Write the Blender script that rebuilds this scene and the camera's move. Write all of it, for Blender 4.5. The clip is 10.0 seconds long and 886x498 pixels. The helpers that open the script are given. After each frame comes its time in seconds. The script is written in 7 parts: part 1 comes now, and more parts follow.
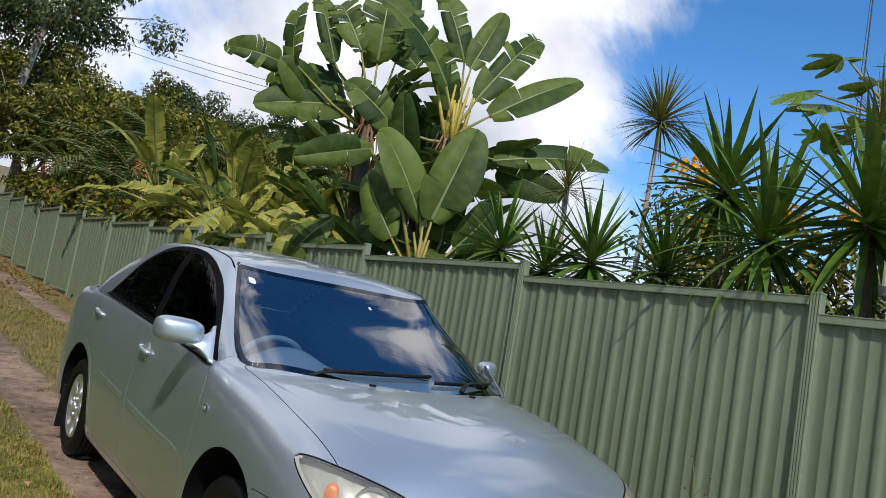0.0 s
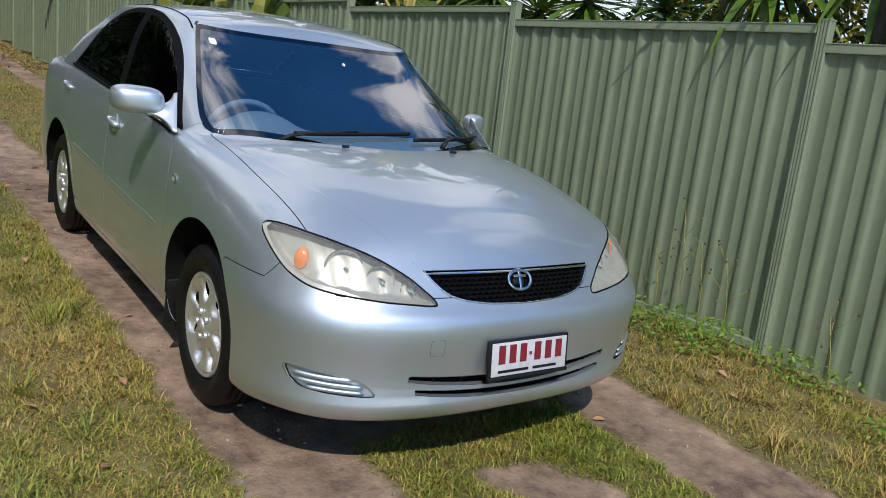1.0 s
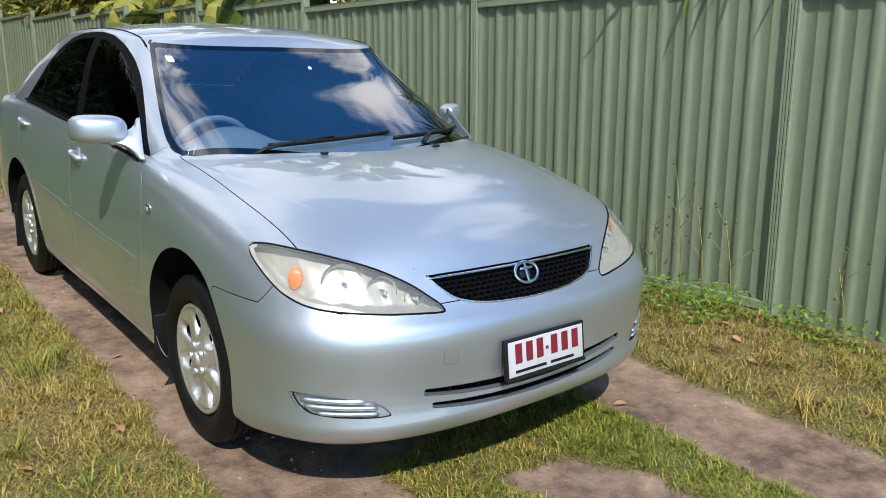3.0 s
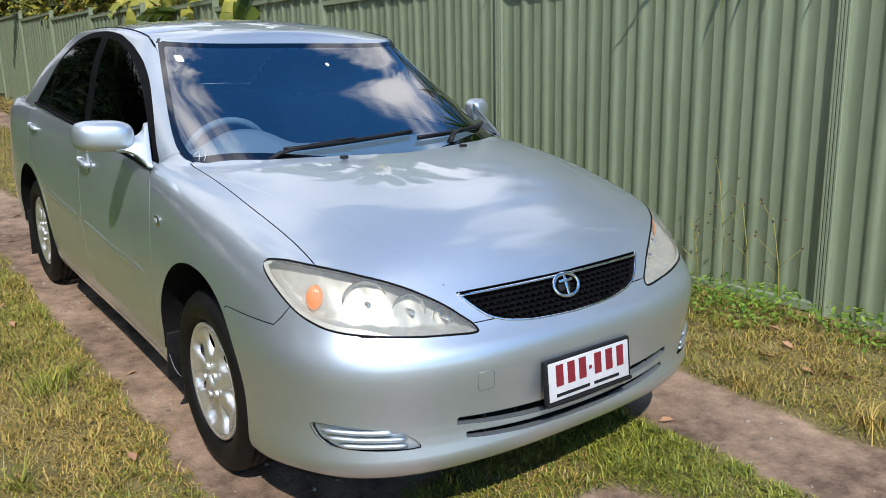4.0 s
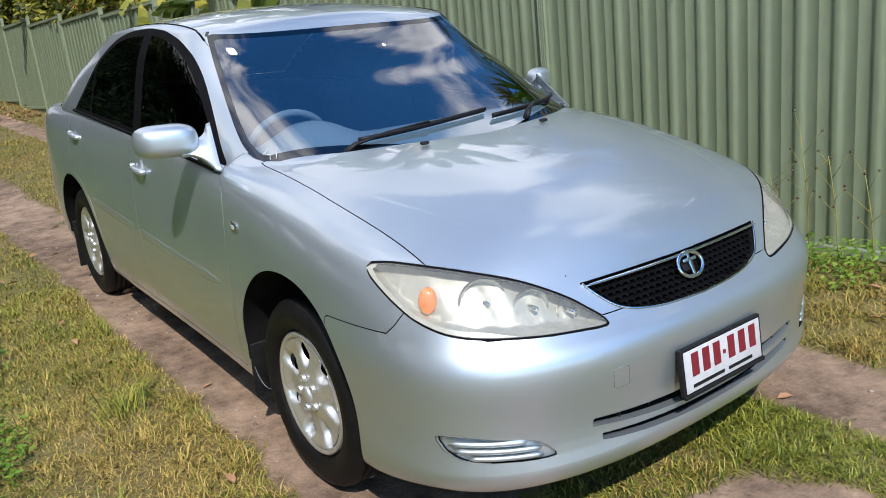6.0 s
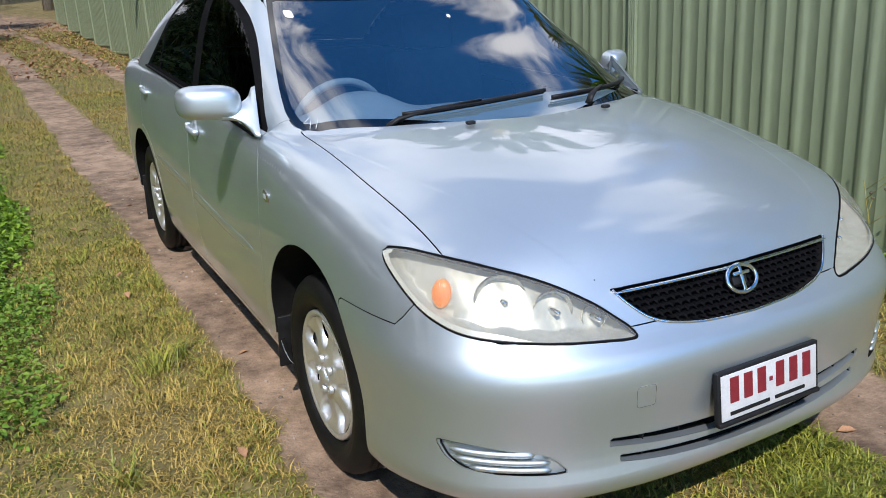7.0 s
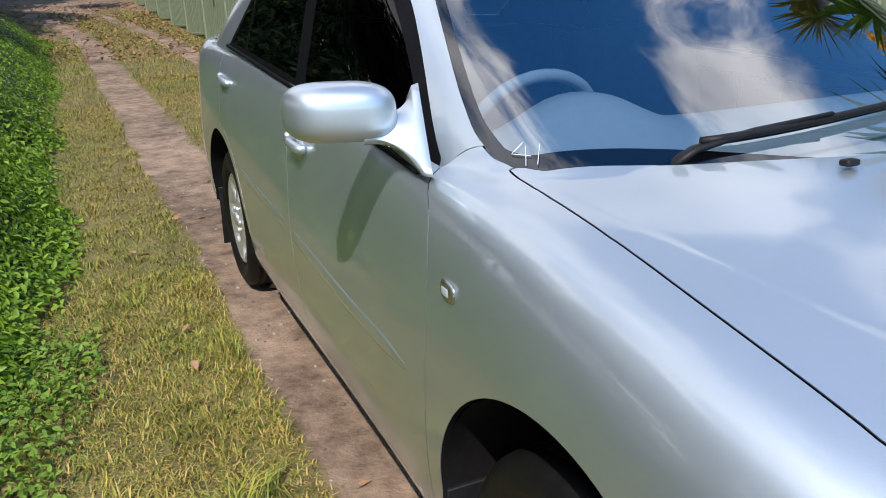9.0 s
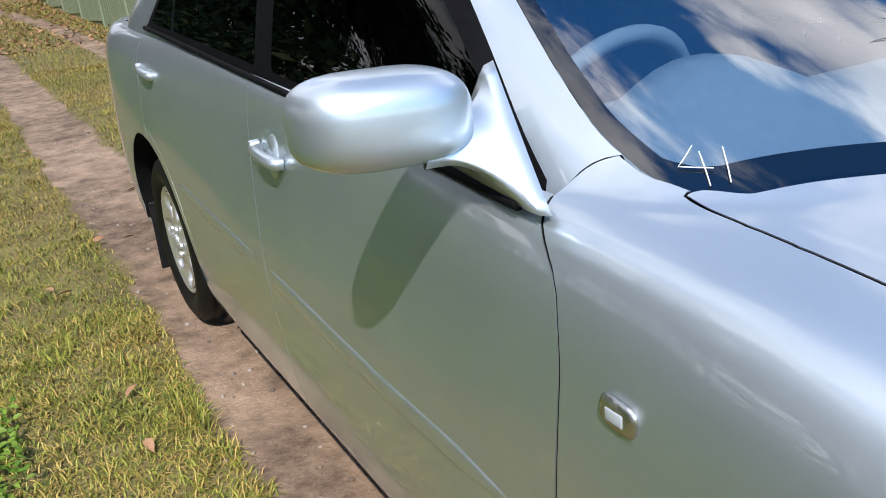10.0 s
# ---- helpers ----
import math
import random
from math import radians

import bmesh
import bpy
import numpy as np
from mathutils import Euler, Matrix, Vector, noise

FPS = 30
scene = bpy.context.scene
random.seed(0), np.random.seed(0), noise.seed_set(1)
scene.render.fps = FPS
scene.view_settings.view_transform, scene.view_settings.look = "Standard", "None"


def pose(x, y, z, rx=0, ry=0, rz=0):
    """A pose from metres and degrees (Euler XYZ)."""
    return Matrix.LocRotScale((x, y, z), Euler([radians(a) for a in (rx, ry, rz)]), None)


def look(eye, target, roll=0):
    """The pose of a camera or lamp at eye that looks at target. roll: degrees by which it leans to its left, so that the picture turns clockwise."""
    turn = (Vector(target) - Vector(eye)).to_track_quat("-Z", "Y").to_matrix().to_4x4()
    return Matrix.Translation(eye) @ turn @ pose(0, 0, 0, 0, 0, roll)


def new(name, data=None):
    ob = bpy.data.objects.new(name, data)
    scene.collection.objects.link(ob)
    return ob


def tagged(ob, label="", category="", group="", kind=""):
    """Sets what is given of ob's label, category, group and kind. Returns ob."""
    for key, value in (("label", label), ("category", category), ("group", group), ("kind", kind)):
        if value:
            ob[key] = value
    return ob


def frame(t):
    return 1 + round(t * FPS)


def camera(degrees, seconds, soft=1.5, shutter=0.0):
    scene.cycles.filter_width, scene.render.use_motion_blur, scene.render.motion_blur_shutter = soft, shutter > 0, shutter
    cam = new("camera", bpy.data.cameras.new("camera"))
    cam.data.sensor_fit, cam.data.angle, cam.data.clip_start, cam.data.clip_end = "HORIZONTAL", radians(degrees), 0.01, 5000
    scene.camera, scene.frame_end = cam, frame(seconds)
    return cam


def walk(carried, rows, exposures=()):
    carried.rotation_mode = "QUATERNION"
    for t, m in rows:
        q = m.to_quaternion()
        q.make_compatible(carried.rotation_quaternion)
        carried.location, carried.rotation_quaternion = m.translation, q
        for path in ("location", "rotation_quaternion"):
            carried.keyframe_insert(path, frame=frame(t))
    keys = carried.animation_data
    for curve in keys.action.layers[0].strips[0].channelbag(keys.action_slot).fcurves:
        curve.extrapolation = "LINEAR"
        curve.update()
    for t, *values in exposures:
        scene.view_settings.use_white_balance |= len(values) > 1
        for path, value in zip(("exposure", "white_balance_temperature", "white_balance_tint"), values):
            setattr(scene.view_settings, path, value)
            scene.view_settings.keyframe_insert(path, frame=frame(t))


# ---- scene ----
SLOPE = 2.4          # the lane falls towards the front of the car, degrees
LANE = pose(0, 0, 0, SLOPE)
cam = camera(58.4, 10.0, 0.9)
ROWS = [
    (0, (-2.116, -2.882, 1.431), (-0.970, -1.249, 1.570), 11.1),
    (0.5, (-1.955, -2.897, 1.425), (-0.767, -1.292, 1.314), 11.7),
    (1, (-1.892, -2.840, 1.450), (-0.719, -1.289, 0.981), 8.1),
    (1.5, (-1.905, -2.751, 1.481), (-0.652, -1.265, 1.010), 5.6),
    (2, (-1.939, -2.700, 1.465), (-0.695, -1.212, 0.978), 3.8),
    (2.5, (-1.922, -2.706, 1.445), (-0.691, -1.207, 0.958), 2.2),
    (4, (-1.726, -2.473, 1.453), (-0.564, -0.928, 0.940), 0.2),
    (4.5, (-1.823, -2.323, 1.476), (-0.692, -0.763, 0.943), -1.3),
    (5, (-1.956, -2.168, 1.487), (-0.801, -0.635, 0.923), -4.7),
    (6.5, (-1.696, -2.150, 1.450), (-0.648, -0.552, 0.862), -3.6),
    (7, (-1.589, -2.119, 1.442), (-0.674, -0.454, 0.819), -1.8),
    (7.5, (-1.544, -1.905, 1.407), (-0.730, -0.207, 0.732), 0.8),
    (8, (-1.510, -1.566, 1.395), (-0.717, 0.150, 0.740), -0.6),
    (8.5, (-1.455, -1.198, 1.342), (-0.704, 0.555, 0.738), -1.4),
    (9, (-1.407, -0.833, 1.343), (-0.642, 0.895, 0.689), -1.7),
    (9.5, (-1.397, -0.445, 1.312), (-0.582, 1.237, 0.601), -3.7),
    (10, (-1.358, -0.190, 1.293), (-0.451, 1.433, 0.555), -5.3),
]
walk(cam, [(t, LANE @ look(eye, aim, roll)) for t, eye, aim, roll in ROWS], [(0.0, -0.62, 6250, 14), (1.0, -0.45, 6250, 14), (1.7, -0.09, 6250, 14), (7.5, -0.07, 6250, 14), (8.5, -0.11, 6250, 14), (10.0, 0.1, 6250, 14)])
# ---- light: a high sun from ahead of the car on its driver's side, and a sky with broken cloud ----
SUN_WAY = Vector((0.45, 0.85, -1.0)).normalized()
sun = new("sun", bpy.data.lights.new("sun", "SUN"))
sun.data.energy, sun.data.angle, sun.data.color = 5.0, radians(0.6), (1.0, 0.95, 0.87)
sun.matrix_world = look((0, 0, 20), Vector((0, 0, 20)) + SUN_WAY)

world = bpy.data.worlds.new("sky")
scene.world = world
world.use_nodes = True
wn, wl = world.node_tree.nodes, world.node_tree.links
wn.clear()
sky = wn.new("ShaderNodeTexSky")
sky.sky_type, sky.sun_disc = "NISHITA", False
sky.sun_elevation = math.asin(-SUN_WAY.z)
sky.sun_rotation = math.atan2(-SUN_WAY.x, -SUN_WAY.y)
sky.air_density, sky.dust_density, sky.ozone_density = 1.0, 0.15, 3.0
coords = wn.new("ShaderNodeTexCoord")
flat = wn.new("ShaderNodeMapping")
flat.inputs["Scale"].default_value = (1, 1, 1.25)
flat.inputs["Location"].default_value = (5.3, 2.2, 0.9)
wl.new(coords.outputs["Generated"], flat.inputs["Vector"])
puff = wn.new("ShaderNodeTexNoise")
puff.inputs["Scale"].default_value, puff.inputs["Detail"].default_value = 2.5, 12.0
puff.inputs["Roughness"].default_value, puff.inputs["Distortion"].default_value = 0.58, 0.25
wl.new(flat.outputs["Vector"], puff.inputs["Vector"])
cover = wn.new("ShaderNodeMapRange")
cover.interpolation_type = "SMOOTHSTEP"
cover.inputs["From Min"].default_value, cover.inputs["From Max"].default_value = 0.475, 0.635
side = wn.new("ShaderNodeVectorMath")
side.operation = "DOT_PRODUCT"
side.inputs[1].default_value = (-0.17, 0.20, 0.0)
wl.new(coords.outputs["Generated"], side.inputs[0])
heap = wn.new("ShaderNodeMath")
heap.operation = "ADD"
wl.new(puff.outputs["Fac"], heap.inputs[0])
wl.new(side.outputs["Value"], heap.inputs[1])
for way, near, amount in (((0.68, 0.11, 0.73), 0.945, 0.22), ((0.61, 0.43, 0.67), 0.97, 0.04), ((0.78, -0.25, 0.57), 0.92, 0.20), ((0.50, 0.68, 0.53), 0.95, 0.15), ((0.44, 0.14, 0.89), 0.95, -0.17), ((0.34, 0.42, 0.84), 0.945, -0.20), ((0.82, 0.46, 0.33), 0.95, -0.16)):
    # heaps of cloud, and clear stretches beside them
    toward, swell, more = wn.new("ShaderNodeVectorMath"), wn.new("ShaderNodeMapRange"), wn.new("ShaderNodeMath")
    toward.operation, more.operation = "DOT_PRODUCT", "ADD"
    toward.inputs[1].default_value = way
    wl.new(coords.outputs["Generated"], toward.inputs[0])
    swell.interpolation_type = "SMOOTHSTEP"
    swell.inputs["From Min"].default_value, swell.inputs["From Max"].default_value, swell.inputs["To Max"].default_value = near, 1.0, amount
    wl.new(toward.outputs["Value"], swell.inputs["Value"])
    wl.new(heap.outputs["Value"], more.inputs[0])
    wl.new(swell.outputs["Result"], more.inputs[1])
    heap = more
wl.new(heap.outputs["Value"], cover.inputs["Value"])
shade = wn.new("ShaderNodeTexNoise")
shade.inputs["Scale"].default_value, shade.inputs["Detail"].default_value = 4.5, 6.0
wl.new(flat.outputs["Vector"], shade.inputs["Vector"])
cloud = wn.new("ShaderNodeValToRGB")
cloud.color_ramp.elements[0].position, cloud.color_ramp.elements[0].color = 0.35, (7.5, 8.0, 8.8, 1)
cloud.color_ramp.elements[1].position, cloud.color_ramp.elements[1].color = 0.62, (15.0, 15.0, 15.0, 1)
wl.new(shade.outputs["Fac"], cloud.inputs["Fac"])
both = wn.new("ShaderNodeMix")
both.data_type = "RGBA"
wl.new(cover.outputs["Result"], both.inputs["Factor"])
vivid = wn.new("ShaderNodeHueSaturation")
lift = wn.new("ShaderNodeSeparateXYZ")
wl.new(coords.outputs["Generated"], lift.inputs["Vector"])
for socket, low, high in (("Saturation", 1.28, 1.30), ("Value", 2.1, 1.9)):
    # paler and brighter towards the horizon, deeper overhead
    tone = wn.new("ShaderNodeMapRange")
    tone.inputs["From Min"].default_value, tone.inputs["From Max"].default_value = 0.25, 0.75
    tone.inputs["To Min"].default_value, tone.inputs["To Max"].default_value = low, high
    wl.new(lift.outputs["Z"], tone.inputs["Value"])
    wl.new(tone.outputs["Result"], vivid.inputs[socket])
wl.new(sky.outputs["Color"], vivid.inputs["Color"])
wl.new(vivid.outputs["Color"], both.inputs["A"])
wl.new(cloud.outputs["Color"], both.inputs["B"])
glow = wn.new("ShaderNodeBackground")
glow.inputs["Strength"].default_value = 0.12
wl.new(both.outputs["Result"], glow.inputs["Color"])
wl.new(glow.outputs["Background"], wn.new("ShaderNodeOutputWorld").inputs["Surface"])
# ---- materials ----
def material(name, dark, light, rough=0.7, metal=0.0, scale=8.0, bump=0.0, fine=6.0, coat=0.0, shine=0.5, pieces=0.0, squash=(1, 1, 1), detail=6.0, low=0.35, high=0.65, sheen=0.0):
    """Two-scale noise between two colours, with relief from the finer noise; pieces varies the tone from piece to piece."""
    m = bpy.data.materials.new(name)
    m.use_nodes = True
    n, l = m.node_tree.nodes, m.node_tree.links
    p = n["Principled BSDF"]
    p.inputs["Roughness"].default_value, p.inputs["Metallic"].default_value = rough, metal
    p.inputs["Specular IOR Level"].default_value = shine
    p.inputs["Coat Weight"].default_value, p.inputs["Coat Roughness"].default_value = coat, 0.03
    co, mp = n.new("ShaderNodeTexCoord"), n.new("ShaderNodeMapping")
    mp.inputs["Scale"].default_value = squash
    l.new(co.outputs["Object"], mp.inputs["Vector"])
    a, b = n.new("ShaderNodeTexNoise"), n.new("ShaderNodeTexNoise")
    a.inputs["Scale"].default_value, a.inputs["Detail"].default_value = scale, detail
    b.inputs["Scale"].default_value, b.inputs["Detail"].default_value = scale * fine, 4.0
    l.new(mp.outputs["Vector"], a.inputs["Vector"])
    l.new(mp.outputs["Vector"], b.inputs["Vector"])
    s = n.new("ShaderNodeMath")
    s.operation = "MULTIPLY_ADD"
    s.inputs[1].default_value = 0.45
    l.new(b.outputs["Fac"], s.inputs[0])
    h = n.new("ShaderNodeMath")
    h.operation = "MULTIPLY"
    h.inputs[1].default_value = 0.55
    l.new(a.outputs["Fac"], h.inputs[0])
    l.new(h.outputs["Value"], s.inputs[2])
    last = s.outputs["Value"]
    if pieces:
        g = n.new("ShaderNodeNewGeometry")
        k = n.new("ShaderNodeMath")
        k.operation = "MULTIPLY_ADD"
        k.inputs[1].default_value = pieces
        l.new(g.outputs["Random Per Island"], k.inputs[0])
        off = n.new("ShaderNodeMath")
        off.operation = "SUBTRACT"
        off.inputs[1].default_value = pieces * 0.5
        l.new(last, off.inputs[0])
        l.new(off.outputs["Value"], k.inputs[2])
        last = k.outputs["Value"]
    r = n.new("ShaderNodeValToRGB")
    r.color_ramp.elements[0].position, r.color_ramp.elements[0].color = low, (*dark, 1)
    r.color_ramp.elements[1].position, r.color_ramp.elements[1].color = high, (*light, 1)
    l.new(last, r.inputs["Fac"])
    l.new(r.outputs["Color"], p.inputs["Base Color"])
    if bump:
        k = n.new("ShaderNodeBump")
        k.inputs["Strength"].default_value, k.inputs["Distance"].default_value = 1.0, bump
        l.new(b.outputs["Fac"], k.inputs["Height"])
        l.new(k.outputs["Normal"], p.inputs["Normal"])
    return m


def pane_glass(name, tint, ior=1.5, rough=0.0, haze=0.0):
    """A thin pane: what lies behind, tinted, under a mirror coat; haze: the share of a dull white film."""
    m = bpy.data.materials.new(name)
    m.use_nodes = True
    n, l = m.node_tree.nodes, m.node_tree.links
    n.remove(n["Principled BSDF"])
    clear, gloss, mix, slant = n.new("ShaderNodeBsdfTransparent"), n.new("ShaderNodeBsdfGlossy"), n.new("ShaderNodeMixShader"), n.new("ShaderNodeLayerWeight")
    slant.inputs["Blend"].default_value = 0.5
    steep, fres = n.new("ShaderNodeMath"), n.new("ShaderNodeMapRange")
    steep.operation = "POWER"
    steep.inputs[1].default_value = 5.0
    fres.inputs["To Min"].default_value = ((ior - 1) / (ior + 1)) ** 2
    l.new(slant.outputs["Facing"], steep.inputs[0])
    l.new(steep.outputs["Value"], fres.inputs["Value"])
    clear.inputs["Color"].default_value = (*tint, 1)
    gloss.inputs["Roughness"].default_value = rough
    behind = clear.outputs["BSDF"]
    if haze:
        film, blend = n.new("ShaderNodeBsdfDiffuse"), n.new("ShaderNodeMixShader")
        film.inputs["Color"].default_value = (0.80, 0.79, 0.70, 1)
        blend.inputs["Fac"].default_value = haze
        l.new(behind, blend.inputs[1])
        l.new(film.outputs["BSDF"], blend.inputs[2])
        behind = blend.outputs["Shader"]
    l.new(fres.outputs["Result"], mix.inputs["Fac"])
    l.new(behind, mix.inputs[1])
    l.new(gloss.outputs["BSDF"], mix.inputs[2])
    l.new(mix.outputs["Shader"], n["Material Output"].inputs["Surface"])
    return m


PAINT = material("silver_paint", (0.525, 0.585, 0.612), (0.585, 0.645, 0.672), rough=0.47, metal=0.87, scale=3.0, fine=300.0, coat=1.0)
PAINT.node_tree.nodes["Principled BSDF"].inputs["Coat IOR"].default_value = 1.75
BLACK_PLASTIC = material("black_plastic", (0.007, 0.007, 0.0075), (0.016, 0.016, 0.017), rough=0.5, scale=40.0, bump=0.0004, shine=0.25)
DARK_TRIM = material("black_trim", (0.005, 0.005, 0.0055), (0.009, 0.009, 0.010), rough=0.6, scale=20.0, shine=0.03)
RUBBER = material("tyre_rubber", (0.004, 0.004, 0.004), (0.010, 0.0095, 0.009), rough=0.55, shine=0.22, scale=14.0, bump=0.0005)
ALLOY = material("alloy", (0.66, 0.66, 0.64), (0.78, 0.78, 0.76), rough=0.30, metal=0.75, scale=20.0, coat=0.3)
CHROME = material("chrome", (0.75, 0.75, 0.76), (0.82, 0.82, 0.83), rough=0.07, metal=1.0, scale=10.0)
# black of the underbody; inside the wheels it stands in for shade
CAVITY = material("underbody_and_shade_black", (0.006, 0.006, 0.006), (0.012, 0.011, 0.010), rough=0.9, scale=12.0, shine=0.1)
SCREEN = pane_glass("windscreen_glass", (0.60, 0.72, 0.79), 4.2)
BORDER = pane_glass("black_glass_border", (0.012, 0.012, 0.013), 2.3)
TINTED = pane_glass("tinted_glass", (0.025, 0.025, 0.028), 1.42)
# ---- mesh helpers ----
def link_mesh(name, bm, mat, parent=None, label="", smooth=True):
    me = bpy.data.meshes.new(name)
    bm.to_mesh(me)
    bm.free()
    me.materials.append(mat)
    if any(p.material_index for p in me.polygons):
        me.materials.append(CAVITY)
    me.polygons.foreach_set("use_smooth", [smooth] * len(me.polygons))
    ob = new(name, me)
    ob.parent = parent
    return tagged(ob, label)


def part(name, bm, mat, parent, label="", smooth=True):
    return link_mesh(name, bm, mat, parent, label, smooth)


def thing(name, label, category, m=None, group="", kind=""):
    """An Empty that carries the parts of one thing."""
    ob = new(name)
    if m is not None:
        ob.matrix_world = m
    return tagged(ob, label, category, group, kind)


def glide(keys):
    """A smooth, monotone curve through rows (x, value, value...); gives an array."""
    a = np.array(keys, float)
    xs, ys = a[:, 0], a[:, 1:]
    h = np.diff(xs)[:, None]
    d = np.diff(ys, axis=0) / h
    m = np.zeros_like(ys)
    m[0], m[-1] = d[0], d[-1]
    same = d[1:] * d[:-1] > 0
    m[1:-1] = np.where(same, 2 * d[1:] * d[:-1] / np.where(same, d[1:] + d[:-1], 1), 0)

    def at(x):
        i = int(np.clip(np.searchsorted(xs, x) - 1, 0, len(xs) - 2))
        t = (x - xs[i]) / h[i, 0]
        t = min(1.0, max(0.0, t))
        return (2 * t ** 3 - 3 * t ** 2 + 1) * ys[i] + (t ** 3 - 2 * t ** 2 + t) * h[i] * m[i] + (3 * t ** 2 - 2 * t ** 3) * ys[i + 1] + (t ** 3 - t ** 2) * h[i] * m[i + 1]

    return at


def sway(keys):
    """A natural cubic curve through rows (x, value, value...), with no kinks in its bend."""
    a = np.array(keys, float)
    xs, ys = a[:, 0], a[:, 1:]
    n, h = len(xs), np.diff(a[:, 0])
    mat, rhs = np.eye(n), np.zeros_like(ys)
    for i in range(1, n - 1):
        mat[i, i - 1:i + 2] = h[i - 1], 2 * (h[i - 1] + h[i]), h[i]
        rhs[i] = 6 * ((ys[i + 1] - ys[i]) / h[i] - (ys[i] - ys[i - 1]) / h[i - 1])
    bend = np.linalg.solve(mat, rhs)

    def at(x):
        x = min(xs[-1], max(xs[0], x))
        i = int(np.clip(np.searchsorted(xs, x) - 1, 0, n - 2))
        p, q = xs[i + 1] - x, x - xs[i]
        return (bend[i] * p ** 3 + bend[i + 1] * q ** 3) / (6 * h[i]) + (ys[i] / h[i] - bend[i] * h[i] / 6) * p + (ys[i + 1] / h[i] - bend[i + 1] * h[i] / 6) * q

    return at


def step(a, b, x):
    t = min(1.0, max(0.0, (x - a) / (b - a)))
    return t * t * (3 - 2 * t)


def sheet(rows, closed=False):
    """A bmesh grid from rows of points of equal length."""
    bm = bmesh.new()
    grid = [[bm.verts.new(p) for p in row] for row in rows]
    wide = len(grid[0])
    for i in range(len(grid) - 1):
        for j in range(wide if closed else wide - 1):
            k = (j + 1) % wide
            bm.faces.new((grid[i][j], grid[i][k], grid[i + 1][k], grid[i + 1][j]))
    return bm


def cut(bm, f, keep=None):
    """Splits the faces of bm along f = 0."""
    val = {}
    for v in bm.verts:
        x = f(v.co)
        val[v] = 0.0 if abs(x) < 2e-4 else x
    on = {v for v, x in val.items() if x == 0.0}
    faces = set()
    for e in [e for e in bm.edges if val[e.verts[0]] * val[e.verts[1]] < 0]:
        a, b = e.verts
        faces.update(e.link_faces)
        _, v = bmesh.utils.edge_split(e, a, val[a] / (val[a] - val[b]))
        on.add(v)
    for v in list(on):
        faces.update(v.link_faces)
    todo = list(faces)
    while todo:
        fc = todo.pop()
        if not fc.is_valid:
            continue
        signs = [val.get(v, 0.0) for v in fc.verts]
        if not min(signs) < 0 < max(signs):
            continue
        hits = [v for v in fc.verts if v in on]
        for i, j in [(i, j) for i in range(len(hits)) for j in range(i + 1, len(hits))]:
            try:
                made = bmesh.utils.face_split(fc, hits[i], hits[j])
            except ValueError:
                continue
            if made and made[0]:
                todo += [fc, made[0]]
                break


def pick(bm, test):
    """A new bmesh of the faces whose middle passes the test, which are taken away from bm."""
    out = bmesh.new()
    gone, made = [], {}
    for fc in bm.faces:
        if test(fc.calc_center_median()):
            gone.append(fc)
            vs = []
            for v in fc.verts:
                if v not in made:
                    made[v] = out.verts.new(v.co)
                vs.append(made[v])
            out.faces.new(vs)
    bmesh.ops.delete(bm, geom=gone, context="FACES")
    out.normal_update()
    return out


def flange(bm, gap=0.002, depth=0.015, skip=None):
    """Draws the open rim of a panel in by gap, and turns it inwards by depth."""
    bmesh.ops.remove_doubles(bm, verts=[v for v in bm.verts if v.is_boundary], dist=0.0035)
    into = {}
    for e in bm.edges:
        a, b = e.verts
        if a.is_boundary != b.is_boundary and e.calc_length() < 2 * abs(gap) + 0.0015:
            into[b if a.is_boundary else a] = a if a.is_boundary else b
    bmesh.ops.weld_verts(bm, targetmap=into)
    bmesh.ops.dissolve_degenerate(bm, dist=0.0008, edges=bm.edges)
    bmesh.ops.delete(bm, geom=[e for e in bm.edges if not e.link_faces], context="EDGES")
    bm.normal_update()
    rim = [e for e in bm.edges if e.is_boundary and not (skip and skip((e.verts[0].co + e.verts[1].co) / 2))]
    verts = {v for e in rim for v in e.verts}
    shift = {}
    for v in verts:
        inward = Vector()
        for e in v.link_edges:
            if e.is_boundary and e.link_faces:
                d = (e.verts[1].co - e.verts[0].co).normalized()
                s = d.cross(e.link_faces[0].normal)
                if s.dot(e.link_faces[0].calc_center_median() - v.co) < 0:
                    s = -s
                inward += s
        shift[v] = (inward.normalized() * gap if inward.length > 1e-6 else Vector(), v.normal.copy())
    for v, (s, nrm) in shift.items():
        v.co += s
    low = {v: bm.verts.new(v.co - nrm * 0.12 * depth) for v, (s, nrm) in shift.items()}
    deep = {v: bm.verts.new(v.co - nrm * depth - s * 0.5) for v, (s, nrm) in shift.items()}
    for e in rim:
        a, b = e.verts
        e.smooth = False
        bm.faces.new((a, b, low[b], low[a]))
        bm.faces.new((low[a], low[b], deep[b], deep[a])).material_index = 1
    bmesh.ops.recalc_face_normals(bm, faces=bm.faces)
    return bm


def thick(bm, depth):
    """Gives a sheet a back at depth under it."""
    bm.normal_update()
    bmesh.ops.solidify(bm, geom=bm.faces[:], thickness=depth)
    return bm


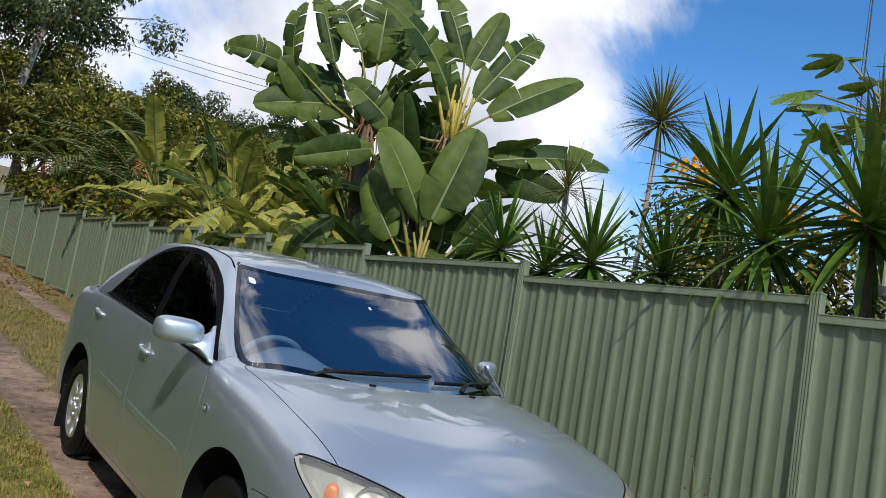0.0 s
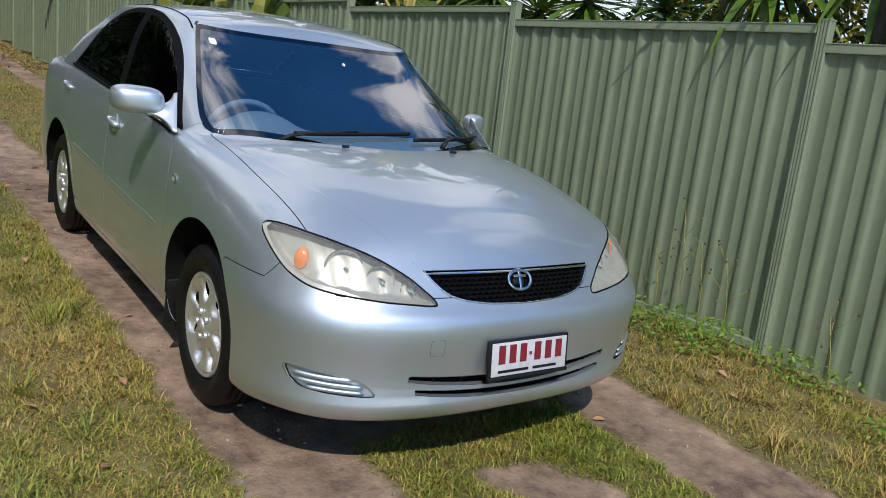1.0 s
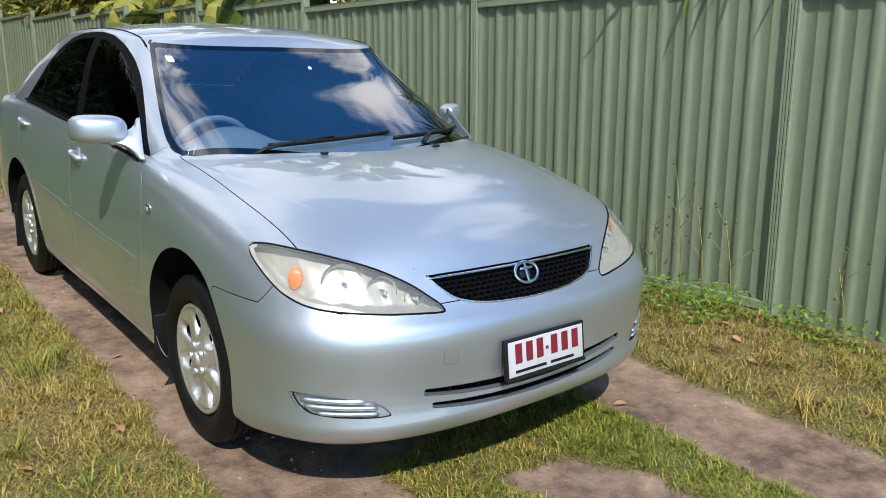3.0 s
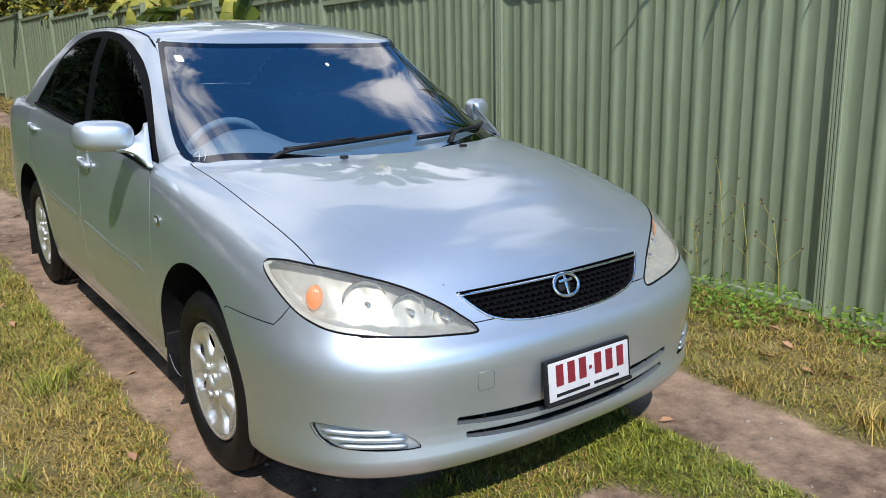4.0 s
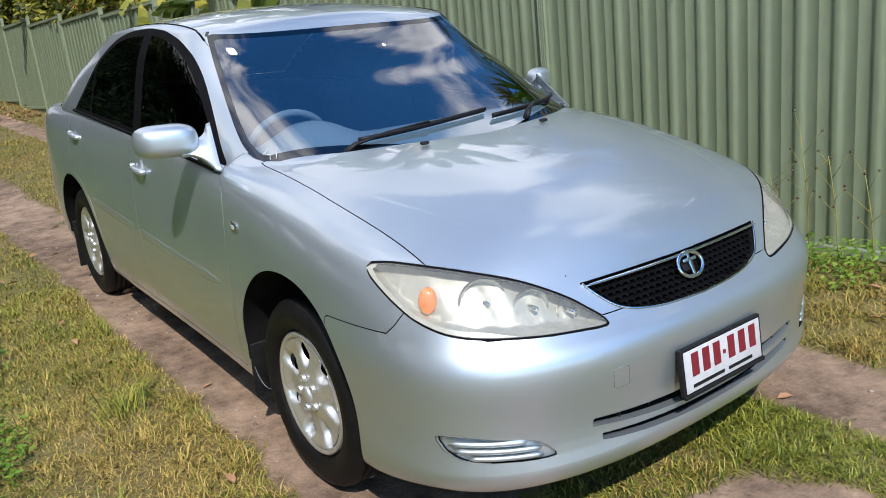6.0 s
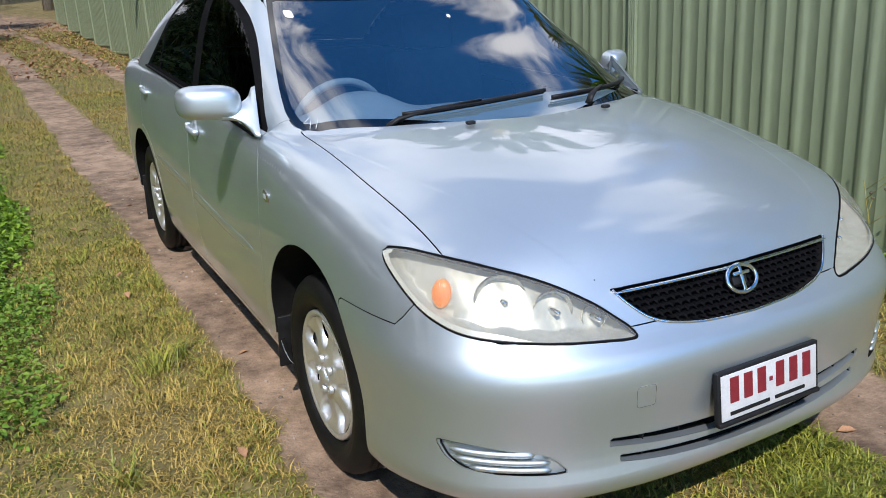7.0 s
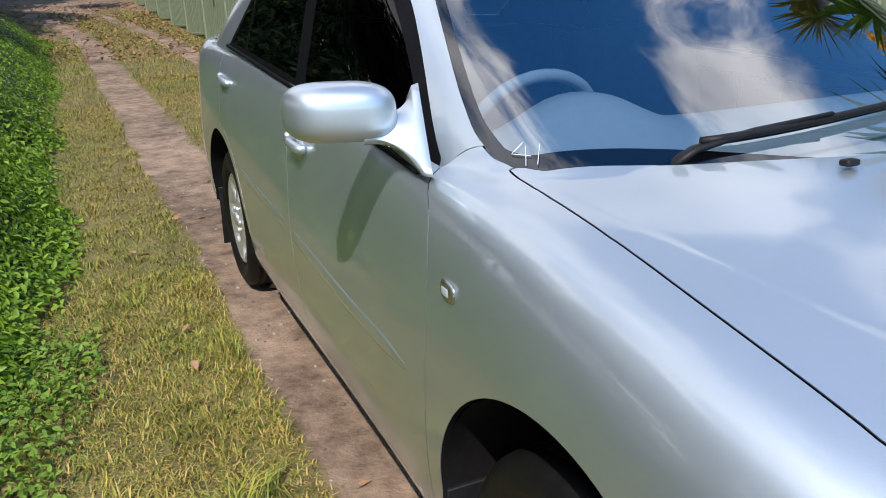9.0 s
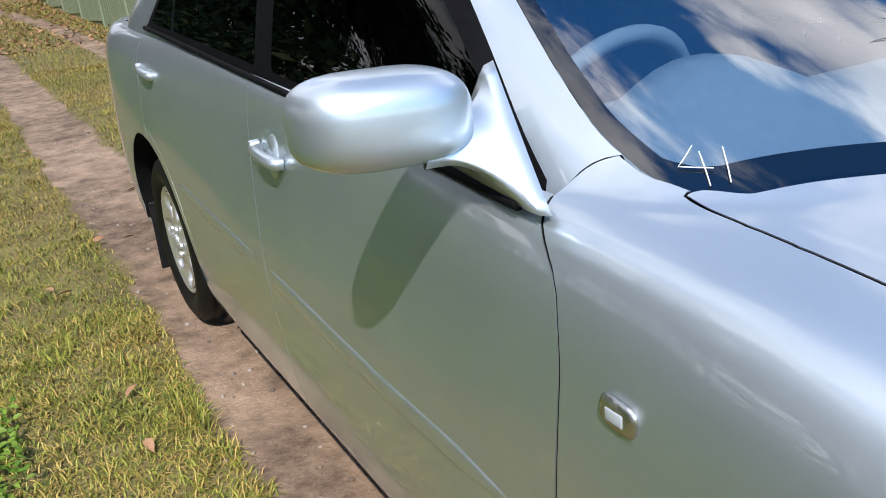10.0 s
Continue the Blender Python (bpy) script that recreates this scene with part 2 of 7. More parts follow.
def lathe(profile, turns=32, axis="X", middle=(0, 0, 0)):
    """A turned body: rows (along the axis, radius)."""
    rows = []
    for along, r in profile:
        ring = []
        for k in range(turns):
            a = 2 * math.pi * k / turns
            p = (along, r * math.cos(a), r * math.sin(a)) if axis == "X" else (r * math.cos(a), along, r * math.sin(a)) if axis == "Y" else (r * math.cos(a), r * math.sin(a), along)
            ring.append(Vector(p) + Vector(middle))
        rows.append(ring)
    bm = sheet(rows, True)
    bmesh.ops.recalc_face_normals(bm, faces=bm.faces)
    return bm


def tube(points, radius, sides=8, taper=None, flat=1.0):
    """A rod along points; radius a number or one for each point."""
    pts = [Vector(p) for p in points]
    rows = []
    for i, p in enumerate(pts):
        d = (pts[min(i + 1, len(pts) - 1)] - pts[max(i - 1, 0)]).normalized()
        side = d.cross(Vector((0, 0, 1)))
        side = side.normalized() if side.length > 1e-3 else Vector((1, 0, 0))
        up = side.cross(d)
        r = radius[i] if isinstance(radius, (list, tuple)) else radius
        rows.append([p + r * (math.cos(a) * side + flat * math.sin(a) * up) for a in (2 * math.pi * k / sides for k in range(sides))])
    bm = sheet(rows, True)
    for end in (rows[0], rows[-1]):
        bm.verts.ensure_lookup_table()
    n = len(bm.verts)
    bm.faces.new([bm.verts[k] for k in range(sides)][::-1])
    bm.faces.new([bm.verts[n - sides + k] for k in range(sides)])
    bmesh.ops.recalc_face_normals(bm, faces=bm.faces)
    return bm


def box(size, middle=(0, 0, 0), soft=0.0, turn=None):
    """A block with its edges rounded by soft."""
    bm = bmesh.new()
    bmesh.ops.create_cube(bm, size=1.0)
    for v in bm.verts:
        v.co = Vector((v.co.x * size[0], v.co.y * size[1], v.co.z * size[2]))
    if soft:
        bmesh.ops.bevel(bm, geom=bm.edges[:], offset=soft, segments=2, affect="EDGES", profile=0.6)
    if turn is not None:
        bmesh.ops.transform(bm, matrix=turn, verts=bm.verts)
    bmesh.ops.translate(bm, vec=middle, verts=bm.verts)
    return bm


def merged(*bms):
    """Several bmeshes as one."""
    out = bms[0]
    for b in bms[1:]:
        made = {v: out.verts.new(v.co) for v in b.verts}
        for fc in b.faces:
            out.faces.new([made[v] for v in fc.verts])
        b.free()
    return out
# ---- the car: nose towards -y, front axle over the origin ----
car = thing("car", "silver four-door sedan with tinted windows parked on the dirt lane", "car", LANE.copy())

NOSE, TAIL, WIDE = -0.975, 3.83, 0.897
FRONT_N, FRONT_M = 2.6, 6.5      # how square the front corners are in plan


def outline(front, rear, wide, join_f, join_r, n, m, count, nf=None, mf=None):
    """Half of a plan outline from the middle of the front to the middle of the rear, at even steps; rows of (x, y)."""
    pts = []
    for k in range(200):
        a = math.pi / 2 * k / 200
        pts.append((wide * math.sin(a) ** (2 / (nf or n)), join_f - (join_f - front) * math.cos(a) ** (2 / (mf or m))))
    for k in range(200):
        pts.append((wide, join_f + (join_r - join_f) * k / 200))
    for k in range(201):
        a = math.pi / 2 * (1 - k / 200)
        pts.append((wide * math.sin(a) ** (2 / n), join_r + (rear - join_r) * math.cos(a) ** (2 / m)))
    p = np.array(pts)
    run = np.concatenate([[0], np.cumsum(np.hypot(*np.diff(p, axis=0).T))])
    at = np.linspace(0, run[-1], count + 1)
    return np.stack([np.interp(at, run, p[:, 0]), np.interp(at, run, p[:, 1])], 1), at


# section of the body from the sill up to the shoulder: (inset, height) nine times, at places along the outline
SECTIONS = {
    "nose": ((.09, .185), (.024, .210), (.006, .280), (.024, .370), (.003, .535), (.032, .60), (.075, .635), (.115, .69), (.165, .745)),
    "corner": ((.08, .185), (.024, .210), (.006, .285), (.014, .40), (.002, .545), (.026, .625), (.048, .685), (.082, .75), (.13, .80)),
    "wing": ((.06, .185), (.03, .21), (.015, .32), (.002, .45), (0, .58), (.003, .70), (.012, .80), (.036, .880), (.085, .928)),
    "door_front": ((.075, .185), (.045, .21), (.02, .32), (.005, .45), (0, .58), (.004, .71), (.014, .84), (.029, .925), (.052, .980)),
    "door_rear": ((.075, .19), (.045, .215), (.02, .32), (.005, .46), (0, .60), (.004, .76), (.016, .90), (.034, 1.00), (.062, 1.062)),
    "quarter": ((.075, .20), (.04, .24), (.015, .33), (.0, .47), (0, .62), (.004, .78), (.012, .92), (.034, 1.03), (.09, 1.085)),
    "tail": ((.10, .23), (.03, .26), (.01, .36), (0, .50), (0, .64), (.008, .71), (.015, .84), (.035, .99), (.085, 1.07)),
}


def body_shell(columns=250):
    """The painted skin below the windows, as one grid: rings from the sill up and in over bonnet and boot lid."""
    base, run = outline(NOSE, TAIL, WIDE, 0.25, 2.95, 2.5, 3.9, columns, FRONT_N, FRONT_M)
    tang = np.gradient(base, axis=0)
    nrm = np.stack([tang[:, 1], -tang[:, 0]], 1)
    nrm /= np.linalg.norm(nrm, axis=1)[:, None]

    def run_at(y):
        side = np.argmin(np.abs(base[:, 1] - y) + (base[:, 0] < 0.6) * 9)
        return run[side]

    keys = [(run[0], "nose"), (0.42, "nose"), (run_at(-0.62), "corner"), (run_at(0.0), "wing"), (run_at(0.55), "door_front"), (run_at(2.2), "door_rear"), (run_at(3.1), "quarter"), (run_at(3.6), "tail"), (run[-1], "tail")]
    section = sway([(r, *[c for p in SECTIONS[k] for c in p]) for r, k in keys])
    ridge_z = glide([(-0.815, 0.745), (-0.79, 0.769), (-0.75, 0.803), (-0.70, 0.838), (-0.6, 0.885), (-0.45, 0.930), (-0.3, 0.964), (0.0, 1.009), (0.4, 1.042), (1.5, 1.065), (3.0, 1.09), (3.4, 1.105), (3.6, 1.10), (3.70, 1.066)])
    spine_y = glide([(0, -0.64), (run_at(0.4), 0.40), (run_at(3.1), 3.1), (run[-1], 3.60)])
    sections = [section(r).reshape(9, 2) for r in run]
    edge = np.array([[*(base[i] - nrm[i] * sections[i][8, 0]), sections[i][8, 1]] for i in range(len(base))])
    columns_out = []
    for i in range(len(base)):
        sec = sections[i]
        prof = sway([(k / 8, *sec[k]) for k in range(9)])
        col = []
        for k in range(33):
            d, z = prof(k / 32)
            q = base[i] - nrm[i] * d
            col.append(Vector((max(0.0, q[0]) if i not in (0, len(base) - 1) else 0.0, q[1], z)))
        top, sy = col[-1], float(spine_y(run[i])[0])
        for k in range(1, 31):
            w = k / 30
            x, y = top.x * (1 - w), top.y + (sy - top.y) * w
            xs, zs = np.interp(y, edge[:, 1], edge[:, 0]), np.interp(y, edge[:, 1], edge[:, 2])
            ridge = float(ridge_z(y)[0])
            z = ridge - (ridge - zs) * min(1.0, x / max(xs, 0.02)) ** 2.5
            col.append(Vector((x, y, z)))
        columns_out.append(col)
    left = [[Vector((-p.x, p.y, p.z)) for p in col] for col in columns_out]
    bm = sheet(columns_out[::-1] + left[1:])
    bmesh.ops.remove_doubles(bm, verts=bm.verts, dist=1e-4)
    for k in range(6):
        bmesh.ops.smooth_vert(bm, verts=[v for v in bm.verts if not v.is_boundary], factor=0.5, use_axis_x=True, use_axis_y=True, use_axis_z=True)
    bmesh.ops.recalc_face_normals(bm, faces=bm.faces)
    return bm


cabin_size = sway([  # step, front, rear, half width, height
    (0.0, 0.10, 3.55, 0.842, 0.93), (0.12, 0.21, 3.46, 0.836, 0.99), (0.5, 0.545, 3.14, 0.785, 1.20), (0.85, 0.85, 2.80, 0.722, 1.385), (1.0, 0.975, 2.62, 0.672, 1.478)])


def cabin_height(h, x, y):
    front, rear, wide, z = cabin_size(h)
    mid = 0.5 * (front + rear)
    return z + 0.012 * h * (1 - (x / wide) ** 2) - 0.060 * h * h * ((y - mid) / 0.80) ** 2 + 0.05 * (1 - h) * step(1.2, 0.2, y) + 0.09 * (1 - h) * step(1.0, 3.0, y)


def on_screen(x, h):
    """A point of the windscreen at x and step h."""
    front, rear, wide, z = cabin_size(h)
    join = 0.85 - 0.25 * h
    y = front + join - join * (1 - min(1.0, abs(x) / wide) ** (2.6 + 0.9 * h)) ** (1 / (3.2 + 0.5 * h))
    return Vector((x, y, cabin_height(h, x, y)))


def shell_z(x, y):
    """Height of the foot of the windscreen and its pillars over a point of the plan; -1 in front of them."""
    if on_screen(x, 0.0).y > y:
        return -1.0
    lo, hi = 0.0, 1.0
    for k in range(18):
        mid = (lo + hi) / 2
        lo, hi = (mid, hi) if on_screen(x, mid).y < y else (lo, mid)
    return on_screen(x, lo).z


def seam_y(x):
    """Where the wing ends and the windscreen pillar begins."""
    return 0.508 - 10 * max(0.0, 0.80 - abs(x)) ** 2


def cabin_shell(columns=190):
    """Windows, pillars and roof as one grid of rings."""
    rows = []
    for k in range(37):
        h = k / 36
        front, rear, wide, z = cabin_size(h)
        join = 0.85 - 0.25 * h
        base, run = outline(front, rear, wide, front + join, rear - join, 2.6 + 0.9 * h, 3.2 + 0.5 * h, columns)
        rows.append([Vector((x, y, cabin_height(h, x, y))) for x, y in base])
    edge = rows[-1]
    for k in range(1, 13):
        w = k / 12
        row = []
        for p in edge:
            sy = 1.10 + (p.y - 0.975) / (2.62 - 0.975) * 1.36
            crown = 1.535 - 0.055 * abs((sy - 1.78) / 0.68) ** 2.2
            row.append(Vector((p.x * (1 - w), p.y + (sy - p.y) * w, p.z + (crown - p.z) * (1 - (1 - w) ** 2.2))))
        rows.append(row)
    rows = [[Vector((-p.x, p.y, p.z)) for p in r[::-1]] + r[1:-1] for r in rows]
    bm = sheet(rows, True)
    bmesh.ops.remove_doubles(bm, verts=bm.verts, dist=1e-4)
    bmesh.ops.recalc_face_normals(bm, faces=bm.faces)
    return bm


# ---- the car's skin cut into its panels ----
def table(pts, n=300):
    """A quick smooth lookup through (x, value) rows."""
    f = glide(pts)
    a, b = pts[0][0], pts[-1][0]
    vals = [float(f(a + (b - a) * k / n)[0]) for k in range(n + 1)]

    def at(x):
        t = (x - a) / (b - a) * n
        if t <= 0:
            return vals[0]
        if t >= n:
            return vals[n]
        k = int(t)
        return vals[k] + (vals[k + 1] - vals[k]) * (t - k)

    return at


ARCH = ((-0.01, 0.335, 0.385), (2.71, 0.335, 0.385))
# the outline of a headlamp along y + 0.8 |x|
lamp_top = table([(-0.62, 0.600), (-0.599, 0.626), (-0.576, 0.642), (-0.532, 0.666), (-0.468, 0.699), (-0.392, 0.730), (-0.317, 0.755), (-0.241, 0.774), (-0.164, 0.788), (-0.082, 0.800), (-0.012, 0.807), (0.061, 0.813), (0.141, 0.817), (0.214, 0.815), (0.236, 0.803), (0.27, 0.770)])
lamp_low = table([(-0.62, 0.626), (-0.592, 0.620), (-0.511, 0.625), (-0.422, 0.631), (-0.336, 0.638), (-0.248, 0.645), (-0.160, 0.653), (-0.095, 0.662), (-0.038, 0.675), (0.023, 0.693), (0.091, 0.722), (0.157, 0.753), (0.209, 0.780), (0.24, 0.803), (0.27, 0.840)])
grille_low = table([(0, 0.616), (0.15, 0.621), (0.25, 0.633), (0.31, 0.651), (0.355, 0.685), (0.392, 0.728), (0.43, 0.78)])
door_edge = table([(0.15, 0.455), (0.32, 0.445), (0.5, 0.42), (0.66, 0.408), (0.8, 0.405), (0.9, 0.424), (0.96, 0.478), (1.0, 0.53)])
belt = table([(0.3, 0.96), (0.45, 0.972), (1.57, 1.03), (2.87, 1.095), (3.2, 1.11)])
side_glass = table([(0.30, 0.80), (0.45, 0.925), (0.52, 0.978), (0.60, 1.036), (0.70, 1.11), (0.80, 1.18), (0.90, 1.245), (1.0, 1.306), (1.1, 1.362), (1.25, 1.424), (1.40, 1.456), (1.6, 1.468), (1.8, 1.464), (2.0, 1.442), (2.12, 1.405), (2.28, 1.325), (2.44, 1.205), (2.542, 1.12), (2.62, 1.05), (2.8, 0.92)])
screen_side = table([(0.20, 0.700), (0.33, 0.714), (0.36, 0.720), (0.385, 0.725), (0.43, 0.735), (0.49, 0.736), (0.58, 0.724), (0.67, 0.705), (0.78, 0.678), (0.92, 0.642), (1.08, 0.600), (1.25, 0.55)])


def in_lamp(p):
    along = p.y + 0.8 * abs(p.x)
    a, b = p.z - lamp_top(along), lamp_low(along) - p.z
    return max((a + b + math.sqrt((a - b) ** 2 + 0.006 ** 2)) / 2, 0.30 - abs(p.x), p.y + 0.36)


def in_grille(p):
    return max(p.z - 0.721, grille_low(abs(p.x)) - p.z, p.y)


def bonnet_rear(x):
    return 0.045 + 0.31 * (abs(x) / 0.74) ** 1.6 + 0.026 * step(0.685, 0.722, abs(x))


def in_bonnet(p):
    return max(abs(p.x) - 0.718 - 0.015 * step(-0.55, -0.05, p.y), p.y - bonnet_rear(p.x))


def in_arch(p):
    return min(math.hypot(p.y - y, p.z - z) - r for y, z, r in ARCH)


def in_bumper(p):
    return max(p.z - 0.652 + 0.009 * step(-0.70, -0.80, p.y) - 0.070 * step(-0.545, -0.605, p.y) * step(-0.78, -0.70, p.y), p.y + 0.27)


fog_top = table([(0.566, 0.325), (0.594, 0.355), (0.631, 0.374), (0.711, 0.388), (0.774, 0.397), (0.815, 0.398)])
fog_low = table([(0.566, 0.323), (0.591, 0.320), (0.715, 0.327), (0.772, 0.335), (0.796, 0.354), (0.815, 0.400)])


def in_fog(p):
    a = abs(p.x)
    u, v = p.z - fog_top(a), fog_low(a) - p.z
    return max((u + v + math.sqrt((u - v) ** 2 + 0.008 ** 2)) / 2, 0.566 - a, a - 0.814, p.y + 0.3)


def in_slot(p, top, low, wide):
    dip = 1 - (p.x / wide) ** 2
    return max(p.z - top + 0.020 * dip, low - 0.036 * dip - p.z, abs(p.x) - wide, p.y + 0.3)


def in_front_door(p):
    return max(door_edge(p.z) - p.y, p.y - 1.545 - 0.09 * (p.z - 0.9), 0.255 - p.z, 0.795 - abs(p.x))


def in_rear_door(p):
    back = max(p.y - 2.625, 0.43 - math.hypot(p.y - 2.71, p.z - 0.335) if p.z < 0.85 else -1)
    return max(1.545 + 0.09 * (p.z - 0.9) - p.y, back, 0.255 - p.z, 0.795 - abs(p.x))


def in_lid(p):
    return max(0.62 - p.z, abs(p.x) - 0.66, 3.05 - p.y)


def in_tail_lamp(p):
    return max(p.z - 0.99, 0.77 - p.z, 3.58 - p.y, 0.42 - abs(p.x))


def in_cabin(p):
    a = abs(p.x)
    side = 0.738 + 0.064 * step(0.5, 0.75, p.y) if p.y > seam_y(p.x) else screen_side(p.y) + 0.002
    return max(a - side, bonnet_rear(p.x) - p.y, p.y - 3.33 + 0.22 * (a / 0.8) ** 3, 0.88 - p.z)


def upper_slot(p):
    return in_slot(p, 0.391, 0.371, 0.462)


def lower_slot(p):
    return in_slot(p, 0.341, 0.325, 0.434)


HANDLES, DISH = ((1.385, 0.892), (2.50, 0.955)), (0.034, 0.047)
skin = body_shell()
for k in range(2):
    near = lambda p: p.y < -0.55 and ((0.275 < p.z < 0.425 and abs(p.x) < 0.83) if k else (0.26 < p.z < 0.44 and abs(p.x) < 0.85))
    bmesh.ops.subdivide_edges(skin, edges=[e for e in skin.edges if near(e.verts[0].co) and near(e.verts[1].co)], cuts=1, use_grid_fill=True)
# the wing sweeps up to the foot of the pillar
foot = lambda p: 0.18 < p.y < 0.60 and 0.50 < abs(p.x) < 0.87 and p.z > 0.85
for k in range(2):
    bmesh.ops.subdivide_edges(skin, edges=[e for e in skin.edges if foot(e.verts[0].co) and foot(e.verts[1].co)], cuts=1, use_grid_fill=True)
for v in skin.verts:
    p = v.co
    if foot(p):
        up = shell_z(p.x, p.y) + 0.001
        near = max(0.0, 0.045 - abs(up - p.z)) / 0.045
        p.z += (max(p.z, up) + near * near * 0.010 * step(0.48, 0.40, p.y) - p.z) * step(0.545, 0.515, p.y) * step(0.18, 0.30, p.y)
calm = [v for v in skin.verts if foot(v.co) and v.co.y < 0.53 and v.co.y > 0.20]
for k in range(8):
    bmesh.ops.smooth_vert(skin, verts=calm, factor=0.5, use_axis_x=False, use_axis_y=False, use_axis_z=True)
crease = table([(-0.80, 0.425), (-0.755, 0.451), (-0.728, 0.467), (-0.659, 0.501), (-0.573, 0.532), (-0.44, 0.570), (-0.35, 0.596), (-0.248, 0.625), (-0.124, 0.652), (0.018, 0.682), (0.115, 0.700), (0.5, 0.73)])
for k in range(2):
    fold = lambda p: p.z > 0.72 and p.y < 0.30 and abs(abs(p.x) - crease(p.y) + 0.013) < (0.030 if k else 0.045)
    bmesh.ops.subdivide_edges(skin, edges=[e for e in skin.edges if fold(e.verts[0].co) and fold(e.verts[1].co)], cuts=1, use_grid_fill=True)
for off in (0.0, 0.009, 0.018, 0.027):
    cut(skin, lambda p: abs(p.x) - crease(p.y) + off if p.z > 0.70 and p.y < 0.34 else 1)
for v in skin.verts:
    if v.co.z > 0.735 and v.co.y < 0.4:
        v.co.z -= 0.0009 * step(-0.001, 0.013, crease(v.co.y) - abs(v.co.x)) * step(-0.80, -0.66, v.co.y) * step(0.30, 0.10, v.co.y)
for k in range(2):
    tight = lambda p: p.y < -0.60 and 0.595 < p.z < 0.765 and abs(p.x) < (0.47 if k else 0.49)
    bmesh.ops.subdivide_edges(skin, edges=[e for e in skin.edges if tight(e.verts[0].co) and tight(e.verts[1].co)], cuts=1, use_grid_fill=True)
for f in (in_arch, in_lamp, in_grille, in_bonnet, in_bumper, in_fog, upper_slot, lower_slot, in_front_door, in_rear_door, in_cabin, in_lid, in_tail_lamp):
    cut(skin, f)
bmesh.ops.remove_doubles(skin, verts=skin.verts, dist=0.0010)
bmesh.ops.delete(skin, geom=[fc for fc in skin.faces if in_arch(fc.calc_center_median()) < 0], context="FACES")
cut(skin, lambda p: p.y - seam_y(p.x) if foot(p) and 0.73 < abs(p.x) < 0.81 and p.z > 0.95 else -1.0)
bmesh.ops.delete(skin, geom=[fc for fc in skin.faces if foot(fc.calc_center_median()) and 0.73 < abs(fc.calc_center_median().x) < 0.806 and fc.calc_center_median().z > 0.95 and fc.calc_center_median().y > seam_y(fc.calc_center_median().x)], context="FACES")
cowl_bm = pick(skin, lambda p: in_cabin(p) < 0 and p.y < bonnet_rear(p.x) + 0.20)
bmesh.ops.delete(skin, geom=[fc for fc in skin.faces if in_cabin(fc.calc_center_median()) < 0], context="FACES")
lamp_bm = pick(skin, lambda p: in_lamp(p) < 0)
grille_bm = pick(skin, lambda p: in_grille(p) < 0)
fog_bm = pick(skin, lambda p: in_fog(p) < 0)
slot_bm = pick(skin, lambda p: min(upper_slot(p), lower_slot(p)) < 0)
tail_bm = pick(skin, lambda p: in_tail_lamp(p) < 0)
bonnet_bm = pick(skin, lambda p: in_bonnet(p) < 0 and in_bumper(p) > 0)
bumper_bm = pick(skin, lambda p: in_bumper(p) < 0)
lid_bm = pick(skin, lambda p: in_lid(p) < 0)
part("bonnet", flange(bonnet_bm), PAINT, car)
bumper = part("front_bumper", flange(bumper_bm, 0.0015, 0.02), PAINT, car)
part("boot_lid", flange(lid_bm), PAINT, car)
for side in (-1, 1):
    for name, test in (("front_door", in_front_door), ("rear_door", in_rear_door)):
        part(name, flange(pick(skin, lambda p: test(p) < 0 and p.x * side > 0)), PAINT, car)
    part("front_wing", flange(pick(skin, lambda p: p.x * side > 0 and p.y < 0.55)), PAINT, car)
part("body", flange(skin), PAINT, car)
for v in cowl_bm.verts:
    v.co.z -= 0.012 + 0.14 * step(0.02, 0.10, v.co.y - bonnet_rear(v.co.x))
part("cowl", cowl_bm, BLACK_PLASTIC, car, "black plastic cowl below the windscreen")

# pockets behind the openings of the nose
def pocket(bm, depth, mat, name, parent, label=""):
    """The cut-out face pushed back, with side walls."""
    bm.normal_update()
    rim = [e for e in bm.edges if e.is_boundary]
    old = {v: v.co.copy() for e in rim for v in e.verts}
    for v in bm.verts:
        v.co += Vector((0, depth, 0))
    front = {v: bm.verts.new(co) for v, co in old.items()}
    for e in rim:
        a, b = e.verts
        bm.faces.new((a, b, front[b], front[a]))
    bmesh.ops.recalc_face_normals(bm, faces=bm.faces)
    return part(name, bm, mat, parent, label, False)


def lipped(bm, lip, depth):
    """The cut-out face pushed back; the front of the side walls stays painted, the rest is black."""
    rim = [e for e in bm.edges if e.is_boundary]
    old = {v: v.co.copy() for e in rim for v in e.verts}
    for fc in bm.faces:
        fc.material_index = 1
    for v in bm.verts:
        v.co.y += depth
    front = {v: bm.verts.new(co) for v, co in old.items()}
    inner = {v: bm.verts.new(co + Vector((0, lip, 0.002))) for v, co in old.items()}
    for e in rim:
        a, b = e.verts
        bm.faces.new((front[a], front[b], inner[b], inner[a]))
        bm.faces.new((inner[a], inner[b], b, a)).material_index = 1
    bmesh.ops.recalc_face_normals(bm, faces=bm.faces)
    return bm


intake = part("lower_intake", lipped(slot_bm, 0.022, 0.055), PAINT, bumper, "dark slots of the lower air intake with painted lips")
for x in (-0.36, -0.24, 0.24, 0.36):
    part("divider", box((0.004, 0.03, 0.10), (x, -0.905, 0.352), 0.001), BLACK_PLASTIC, intake)
from mathutils.bvhtree import BVHTree

# ---- windows, pillars and roof ----
screen_top = table([(x / 20, on_screen(x / 20, 0.985).y) for x in range(14)])
clear_top = table([(x / 20, on_screen(x / 20, 0.955).y) for x in range(14)])


